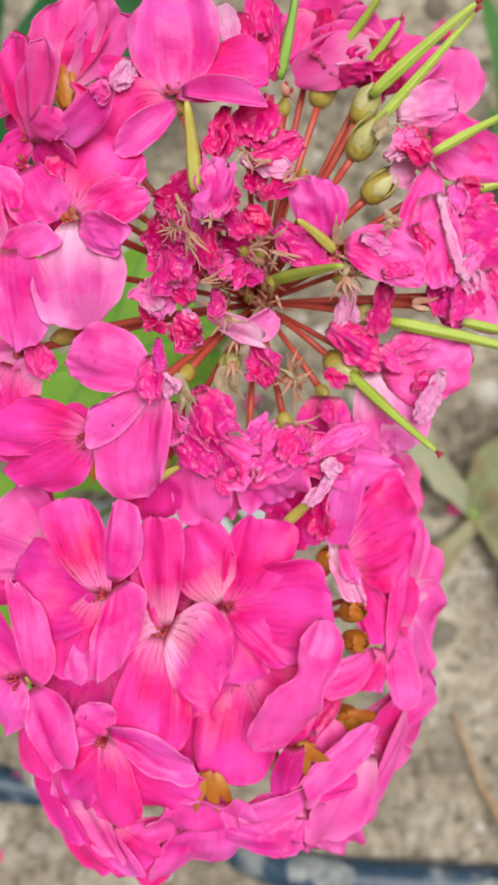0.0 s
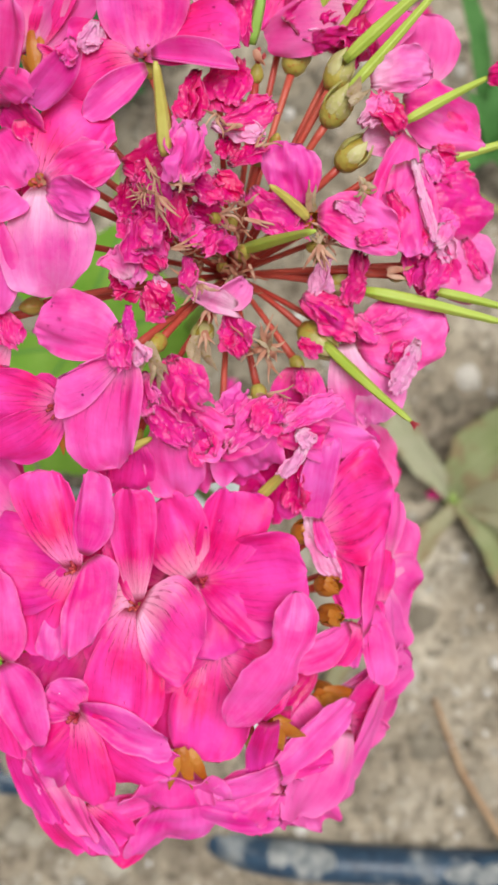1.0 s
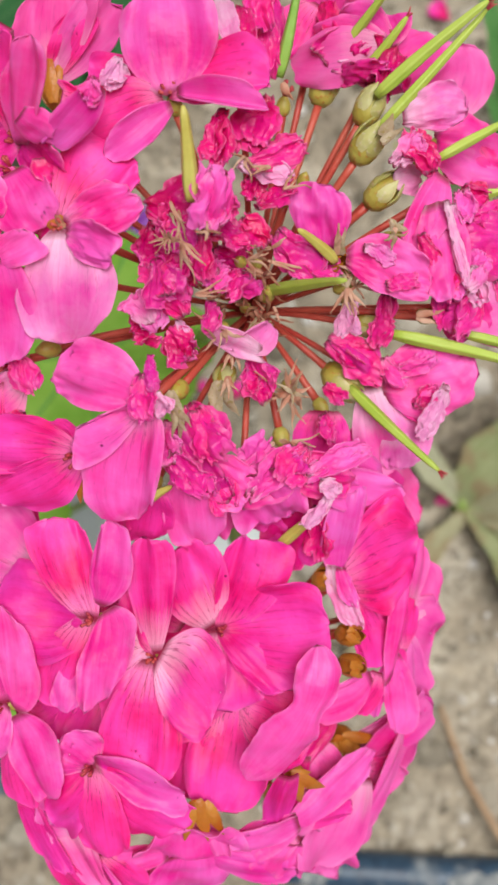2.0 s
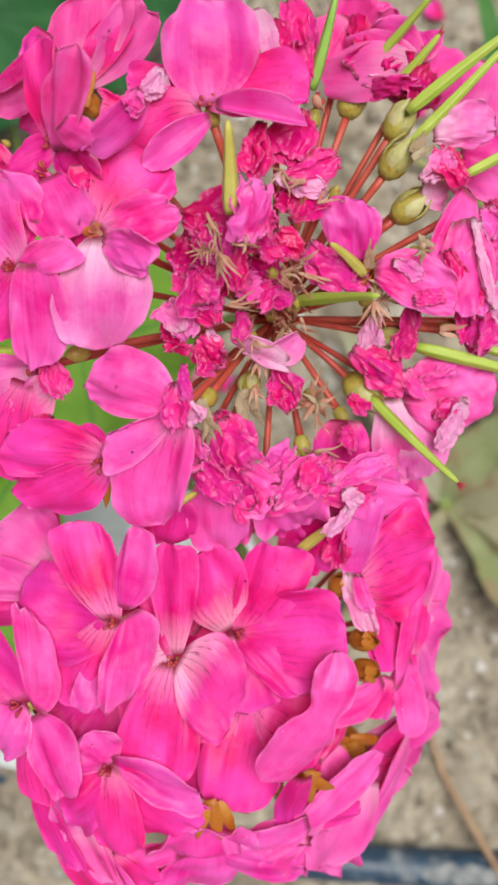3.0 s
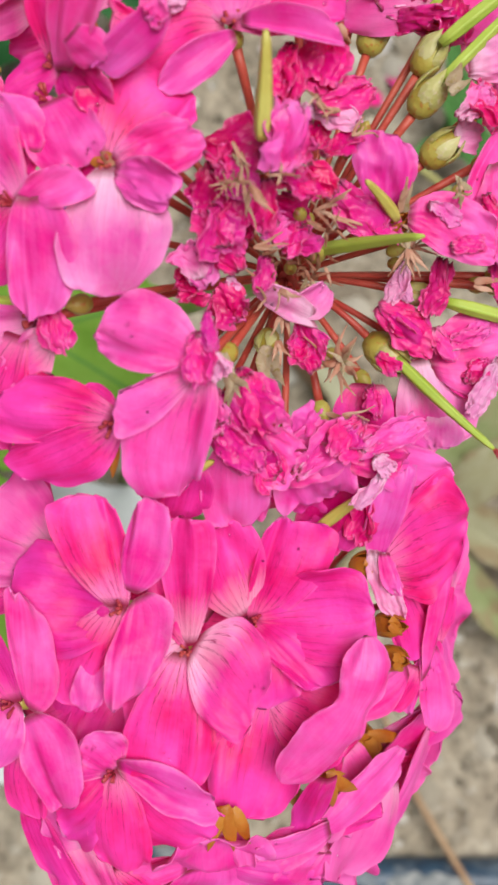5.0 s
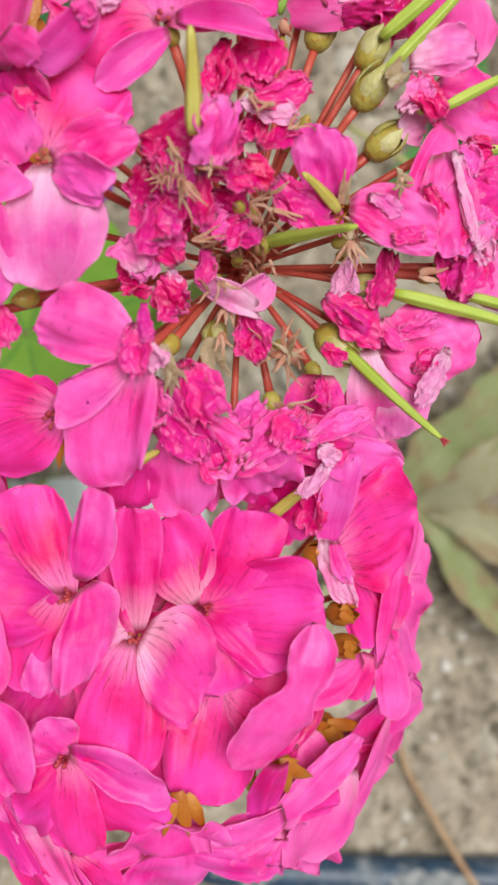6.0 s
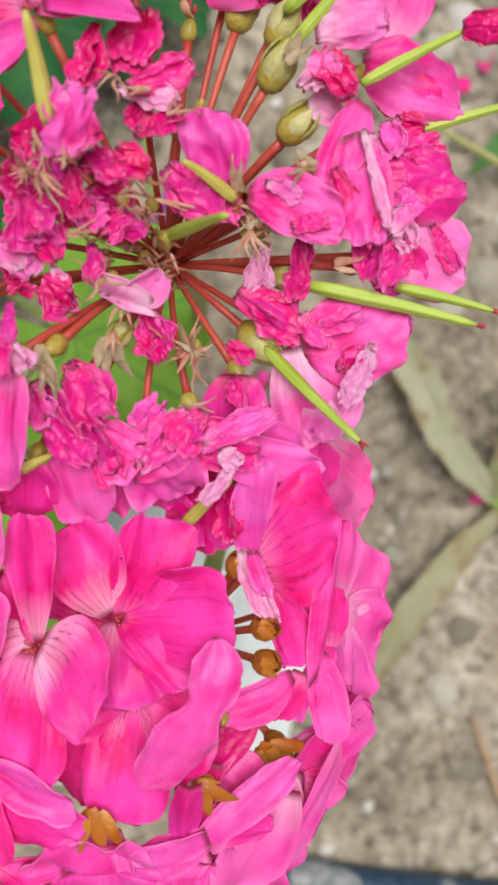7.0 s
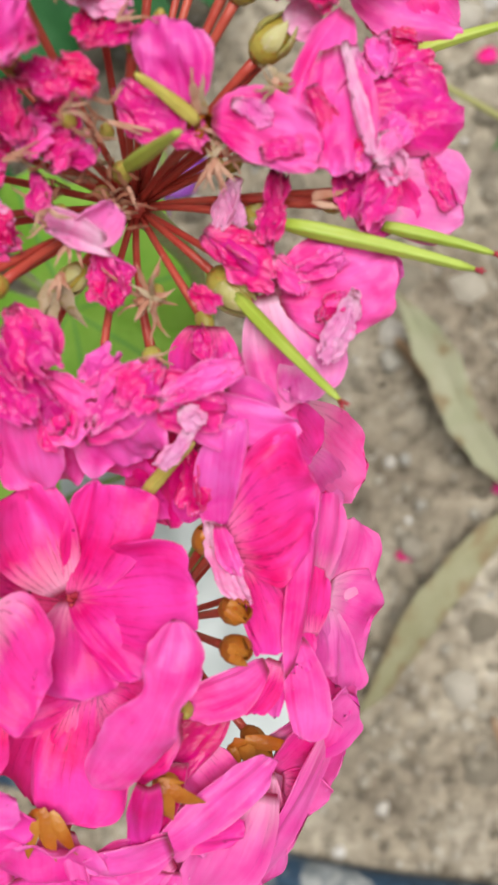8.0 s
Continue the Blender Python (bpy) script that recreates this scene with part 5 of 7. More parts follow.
broad_petal(fl, (6.8, 100.4, 385), (23.5, 101.3, 388), (17, 109.4, 387), (16.2, 98.1, 387), "fresh", bow=0.04)
broad_petal(fl, (8.1, 100.2, 386), (23.6, 96.6, 388), (16.1, 101.5, 390), (16.4, 97.1, 389), "rolled", bow=0.08, cup=-0.1, claw=0.3)
broad_petal(fl, (5.6, 99.8, 384.5), (-9, 94.2, 383), (0.3, 91.8, 382), (-2.5, 103, 387), "fresh", bow=0.05, ruffle=0.05)
broad_petal(fl, (7.2, 98.1, 386), (-4.1, 90.3, 385), (1.7, 90.3, 386), (-0.3, 95.7, 388), "rolled", bow=0.06, cup=-0.15, claw=0.3)
wad(fl, (-0.7, 105.2, 389), (-3.7, 101.6, 388), 2.8, "papery")
broad_petal(fl, (5.3, 103.6, 382), (-8.1, 104.2, 382), (-4.4, 99.7, 382), (-4.9, 108.6, 384), "fresh", bow=0.03, claw=0.3)
fl = floret(upper_head, (-20.4, 93.9, 381), 1, 1)
broad_petal(fl, (-19.7, 92.9, 384), (-14.8, 104.7, 401), (-20.5, 99.9, 392), (-12.3, 97.5, 398), "rolled", bow=0.05, cup=-0.2, ruffle=0.06, claw=0.3)
broad_petal(fl, (-3.7, 98.4, 396), (-14.4, 90.9, 389), (-5.9, 92.1, 391), (-10.7, 95.6, 394), "rolled", bow=0.06, cup=-0.15, ruffle=0.05, claw=0.4)
broad_petal(fl, (-17.1, 94.5, 394), (-12.5, 91.8, 390), (-12.2, 95, 393), (-16.8, 91.5, 389), "rolled", bow=0.06, cup=-0.15, claw=0.5)
broad_petal(fl, (-20.1, 93.7, 382.5), (-21.2, 109.6, 392), (-24.6, 101.8, 387), (-18.3, 102.7, 392), "fresh", bow=0.04)
broad_petal(fl, (-20.1, 93.7, 382.5), (-29, 89.7, 380), (-24, 89, 380), (-24.3, 96.2, 382), "fresh", bow=0.05)
broad_petal(fl, (-20.1, 93.7, 382.5), (-13.2, 86.4, 383), (-13.8, 92.8, 387), (-19.9, 88.6, 381), "crisp", bow=0.05, ruffle=0.07, claw=0.3)
broad_petal(fl, (-11.8, 101.4, 386), (-7.9, 100.5, 386), (-11.7, 102.9, 387), (-11.3, 97.4, 385), "fresh", bow=0.03, claw=0.5)
wad(fl, (-4, 98.6, 397), (-5.6, 96.2, 395), 2.7, "pale")
fl = floret(upper_head, (-33.1, 98.8, 370), 0.3, 0)
broad_petal(fl, (-20.9, 112.3, 384), (-34.2, 106.4, 376), (-26.6, 107.4, 379), (-27.5, 110.9, 380), "crisp", bow=0.06, claw=0.6, ruffle=0.06)
broad_petal(fl, (-32.2, 107.5, 376), (-37.4, 91.4, 370), (-34.1, 100, 374), (-38.6, 102.2, 372), "fresh", bow=0.06, claw=0.6, cup=-0.2)
broad_petal(fl, (-25.1, 107.1, 376), (-33.9, 104.5, 373), (-28.9, 102.9, 372), (-29.4, 108.4, 375), "under", bow=0.04, claw=0.3)
broad_petal(fl, (-23.6, 116, 380), (-26.9, 110.3, 378), (-22.5, 110.5, 380), (-27.9, 114.3, 378), "fresh", bow=0.04, claw=0.5)
broad_petal(fl, (-35, 98.1, 372), (-32, 92.8, 371), (-31.3, 96.1, 372), (-35.6, 94.8, 371), "crisp", bow=0.04, claw=0.4)
fl = floret(upper_head, (-19.8, 110.4, 362), 1.6, 1)
sepal(fl, (-18.4, 107, 365), (-18.8, 117.8, 366), 4, (0, 0, 1), "sepal")
sepal(fl, (-17.9, 109.3, 365), (-16.3, 116.4, 365), 3, (0, 0, 1), "sepal")
broad_petal(fl, (-18.9, 112.1, 364), (-16.3, 127.4, 372), (-25, 118, 369), (-8.4, 122.1, 372), "under", bow=0.06, claw=0.3)
broad_petal(fl, (-18.9, 112.1, 364), (-5.5, 123.7, 372), (-11.8, 124.6, 372), (-6.4, 116.3, 368), "under", bow=0.05, claw=0.3)
broad_petal(fl, (-18.9, 112.1, 364), (-11.4, 121.6, 371), (-16.8, 120, 370), (-9.4, 117.9, 370), "fresh", bow=0.05, claw=0.3)
broad_petal(fl, (-21.4, 107.9, 366), (-30.9, 104.2, 366), (-25.5, 102.3, 364), (-26.7, 112, 368), "fresh", bow=0.05, claw=0.4)
broad_petal(fl, (-22.6, 115.7, 370), (-33.1, 106.5, 368), (-27, 107.8, 367), (-29.6, 112.5, 370), "crisp", bow=0.05, claw=0.5, ruffle=0.07)
fl = floret(upper_head, (-22.1, 89.4, 380), 1, 1)
broad_petal(fl, (-21.9, 88.3, 383), (-16.3, 78, 384), (-13.3, 84.1, 386), (-24.7, 79.7, 383), "rolled", bow=0.08, cup=-0.08, claw=0.45)
broad_petal(fl, (-16.1, 90.4, 384), (-14.1, 86.1, 384), (-12.7, 88.5, 384), (-17.4, 87.7, 385), "crisp", bow=0.05, claw=0.5)
broad_petal(fl, (-20.9, 89.1, 381), (-23.8, 86.3, 381), (-20.8, 85.4, 381), (-23.9, 89.1, 381), "fresh", bow=0.04, claw=0.5)
fl = floret(upper_head, (-27.2, 72.3, 381), 1, 1)
broad_petal(fl, (-26.8, 72.5, 382), (-37.8, 85.4, 380), (-39.6, 76.4, 378), (-27.6, 85.4, 384), "pale", bow=0.05)
broad_petal(fl, (-25.5, 80.4, 383), (-30.3, 89.6, 383), (-33.9, 87.7, 381), (-22.8, 85.8, 384.5), "rolled", bow=0.06, cup=-0.08, claw=0.4)
broad_petal(fl, (-25.1, 72.5, 384), (-16.7, 76.3, 388), (-22.7, 76.2, 387), (-15.6, 71.6, 388), "rolled", bow=0.08, cup=-0.1, claw=0.4)
broad_petal(fl, (-24.5, 72.6, 385), (-24.3, 54.3, 379), (-16.9, 65.6, 385), (-28.2, 65.2, 383), "rolled", bow=0.06, cup=-0.1, ruffle=0.05, claw=0.45)
broad_petal(fl, (-26.8, 72.5, 382), (-34.8, 61.4, 377), (-27.8, 61.6, 378), (-35.9, 68.3, 379), "fresh", bow=0.05, ruffle=0.06)
broad_petal(fl, (-26.8, 72.5, 382), (-24.1, 85.9, 379), (-27.8, 81.6, 380), (-23.4, 80.7, 380), "fresh", bow=0.03, claw=0.4)
broad_petal(fl, (-26.8, 72.5, 382), (-37.8, 72.2, 377), (-35.2, 68.2, 377), (-36.1, 76, 378), "fresh", bow=0.03)
fl = floret(upper_head, (-12, 77.8, 383.5), 1, 1)
broad_petal(fl, (-11.7, 77.6, 385), (0.7, 88.6, 385), (-11.3, 93.9, 384), (-1.6, 82.2, 387), "fresh", bow=0.06, ruffle=0.05)
broad_petal(fl, (-11.3, 77.9, 386), (1.6, 81.5, 390), (-6.4, 83.3, 389), (-2, 75.4, 389), "pale", bow=0.06, ruffle=0.07, cup=-0.05)
broad_petal(fl, (-11.3, 76.6, 386), (-2.2, 71.6, 389), (-4.2, 77, 391), (-7.2, 70.9, 387), "pale", bow=0.06, ruffle=0.08)
broad_petal(fl, (-11.9, 77.2, 386), (-13.1, 58.5, 382), (-2.5, 67.4, 384), (-20, 66.6, 384), "blaze", bow=0.07, ruffle=0.03, claw=0.3)
broad_petal(fl, (-11.7, 77.6, 385), (-15.8, 89, 379), (-17, 82.8, 380), (-12.1, 89.5, 381), "fresh", bow=0.03)
broad_petal(fl, (-11.7, 77.6, 385), (-18, 76, 379), (-16.8, 72.9, 380), (-18.4, 80.8, 380), "fresh", bow=0.03)
sepal(fl, (-12.1, 77.6, 385), (-12.1, 84.3, 382), 3, (0, 0, 1), "sepal")
sepal(fl, (-12.3, 77.4, 385), (-16.2, 80.1, 382), 3, (0, 0, 1), "sepal")
sepal(fl, (-12.3, 77.4, 385), (-14.7, 76, 383), 2.5, (0, 0, 1), "sepal")
sepal(fl, (-11.7, 77.2, 386), (-13.7, 80.8, 384), 2.5, (0, 0, 1), "brown")
fl = floret(upper_head, (2.2, 47.5, 381.5), 1, 1)
broad_petal(fl, (1.4, 47.8, 384), (-13.6, 52.3, 385), (-9.8, 46.8, 383), (-4.9, 57.9, 387), "rolled", bow=0.05, cup=-0.08, claw=0.3)
broad_petal(fl, (1.9, 47.5, 383), (-10.9, 42.9, 381.5), (-7.7, 36.6, 380), (-1.8, 46.8, 384), "pale", bow=0.05, ruffle=0.04)
broad_petal(fl, (2.3, 46.4, 382.5), (-1.5, 26.5, 374), (4.7, 39.8, 380), (-10.6, 37.6, 378), "pale", bow=0.07, ruffle=0.06)
wad(fl, (2, 51.9, 386), (2.2, 43.9, 385), 4, "crisp")
wad(fl, (2.6, 54.9, 385), (3.6, 49, 387), 1.9, "crisp")
wad(fl, (4, 49.1, 386), (5.3, 45.2, 384), 2.8, "papery")
fl = floret(upper_head, (-12, 38.6, 374.5), 1, 1)
broad_petal(fl, (-12, 38.8, 376), (-30.8, 41.1, 374), (-26.2, 35.6, 372), (-20.7, 45.8, 377), "fresh", bow=0.07, cup=-0.1)
broad_petal(fl, (-12, 38.8, 376), (-29.2, 32.2, 369), (-16.3, 28.9, 370), (-25.4, 36.4, 372), "fresh", bow=0.06, cup=-0.1)
broad_petal(fl, (-12, 38.8, 376), (-19.5, 43.7, 371), (-17.2, 37.6, 372), (-13.1, 44.2, 373), "fresh", bow=0.03, claw=0.4)
sepal(fl, (-12, 36.6, 374), (-12.3, 29.6, 370), 3, (0, 0, 1), "sepal")
sepal(fl, (-12.7, 41.8, 376), (-13.6, 40.1, 375), 3, (0, 0, 1), "sepal")
fl = floret(upper_head, (-24.8, 55.9, 372), 1, 1)
broad_petal(fl, (-24.6, 55.3, 373), (-40.4, 54.7, 371), (-36.4, 49.9, 370), (-30.6, 57.8, 374), "under", bow=0.05, claw=0.3)
broad_petal(fl, (-26.6, 52.7, 373), (-31.5, 34, 366), (-27.1, 42.7, 369), (-39.4, 46.7, 368), "fresh", bow=0.06, cup=-0.1, claw=0.3)
broad_petal(fl, (-22.5, 53.2, 373), (-31, 47.7, 371), (-23.7, 45.5, 371), (-26.6, 53.7, 373), "under", bow=0.05, ruffle=0.06, claw=0.3)
broad_petal(fl, (-23.8, 57, 372), (-28.3, 42.7, 368), (-23.9, 46.8, 370), (-32.5, 48.8, 369), "fresh", bow=0.04)
wad(fl, (-22.9, 57.2, 377), (-19.7, 50.5, 376), 3.8, "crisp")
wad(fl, (-22.3, 46.6, 373), (-26.4, 43.1, 370), 3.6, "crisp")
fl = floret(upper_head, (0, 31.7, 366), 1.01, 1)
broad_petal(fl, (-5.1, 32.9, 371), (-6.4, 25, 366), (-3.4, 25.8, 366), (-9, 29.6, 368), "fresh", bow=0.04, claw=0.4)
broad_petal(fl, (0.7, 31.7, 370), (-2.1, 22.1, 362), (4.5, 26.4, 364), (-7.4, 27.3, 365), "fresh", bow=0.05, claw=0.4)
broad_petal(fl, (7.4, 35.5, 370), (8.1, 21.1, 361), (14.5, 27.6, 364), (2.4, 27.4, 364), "rolled", bow=0.06, claw=0.4)
broad_petal(fl, (3.2, 44, 374), (10.6, 30.8, 367), (13.6, 37.1, 370), (3.2, 36.9, 370), "crisp", bow=0.06, ruffle=0.1, claw=0.4)
broad_petal(fl, (10.5, 38.1, 369), (20.1, 31, 366), (17.8, 37.2, 368), (11.7, 29.8, 366), "rolled", bow=0.06, ruffle=0.1, claw=0.4)
broad_petal(fl, (16, 29.8, 364), (26.3, 38.4, 366), (17.8, 37.2, 367), (24.5, 29.9, 364), "rolled", bow=0.06, ruffle=0.1, claw=0.4)
wad(fl, (5.8, 40, 374), (10.6, 31.4, 371), 5.1, "crisp")
wad(fl, (8.7, 47.7, 372), (13.5, 40.2, 370), 4.9, "crisp")
wad(fl, (3.3, 42.9, 375), (5.4, 36.9, 374), 4.5, "pale")
wad(fl, (11.6, 34, 369), (15.9, 29.9, 367), 5, "crisp")
wad(fl, (18.5, 29.9, 366), (28.3, 38.5, 367), 4.4, "pale")
wad(fl, (17.9, 36.2, 366), (22, 41.5, 366), 4.4, "pale")
fl = floret(upper_head, (4.6, 75.3, 380), 0.7, 0)
wad(fl, (3.4, 82.2, 384), (10.1, 82.1, 385), 6.3, "dry")
wad(fl, (3.5, 78.7, 383), (2.6, 71.9, 381), 4.3, "dry")
wad(fl, (5.5, 78.3, 386), (8.8, 74.1, 384), 4, "crisp")
wad(fl, (3.8, 71.8, 382), (6.5, 65.9, 381), 5.9, "crisp")
wad(fl, (7.2, 75.4, 383), (7.5, 69.3, 382), 3.5, "dry")
fl = floret(upper_head, (1.4, 65.9, 374), 0.7, 0)
wad(fl, (0.9, 67.6, 379), (2.4, 62, 377), 5.4, "blaze")
wad(fl, (4.4, 68, 379), (7.9, 63.3, 378), 5.7, "crisp")
wad(fl, (-1.3, 60.3, 374), (2.8, 61.3, 375), 4.3, "dry")
wad(fl, (4.9, 60.8, 374), (8.5, 55.9, 372), 5.3, "dry")
wad(fl, (6.6, 62.6, 376), (9, 59.1, 374), 1.7, "papery")
fl = floret(upper_head, (14.6, 82.1, 388), 0.7, 0)
wad(fl, (15.1, 85.3, 393), (14.3, 76.3, 391), 6, "pale")
wad(fl, (16.9, 82.1, 391), (16.3, 77, 391), 3.3, "crisp")
wad(fl, (15.4, 97, 384), (15, 88.4, 386), 3.9, "dry")
fl = floret(upper_head, (21.3, 98, 378), 0.7, 0)
wad(fl, (23.1, 101.3, 379), (20.4, 92, 381), 6, "dry")
wad(fl, (18.2, 98.8, 379), (19.8, 94, 380), 4.2, "dry")
wad(fl, (20.8, 88.8, 381), (29.8, 92.9, 379), 4.1, "crisp")
wad(fl, (18.7, 89.8, 380), (27, 87.6, 379), 2.7, "papery")
wad(fl, (21.1, 88.5, 377), (20.5, 83.6, 377), 3.4, "dry")
fl = floret(upper_head, (17.4, 76.9, 380), 0.7, 0)
wad(fl, (13.5, 76.5, 384), (19.9, 76.4, 383), 3.9, "dry")
wad(fl, (19.2, 79.7, 382), (22.1, 74.4, 381), 4.3, "dry")
wad(fl, (21.2, 81.6, 381), (27.5, 86, 378), 2.9, "dry")
wad(fl, (11.5, 76.1, 384), (12.6, 69.4, 381), 3.4, "crisp")
wad(fl, (15.1, 75.4, 378), (18, 71.5, 376), 5.2, "dry")
wad(fl, (15.8, 67.2, 376), (20.6, 70.5, 375), 4.2, "crisp")
wad(fl, (11.3, 69.9, 379), (15.2, 71.6, 378), 4.2, "pale")
wad(fl, (13.2, 66.6, 374), (12.2, 61.3, 373), 2.8, "crisp")
wad(fl, (9.7, 73.4, 378), (8.9, 69.4, 377), 3.1, "dry")
fl = floret(upper_head, (18.2, 59, 366), 0.7, 0)
broad_petal(fl, (21.6, 56.6, 368), (11.1, 60.6, 371), (18.4, 56.5, 369), (17.6, 61.1, 372), "papery", bow=0.06, claw=0.6, ruffle=0.04)
broad_petal(fl, (17.3, 58.6, 369), (23.4, 62.5, 371), (18.6, 60.8, 372), (22.6, 57.3, 369), "blaze", bow=0.06, claw=0.5, ruffle=0.04)
wad(fl, (19.3, 56.2, 366), (22.4, 49.2, 364), 5.1, "crisp")
wad(fl, (18, 52.4, 365), (21.4, 52.3, 365), 3.4, "crisp")
fl = floret(upper_head, (7.4, 44.1, 372), 0.7, 0)
wad(fl, (8.8, 45.5, 374), (13.4, 37.3, 373), 5.3, "crisp")
fl = floret(upper_head, (32.1, 79.1, 370), 0.7, 0)
broad_petal(fl, (33.1, 76.3, 371), (32.3, 86.1, 377), (27, 83.4, 375), (38.2, 81.6, 374), "rolled", bow=0.07, ruffle=0.07, cup=-0.15, claw=0.4)
wad(fl, (25.6, 78.8, 374), (30.9, 71.6, 371), 5.3, "crisp")
wad(fl, (29.8, 75.3, 372), (35.2, 71.2, 370), 4.3, "crisp")
fl = floret(upper_head, (38.1, 73.7, 366), 0.7, 0)
broad_petal(fl, (37.4, 74.2, 370), (53.1, 69, 370), (45, 78.5, 371), (44.5, 67.7, 369), "rolled", bow=0.05, ruffle=0.08, claw=0.3)
wad(fl, (40.5, 75.7, 372), (46.5, 74.4, 371), 2.4, "blaze")
wad(fl, (44.5, 69.3, 371), (50.6, 70.3, 371), 2.6, "crisp")
fl = floret(upper_head, (51.9, 96.8, 366), 0.7, 0)
wad(fl, (50.7, 97.9, 370), (53.2, 91, 369), 5.2, "dry")
wad(fl, (46.8, 92, 370), (51.8, 96, 371), 4, "blaze")
broad_petal(fl, (48.4, 100.1, 369), (60, 101.5, 370), (55.2, 106.9, 371), (55.9, 99, 368), "blaze", bow=0.08, ruffle=0.09, claw=0.35, cup=-0.15)
fl = floret(upper_head, (55.6, 100.1, 357), 1.01, 1)
broad_petal(fl, (55.8, 104, 355), (60.2, 121.7, 353), (50.3, 112.2, 355), (67.4, 111, 352), "under", bow=0.05, claw=0.35)
broad_petal(fl, (42.5, 108.8, 362), (56.2, 120.9, 358), (45.2, 119, 360), (55.6, 112.5, 358), "rolled", bow=0.05, claw=0.4)
broad_petal(fl, (32.8, 116.1, 362), (42.5, 120.2, 360), (36, 120.4, 362), (44.7, 112.8, 359), "crisp", bow=0.05, claw=0.5, ruffle=0.1)
broad_petal(fl, (55.6, 100.1, 357), (73.2, 95, 350), (63.6, 105.7, 354), (61.4, 92.3, 353), "rolled", bow=0.05, ruffle=0.07, claw=0.35)
broad_petal(fl, (57.9, 102.7, 356), (62.6, 92.8, 352), (69.3, 97.3, 352), (58.1, 94.8, 353), "fresh", bow=0.03, claw=0.5)
wad(fl, (63.1, 94.2, 353), (63.7, 90.6, 352), 3.1, "dry")
fl = floret(upper_head, (54.2, 87.5, 362), 1.01, 1)
broad_petal(fl, (55.6, 91.3, 365), (48.5, 77.5, 367), (56.4, 80.6, 367), (50.6, 85.9, 367), "rolled", bow=0.05, claw=0.35)
broad_petal(fl, (54.9, 85.3, 367), (57.4, 67, 367), (60.5, 77.7, 366), (50.2, 74.4, 367), "rolled", bow=0.05, ruffle=0.07, claw=0.4)
wad(fl, (56, 85.2, 369), (59.9, 69.4, 368), 1.5, "papery")
wad(fl, (54.9, 72.8, 367), (57.8, 67.8, 366), 3.1, "dry")
wad(fl, (50.5, 70.7, 367), (54.9, 68.5, 366), 2.3, "dry")
wad(fl, (62, 90.3, 358), (66, 89.3, 356), 2.4, "dry")
wad(fl, (51.9, 79, 369), (53.6, 73.1, 368), 2.6, "dry")
wad(fl, (57.1, 84.5, 368), (58.6, 78.3, 367), 2.2, "blaze")
wad(fl, (60.1, 68.3, 366), (63.5, 72.7, 365), 2.3, "blaze")
fl = floret(upper_head, (58.7, 78.6, 359), 1.01, 1)
broad_petal(fl, (58.4, 78.8, 360), (72.1, 78.6, 356), (63, 85.6, 359), (64.1, 71.7, 358), "crisp", bow=0.05, ruffle=0.09, claw=0.35)
wad(fl, (67, 72.5, 356), (72.4, 65.5, 353.5), 2.4, "crisp")
wad(fl, (66, 89.3, 356), (62, 85.4, 358), 2.8, "crisp")
wad(fl, (61.3, 83.7, 360), (69.5, 85.8, 357), 3.4, "crisp")
wad(fl, (60.4, 72.1, 363), (63.8, 76.9, 361), 3.7, "pale")
wad(fl, (59.6, 88.8, 361), (61.2, 82.9, 361), 4, "pale")
fl = floret(upper_head, (58.2, 67, 357), 1.01, 1)
broad_petal(fl, (58.2, 69, 358), (73.5, 65.7, 352), (69.5, 74.2, 354), (66.2, 59.8, 353), "blaze", bow=0.05, claw=0.4)
wad(fl, (60.4, 69.5, 363), (59.8, 60.5, 360), 5.8, "crisp")
wad(fl, (61.3, 74.5, 364), (63.8, 67, 362), 3.7, "papery")
wad(fl, (55.2, 71.3, 362), (57.5, 63.2, 360), 4.2, "crisp")
broad_petal(fl, (56.6, 70.1, 358), (62.3, 61, 354), (66.6, 67.4, 355), (56.8, 63, 355), "fresh", bow=0.03, claw=0.5)
fl = floret(upper_head, (44.8, 52.4, 352), 1.01, 1)
broad_petal(fl, (44.8, 52.2, 354), (62.7, 57, 355), (50.7, 60.3, 357), (55.8, 45.1, 353), "rolled", bow=0.05, ruffle=0.08, claw=0.35)
broad_petal(fl, (47, 52.4, 352), (56.9, 46.9, 352), (55.8, 54.5, 353), (50.3, 45.8, 352), "fresh", bow=0.03, claw=0.4)
broad_petal(fl, (52.5, 56.7, 353), (62.6, 52.5, 351), (62.5, 58, 352), (55.9, 47, 351), "rolled", bow=0.04, ruffle=0.07, claw=0.5)
wad(fl, (57.1, 51.8, 357), (52.6, 41.3, 355), 3.2, "papery")
wad(fl, (48, 53.4, 357), (55.5, 57.2, 357), 3.2, "pale")
wad(fl, (45.2, 57.1, 358), (48.5, 51.9, 356), 2.8, "pale")
wad(fl, (51.3, 47.7, 355), (55.6, 50.9, 355), 3.3, "dry")
broad_petal(fl, (43.1, 52.2, 354), (47.6, 34.8, 350), (55.1, 44.3, 350), (39.2, 40.9, 350), "blaze", bow=0.05, claw=0.35)
broad_petal(fl, (47, 43, 352), (48.1, 35.1, 351), (52.1, 38.6, 351), (44.5, 37.8, 351), "blaze", bow=0.05, claw=0.5)
broad_petal(fl, (42.6, 47.1, 350), (40.4, 35.7, 348), (44.9, 41.1, 348), (38.1, 41.6, 348), "fresh", bow=0.04, claw=0.5)
fl = floret(upper_head, (33.7, 46.9, 352), 1.01, 1)
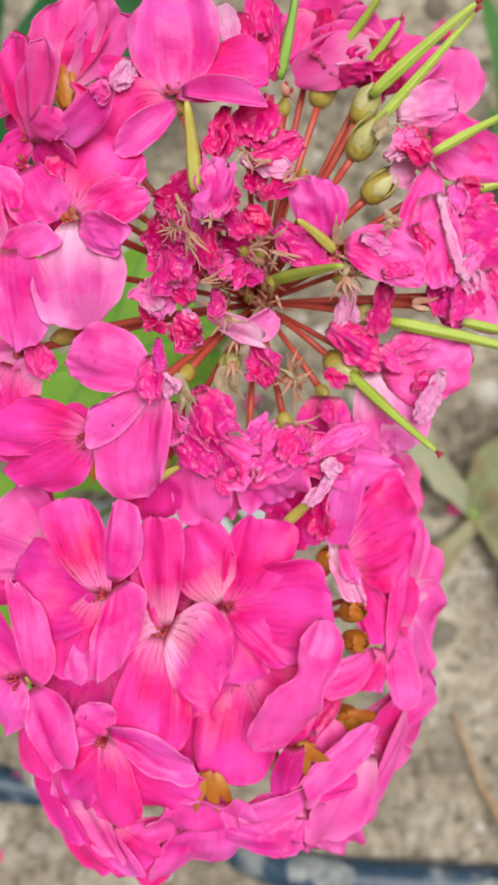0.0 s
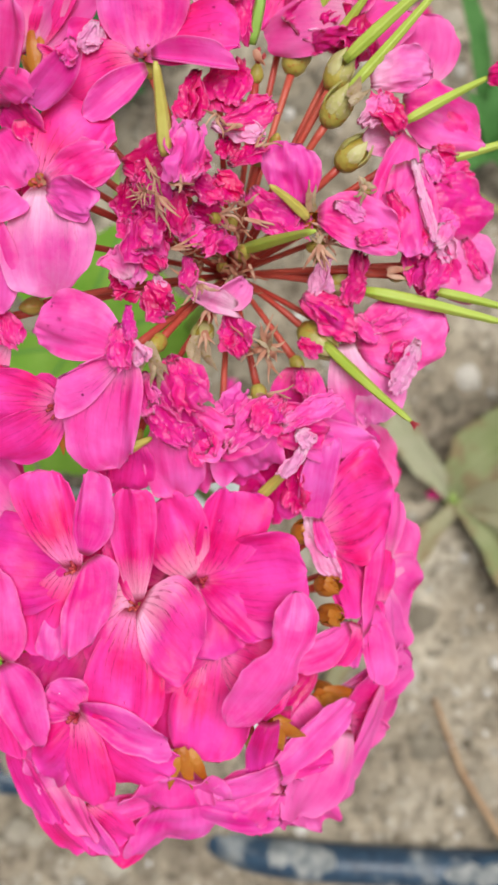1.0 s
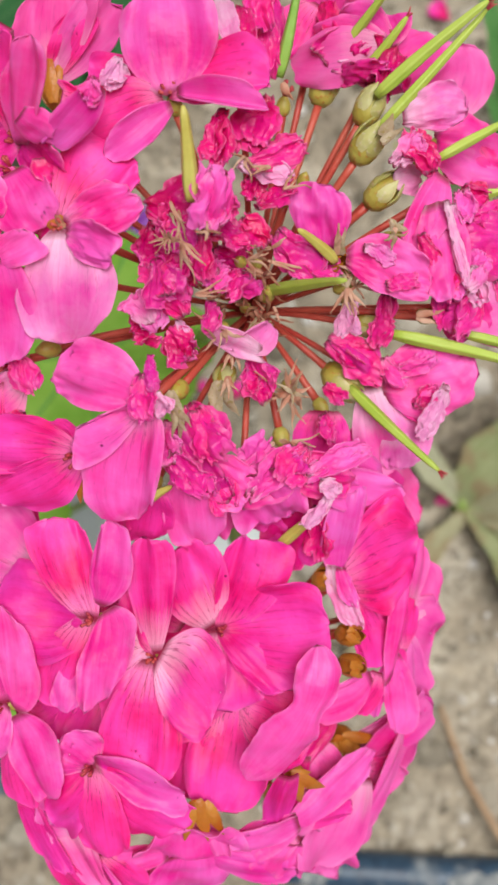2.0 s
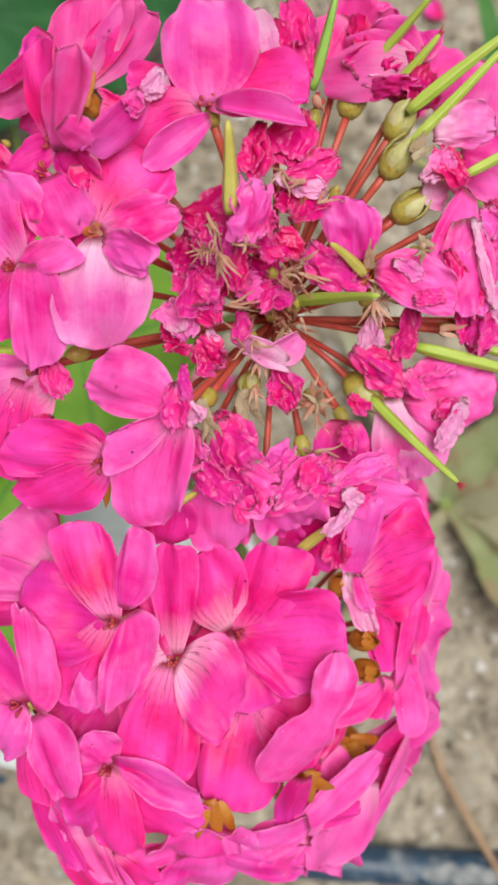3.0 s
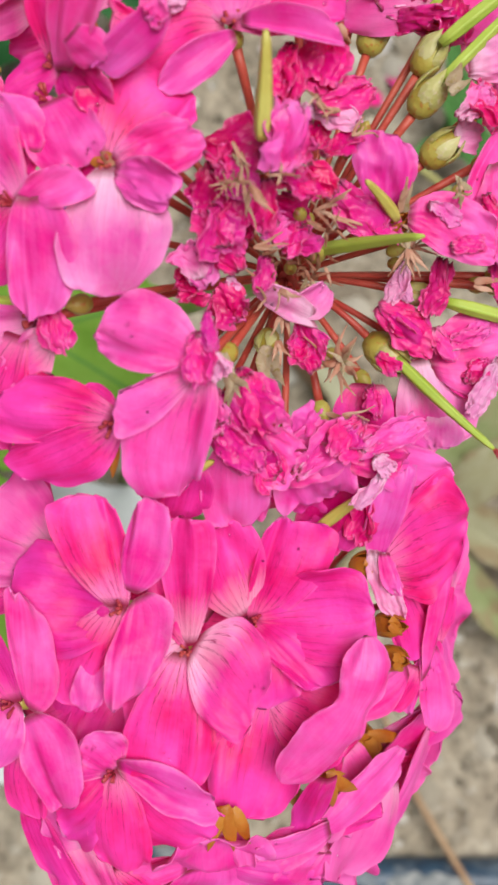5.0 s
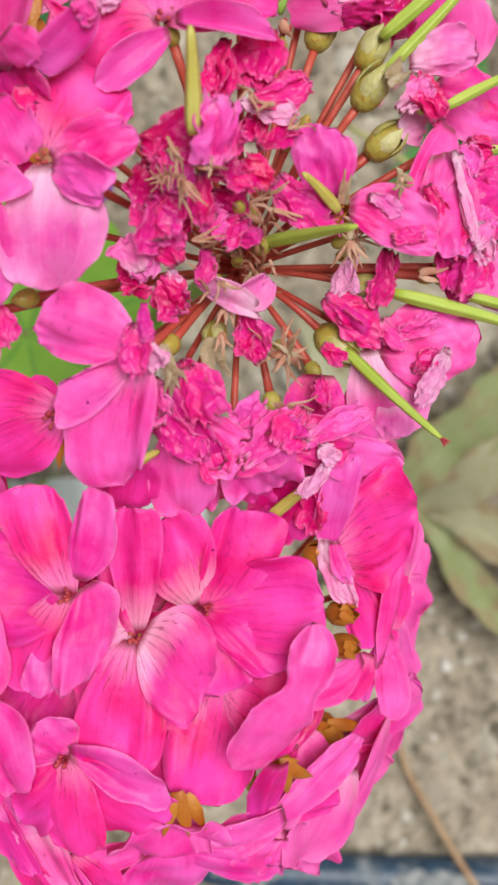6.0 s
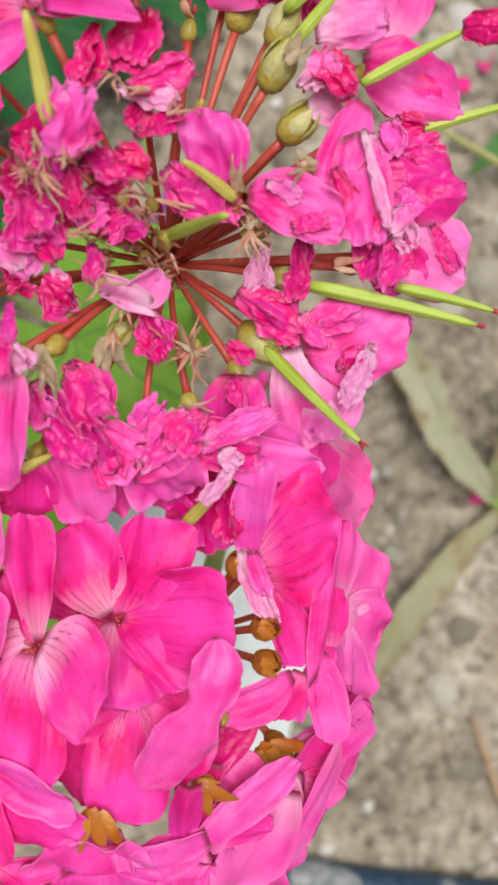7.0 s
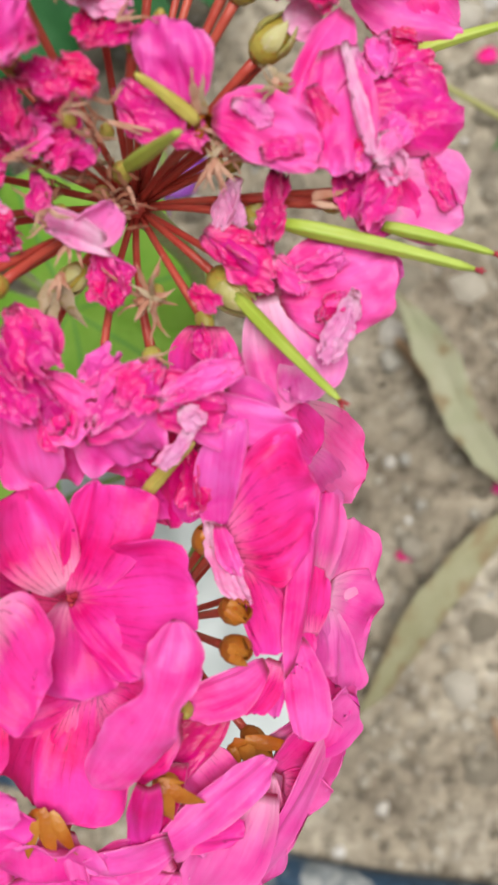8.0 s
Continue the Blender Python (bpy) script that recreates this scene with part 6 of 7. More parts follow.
broad_petal(fl, (33.8, 47.2, 354), (33.5, 37.5, 351), (38.6, 41.9, 352), (27, 42.4, 352), "fresh", bow=0.04, claw=0.5)
wad(fl, (32.7, 46.3, 358), (34.6, 41.2, 357), 3, "crisp")
fl = floret(upper_head, (39.3, 69.3, 357), 0.7, 0)
wad(fl, (45.9, 68.9, 361), (44.2, 59.3, 359), 3.4, "crisp")
wad(fl, (34.5, 60.8, 359), (43.6, 54.5, 357), 6.2, "crisp")
wad(fl, (38.8, 68.4, 361), (37.2, 61.8, 359), 2.7, "papery")
wad(fl, (38.3, 67.4, 361), (39.9, 61.8, 359), 1.5, "papery")
wad(fl, (37.2, 59.3, 358), (42.6, 57.3, 357), 4.3, "dry")
fl = floret(upper_head, (29.9, 35.3, 362), 0.7, 0)
wad(fl, (29.1, 34, 368), (40.7, 39.8, 366), 3.7, "pale")
wad(fl, (25.3, 33.9, 369), (29, 38.9, 368), 4.9, "crisp")
broad_petal(fl, (25, 35.1, 366), (38.4, 34.2, 364), (30.2, 39.2, 367), (33.1, 30, 362), "crisp", bow=0.06, ruffle=0.1, claw=0.4)
broad_petal(fl, (29.9, 34.2, 362), (48.5, 30.7, 356), (38.3, 36.2, 361), (36.7, 28.5, 358), "rolled", bow=0.05, ruffle=0.06, claw=0.4)
wad(fl, (34.3, 30.5, 366), (29.3, 24.6, 365), 1.9, "papery")
wad(fl, (32.2, 33.6, 366), (35.9, 31, 366), 2.7, "papery")
wad(fl, (33.1, 27.4, 358), (31.7, 18.4, 354), 4.7, "dry")
broad_petal(fl, (27.4, 30.1, 356), (28.1, 16.3, 350), (33.8, 23.1, 352), (21.6, 23.6, 352), "fresh", bow=0.05, ruffle=0.05, claw=0.5)
broad_petal(fl, (27.1, 32.4, 352), (42.6, 29.2, 350), (33.7, 34.7, 352), (34.8, 23.6, 350), "fresh", bow=0.05, claw=0.5)
fl = floret(upper_head, (26.8, 51, 358), 0.7, 0)
sepal(fl, (26.9, 50.4, 363), (30.8, 50.9, 363.2), 1.32173, (0, 0, 1), "straw")
sepal(fl, (26.9, 50.4, 363), (30.2, 46.5, 368.2), 1.87038, (0, 0, 1), "straw")
sepal(fl, (26.9, 50.4, 363), (24.3, 47, 364.6), 1.42518, (0, 0, 1), "straw")
sepal(fl, (26.9, 50.4, 363), (23, 49.8, 361.5), 1.97835, (0, 0, 1), "straw")
sepal(fl, (26.9, 50.4, 363), (25.4, 55.1, 367.1), 1.35442, (0, 0, 1), "straw")
sepal(fl, (26.9, 50.4, 363), (29.1, 54.5, 366.4), 1.91645, (0, 0, 1), "straw")
sepal(fl, (27.2, 50.2, 364), (29.5, 49.1, 365.8), 1.24302, (0, 0, 1), "papery")
sepal(fl, (27.2, 50.2, 364), (27.1, 47.5, 364.8), 0.893608, (0, 0, 1), "papery")
sepal(fl, (27.2, 50.2, 364), (23.9, 51.6, 365.4), 1.02015, (0, 0, 1), "papery")
sepal(fl, (27.2, 50.2, 364), (28.5, 52.7, 368.1), 1.34883, (0, 0, 1), "papery")
wad(fl, (33.8, 51.3, 364), (36.5, 48.1, 363), 2.5, "crisp")
fl = floret(upper_head, (37.5, 70.2, 364), 0.7, 0)
sepal(fl, (37.6, 69.1, 369), (40.9, 65.2, 370.1), 1.19018, (0, 0, 1), "straw")
sepal(fl, (37.6, 69.1, 369), (39.9, 64.6, 371.1), 0.938105, (0, 0, 1), "straw")
sepal(fl, (37.6, 69.1, 369), (39.1, 63.9, 368.5), 1.2575, (0, 0, 1), "straw")
sepal(fl, (37.6, 69.1, 369), (37.3, 63.8, 372), 1.03712, (0, 0, 1), "straw")
sepal(fl, (37.6, 69.1, 369), (36.3, 64.7, 370.2), 1.0896, (0, 0, 1), "straw")
sepal(fl, (37.6, 69.1, 369), (34.6, 64.3, 368.7), 1.27304, (0, 0, 1), "straw")
sepal(fl, (37.6, 69.3, 369), (35.7, 71, 367.5), 0.732991, (0, 0, 1), "papery")
sepal(fl, (37.6, 69.3, 369), (37, 72.5, 368.3), 0.77898, (0, 0, 1), "papery")
sepal(fl, (37.6, 69.3, 369), (38.5, 72.4, 367.4), 0.943781, (0, 0, 1), "papery")
fl = floret(upper_head, (7.1, 76.8, 384), 0.7, 0)
sepal(fl, (7.3, 74.4, 390), (10.1, 73.1, 392.9), 0.471974, (0, 0, 1), "straw")
sepal(fl, (7.3, 74.4, 390), (9.4, 72.1, 394.7), 0.435048, (0, 0, 1), "straw")
sepal(fl, (7.3, 74.4, 390), (7.6, 71.4, 392), 0.443586, (0, 0, 1), "straw")
sepal(fl, (7.3, 74.4, 390), (6.2, 72.9, 390.6), 0.307288, (0, 0, 1), "straw")
sepal(fl, (7.3, 74.4, 390), (4.7, 74.4, 389.7), 0.281879, (0, 0, 1), "straw")
sepal(fl, (7.3, 74.4, 390), (6.3, 74.5, 393.3), 0.352545, (0, 0, 1), "straw")
sepal(fl, (7.3, 74.4, 390), (7.8, 74.7, 394.9), 0.364791, (0, 0, 1), "straw")
sepal(fl, (7.3, 74.4, 390), (7.9, 76.4, 387.4), 0.313734, (0, 0, 1), "straw")
sepal(fl, (9.1, 73.5, 390), (12.3, 72.4, 387.3), 0.8508, (0, 0, 1), "straw")
sepal(fl, (9.1, 73.5, 390), (13.1, 69.9, 388), 0.868159, (0, 0, 1), "straw")
sepal(fl, (9.1, 73.5, 390), (10.9, 68, 394.9), 0.844993, (0, 0, 1), "straw")
sepal(fl, (9.1, 73.5, 390), (8.8, 69.7, 387.3), 0.819549, (0, 0, 1), "straw")
fl = floret(upper_head, (18.2, 73.1, 378), 0.7, 0)
sepal(fl, (19.7, 71.6, 384), (24.5, 73.2, 388.4), 0.759432, (0, 0, 1), "straw")
sepal(fl, (19.7, 71.6, 384), (23.6, 72.4, 382.7), 0.643226, (0, 0, 1), "straw")
sepal(fl, (19.7, 71.6, 384), (24.6, 70, 381.8), 0.580509, (0, 0, 1), "straw")
sepal(fl, (19.7, 71.6, 384), (22.3, 66, 389.9), 0.721185, (0, 0, 1), "straw")
sepal(fl, (22.4, 69.8, 378), (25.7, 67.5, 382), 0.857891, (0, 0, 1), "brown")
sepal(fl, (22.4, 69.8, 378), (22.3, 67.6, 376.4), 0.909522, (0, 0, 1), "brown")
sepal(fl, (22.4, 69.8, 378), (18.9, 71.4, 377.6), 0.822764, (0, 0, 1), "brown")
sepal(fl, (22.4, 69.8, 378), (23.6, 71.9, 382.2), 0.77121, (0, 0, 1), "brown")
fl = floret(upper_head, (14.1, 61.8, 370), 0.7, 0)
sepal(fl, (15.2, 60.7, 376), (18.5, 59, 375.1), 1.1614, (0, 0, 1), "straw")
sepal(fl, (15.2, 60.7, 376), (15.9, 57.1, 380.8), 1.18089, (0, 0, 1), "straw")
sepal(fl, (15.2, 60.7, 376), (14.2, 57.6, 380.2), 0.763816, (0, 0, 1), "straw")
sepal(fl, (10.4, 66.3, 381), (15.1, 69.1, 379.5), 0.626906, (0, 0, 1), "straw")
sepal(fl, (10.4, 66.3, 381), (15.7, 67, 382.8), 0.930992, (0, 0, 1), "straw")
sepal(fl, (10.4, 66.3, 381), (14.5, 65.6, 383.6), 0.565244, (0, 0, 1), "straw")
sepal(fl, (15.1, 52.9, 370), (16.9, 49.9, 372.1), 1.41893, (0, 0, 1), "straw")
sepal(fl, (15.1, 52.9, 370), (15.7, 48.7, 372.4), 1.04109, (0, 0, 1), "straw")
sepal(fl, (15.1, 52.9, 370), (14.4, 49.2, 372.5), 1.41282, (0, 0, 1), "straw")
fl = floret(upper_head, (46.6, 79.7, 366), 0.7, 0)
sepal(fl, (46.3, 78.3, 371), (49.1, 79, 368.2), 0.717092, (0, 0, 1), "papery")
sepal(fl, (46.3, 78.3, 371), (45.7, 74.7, 374.9), 1.00406, (0, 0, 1), "papery")
sepal(fl, (46.3, 78.3, 371), (43.8, 76.7, 374.1), 0.961493, (0, 0, 1), "papery")
sepal(fl, (46.3, 78.3, 371), (44.7, 80.1, 374.6), 0.742571, (0, 0, 1), "papery")
fl = floret(upper_head, (30.1, 89.8, 372), 0.7, 0)
sepal(fl, (24, 88.3, 382), (21.3, 86.1, 384), 0.941143, (0, 0, 1), "straw")
sepal(fl, (24, 88.3, 382), (20.8, 86.6, 384.8), 0.822316, (0, 0, 1), "straw")
sepal(fl, (24, 88.3, 382), (20.5, 87.8, 384.4), 1.05186, (0, 0, 1), "straw")
sepal(fl, (13.8, 74.8, 392), (16.5, 74, 395.2), 0.440075, (0, 0, 1), "straw")
sepal(fl, (13.8, 74.8, 392), (13.2, 73.4, 391.4), 0.670933, (0, 0, 1), "straw")
sepal(fl, (13.8, 74.8, 392), (11.3, 75.2, 390.3), 0.682286, (0, 0, 1), "straw")
sepal(fl, (13.8, 74.8, 392), (13.5, 76.2, 393), 0.521575, (0, 0, 1), "straw")
fl = floret(upper_head, (21.1, 37.7, 364), 0.7, 0)
sepal(fl, (26.8, 40.8, 366), (32.3, 41.6, 367.6), 0.562225, (0, 0, 1), "straw")
sepal(fl, (26.8, 40.8, 366), (31.5, 39.9, 366.5), 0.846235, (0, 0, 1), "straw")
sepal(fl, (26.8, 40.8, 366), (29.8, 38.7, 365.4), 0.899028, (0, 0, 1), "straw")
sepal(fl, (6.3, 46.5, 380), (10.5, 43.1, 382.9), 1.82403, (0, 0, 1), "papery")
sepal(fl, (6.3, 46.5, 380), (8, 42.2, 379.7), 2.08151, (0, 0, 1), "papery")
sepal(fl, (6.3, 46.5, 380), (6.3, 41.3, 379.7), 2.04077, (0, 0, 1), "papery")
fl = floret(upper_head, (17, 30.7, 358), 1.01, 1)
broad_petal(fl, (9.8, 32.4, 366), (8.8, 21.4, 356), (15.4, 25.8, 358), (3.4, 27, 360), "rolled", bow=0.06, claw=0.4)
broad_petal(fl, (17.2, 30.9, 363), (19.7, 23, 353), (25.8, 27.3, 355), (11.7, 25, 356), "fresh", bow=0.05, claw=0.4)
broad_petal(fl, (21, 35.2, 368), (24.8, 25.9, 358), (29.3, 32.1, 364), (15.3, 27.9, 361), "rolled", bow=0.06, claw=0.4, ruffle=0.08)
broad_petal(fl, (27.9, 31.1, 360), (26.5, 15.1, 348), (31.3, 21.6, 351), (20.1, 21.9, 351), "dry", bow=0.05, claw=0.5, ruffle=0.06)
broad_petal(fl, (31.4, 34.2, 358), (31.9, 24.7, 352), (36.7, 28.3, 353), (25.9, 28.2, 354), "fresh", bow=0.04, claw=0.5)
broad_petal(fl, (30.7, 35.3, 366), (40.2, 30.8, 358), (34.4, 37.1, 364), (34.5, 28.1, 360), "rolled", bow=0.05, claw=0.4, ruffle=0.06)
broad_petal(fl, (37.9, 36.6, 360), (45.5, 32.9, 352), (41.7, 38.6, 357), (40.4, 30.1, 354), "rolled", bow=0.05, claw=0.4, ruffle=0.05)
fl = floret(upper_head, (18.6, 113.2, 373.6), 1.01, 1)
petal(fl, (14.8, 121.6, 376.4), (18.1, 109, 385), 4.2, (-0.21, 0.51, 0.83), 0.066, -0.06, 0.095, "papery")
petal(fl, (18.5, 120.6, 373.4), (20, 109.3, 379.9), 5.0, (-0.07, 0.48, 0.87), 0.1, -0.2, 0.12, "dry")
petal(fl, (20.8, 125.7, 371.1), (23.1, 117, 374.6), 5.8, (-0.19, 0.32, 0.93), 0.1, -0.2, 0.12, "crisp")
petal(fl, (22.8, 120.3, 367.8), (23.8, 109.6, 369.6), 5.9, (-0.02, 0.17, 0.99), 0.1, -0.2, 0.12, "crisp")
fl = floret(upper_head, (10.4, 43.9, 366.9), 1, 1)
beak(fl, (11.4, 44, 366.5), (13.1, 49, 365.6), 0.6, 0, "grass", 0)
fl = floret(upper_head, (25.1, 40, 354.2), 1.3, 1)
sepal(fl, (24.5, 41.2, 361.7), (32.1, 37.9, 367), 1.5, (-0.52, 0.15, 0.84), "straw")
sepal(fl, (23.9, 40.1, 362.2), (22.1, 35.2, 363.5), 1.5, (0.03, 0.26, 0.97), "papery")
sepal(fl, (25, 41.2, 361.6), (27.1, 39.4, 362.6), 1.7, (-0.3, 0.16, 0.94), "papery")
sepal(fl, (23.4, 40.9, 361), (21.8, 38.4, 362), 1.5, (0.15, 0.31, 0.94), "straw")
beak(fl, (24, 20.5, 354.3), (33.7, 28.5, 362.7), 1.1, 0, "yellow", 0)
fl = floret(upper_head, (49.8, 81.3, 364.8), 1.01, 1)
sepal(fl, (46.6, 80.3, 370), (45.5, 81.6, 371.1), 1.6, (0.18, -0.55, 0.82), "papery")
sepal(fl, (46.6, 80.3, 370), (49.1, 79.9, 368.9), 1.9, (0.32, -0.36, 0.88), "papery")
sepal(fl, (46.6, 80.1, 369.9), (46.1, 77.8, 369.2), 1.4, (-0.02, -0.28, 0.96), "straw")
fl = floret(upper_head, (58.2, 64.7, 358), 1.01, 1)
sepal(fl, (51, 64.8, 362.6), (56.2, 65.7, 363.2), 1.7, (-0.09, -0.2, 0.97), "straw")
sepal(fl, (51, 64.4, 362.3), (55.3, 63, 361), 1.5, (0.19, -0.28, 0.94), "straw")
fl = floret(upper_head, (46.7, 116.4, 363.2), 1, 1)
petal(fl, (46.7, 115.9, 364.2), (40.3, 114.8, 359.7), 8.5, (-0.42, -0.54, 0.73), 0.1, -0.2, 0.18, "dry")
petal(fl, (46.7, 115.9, 364.2), (31.5, 120.2, 357.9), 11.3, (-0.44, -0.35, 0.83), 0.055, -0.045, 0.06, "pale")
petal(fl, (46.7, 115.9, 364.2), (27.2, 115.5, 358.7), 11.3, (-0.23, -0.44, 0.87), 0.055, -0.06, 0.045, "under")
petal(fl, (46.7, 115.9, 364.2), (46.7, 106.7, 365.4), 7.4, (-0.03, 0.14, 0.99), 0.1, -0.2, 0.18, "dry")
petal(fl, (46.7, 115.9, 364.2), (36, 123.2, 360.8), 12.4, (-0.42, -0.21, 0.88), 0.055, -0.045, 0.06, "pale")
petal(fl, (46.7, 115.9, 364.2), (44.6, 122.8, 363.5), 11.1, (-0.19, 0.04, 0.98), 0.055, -0.045, 0.06, "pale")
beak(fl, (40.3, 110.8, 361.3), (49.7, 120.4, 368.1), 1.0, 0, "green", 1)
fl = floret(upper_head, (5.3, 77, 378.4), 0.7, 0)
sepal(fl, (5.7, 75, 385.3), (3.8, 75.6, 387.4), 0.2, (0.59, -0.48, 0.65), "straw")
sepal(fl, (5.7, 75, 385.3), (4.2, 73.6, 387), 0.2, (0.64, 0.24, 0.73), "straw")
sepal(fl, (5.7, 75, 385.3), (6.9, 73, 386.4), 0.2, (-0.33, 0.3, 0.9), "straw")
sepal(fl, (5.7, 75, 385.3), (7.4, 75.3, 387.1), 0.2, (-0.6, -0.44, 0.66), "straw")
sepal(fl, (5.7, 75, 385.3), (5.4, 76.3, 387.5), 0.2, (0.13, -0.84, 0.53), "straw")
sepal(fl, (5.7, 75, 385.3), (4.6, 72.5, 386.6), 0.2, (0.31, 0.35, 0.89), "straw")
sepal(fl, (5.7, 75, 385.3), (7.4, 73.9, 386.7), 0.2, (-0.6, 0.1, 0.79), "straw")
sepal(fl, (5.7, 75, 385.3), (6.1, 72.4, 386.2), 0.2, (-0.08, 0.33, 0.94), "straw")
sepal(fl, (5.7, 75, 385.3), (3.6, 74.5, 387.2), 0.2, (0.68, -0.15, 0.71), "straw")
sepal(fl, (5.7, 75, 385.3), (6.6, 76, 387.4), 0.2, (-0.34, -0.78, 0.52), "straw")
sepal(fl, (8.3, 76.3, 385.9), (10.6, 67.8, 383.1), 0.8, (0.03, -0.31, 0.95), "straw")
sepal(fl, (6.7, 81.8, 385.7), (9.3, 77.3, 386.9), 0.7, (-0.22, 0.13, 0.97), "straw")
sepal(fl, (6.7, 81.8, 385.7), (7.9, 78.1, 387.3), 0.7, (-0.2, 0.33, 0.92), "straw")
sepal(fl, (8.2, 80.2, 385.5), (9.7, 74.9, 385.8), 0.7, (-0.08, 0.03, 1), "straw")
sepal(fl, (8.2, 80.2, 385.5), (7.7, 72.9, 386), 0.7, (0.03, 0.06, 1), "straw")
sepal(fl, (6.8, 79.5, 386.4), (8.2, 77, 388.1), 0.8, (-0.39, 0.35, 0.85), "papery")
fl = floret(upper_head, (17.2, 78.1, 376.7), 0.7, 0)
sepal(fl, (13, 78.4, 385.6), (12.4, 79.6, 389.7), 0.4, (0.18, -0.93, 0.31), "straw")
sepal(fl, (13, 78.4, 385.6), (11.5, 78.9, 388.1), 0.4, (0.6, -0.63, 0.49), "straw")
sepal(fl, (13, 78.4, 385.6), (14.3, 78.6, 390.2), 0.4, (-0.65, -0.73, 0.22), "straw")
fl = floret(upper_head, (19.8, 61.5, 362.5), 0.7, 1)
sepal(fl, (16.4, 58.1, 368.3), (14.1, 53.7, 369.7), 1.1, (0.15, 0.23, 0.96), "straw")
sepal(fl, (16.4, 58.1, 368.3), (15.4, 54.6, 369.1), 1.1, (0.06, 0.2, 0.98), "straw")
sepal(fl, (16.4, 58.1, 368.3), (17.6, 54.1, 366.7), 1.1, (0.03, -0.36, 0.93), "straw")
sepal(fl, (13.2, 59.8, 370.5), (11.5, 61.3, 374.4), 0.6, (0.49, -0.72, 0.49), "straw")
sepal(fl, (13.2, 59.8, 370.5), (10.9, 57.4, 373.4), 0.6, (0.52, 0.4, 0.76), "straw")
fl = floret(upper_head, (26.4, 50.7, 355.2), 0.7, 0)
sepal(fl, (26, 50.3, 360.2), (27.6, 57.1, 362.2), 0.9, (-0.13, -0.25, 0.96), "straw")
sepal(fl, (26, 50.3, 360.2), (19.7, 54.2, 365.9), 0.9, (0.44, -0.44, 0.78), "straw")
sepal(fl, (26, 50.3, 360.2), (21.6, 48.3, 363.1), 0.9, (0.49, 0.17, 0.86), "straw")
sepal(fl, (26, 50.3, 360.2), (27.8, 43, 362.8), 0.9, (-0.18, 0.29, 0.94), "straw")
sepal(fl, (26, 50.3, 360.2), (30.2, 44.5, 362.3), 0.9, (-0.26, 0.16, 0.95), "straw")
sepal(fl, (26, 50.3, 360.2), (24.3, 46.5, 362.2), 0.9, (0.13, 0.43, 0.89), "straw")
sepal(fl, (26, 50.3, 360.2), (30.8, 49.4, 361.3), 0.9, (-0.24, -0.05, 0.97), "straw")
fl = floret(upper_head, (34.7, 76.1, 367), 0.7, 0)
sepal(fl, (35.9, 74.8, 371.7), (35.4, 79.8, 376.5), 2.3, (0.08, -0.68, 0.73), "straw")
sepal(fl, (36.6, 74.8, 371.6), (37, 78.8, 375.6), 1.6, (-0.01, -0.71, 0.7), "papery")
fl = floret(upper_head, (26.8, 85.4, 374.5), 0.7, 1)
sepal(fl, (26.2, 84.7, 380.6), (27.7, 88.1, 380.3), 0.5, (0.05, 0.06, 1), "straw")
sepal(fl, (26.2, 84.7, 380.6), (28.8, 86.5, 379.6), 0.5, (0.36, 0.02, 0.93), "straw")
sepal(fl, (26.2, 84.7, 380.6), (31.4, 86.5, 378), 0.5, (0.47, -0.12, 0.87), "straw")
fl = floret(upper_head, (23.8, 95.4, 375.1), 0.7, 0)
sepal(fl, (19.9, 88.8, 386.1), (16.9, 88, 390.1), 0.7, (0.79, -0.29, 0.54), "straw")
sepal(fl, (19.9, 88.8, 386.1), (18, 86.2, 390.7), 0.7, (0.74, 0.41, 0.54), "straw")
sepal(fl, (19.9, 88.8, 386.1), (21.8, 86.1, 387.4), 0.7, (-0.41, 0.15, 0.9), "straw")
sepal(fl, (19.9, 88.8, 386.1), (20.7, 83.5, 389.9), 0.7, (-0.24, 0.54, 0.81), "straw")
fl = floret(upper_head, (20.8, 74.9, 368.2), 0.7, 0)
sepal(fl, (23, 73.5, 374.1), (33.6, 71.5, 370.8), 0.6, (0.24, -0.28, 0.93), "straw")
sepal(fl, (23, 73.5, 374.1), (28.1, 71.7, 373.5), 0.6, (0.02, -0.24, 0.97), "straw")
sepal(fl, (23, 73.5, 374.1), (18.6, 74.3, 380.6), 0.6, (0.69, -0.5, 0.52), "straw")
sepal(fl, (23, 73.5, 374.1), (20, 75, 381.6), 0.6, (0.53, -0.77, 0.36), "straw")
sepal(fl, (18.9, 72.7, 375), (24.3, 70.4, 373.5), 0.7, (0.15, -0.29, 0.94), "straw")
sepal(fl, (18.9, 72.7, 375), (22, 71.5, 374.1), 0.7, (0.16, -0.29, 0.94), "straw")
sepal(fl, (18.9, 72.7, 375), (17.1, 73.2, 379.8), 0.7, (0.62, -0.72, 0.31), "straw")
sepal(fl, (23.8, 75.4, 375.7), (20.5, 75.6, 381.2), 0.9, (0.74, -0.48, 0.47), "straw")
sepal(fl, (23.8, 75.4, 375.7), (26.6, 77.1, 377.7), 0.9, (-0.37, -0.4, 0.84), "straw")
fl = floret(upper_head, (37.8, 75.6, 364.7), 0.7, 1)
sepal(fl, (38.4, 72.3, 367.2), (36.6, 73.4, 371.9), 0.9, (0.54, -0.75, 0.38), "straw")
sepal(fl, (38.4, 72.3, 367.2), (40.5, 73.2, 369.7), 0.9, (-0.53, -0.56, 0.63), "straw")
sepal(fl, (38.4, 72.3, 367.2), (36.9, 70.8, 369), 0.9, (0.64, 0.24, 0.73), "straw")
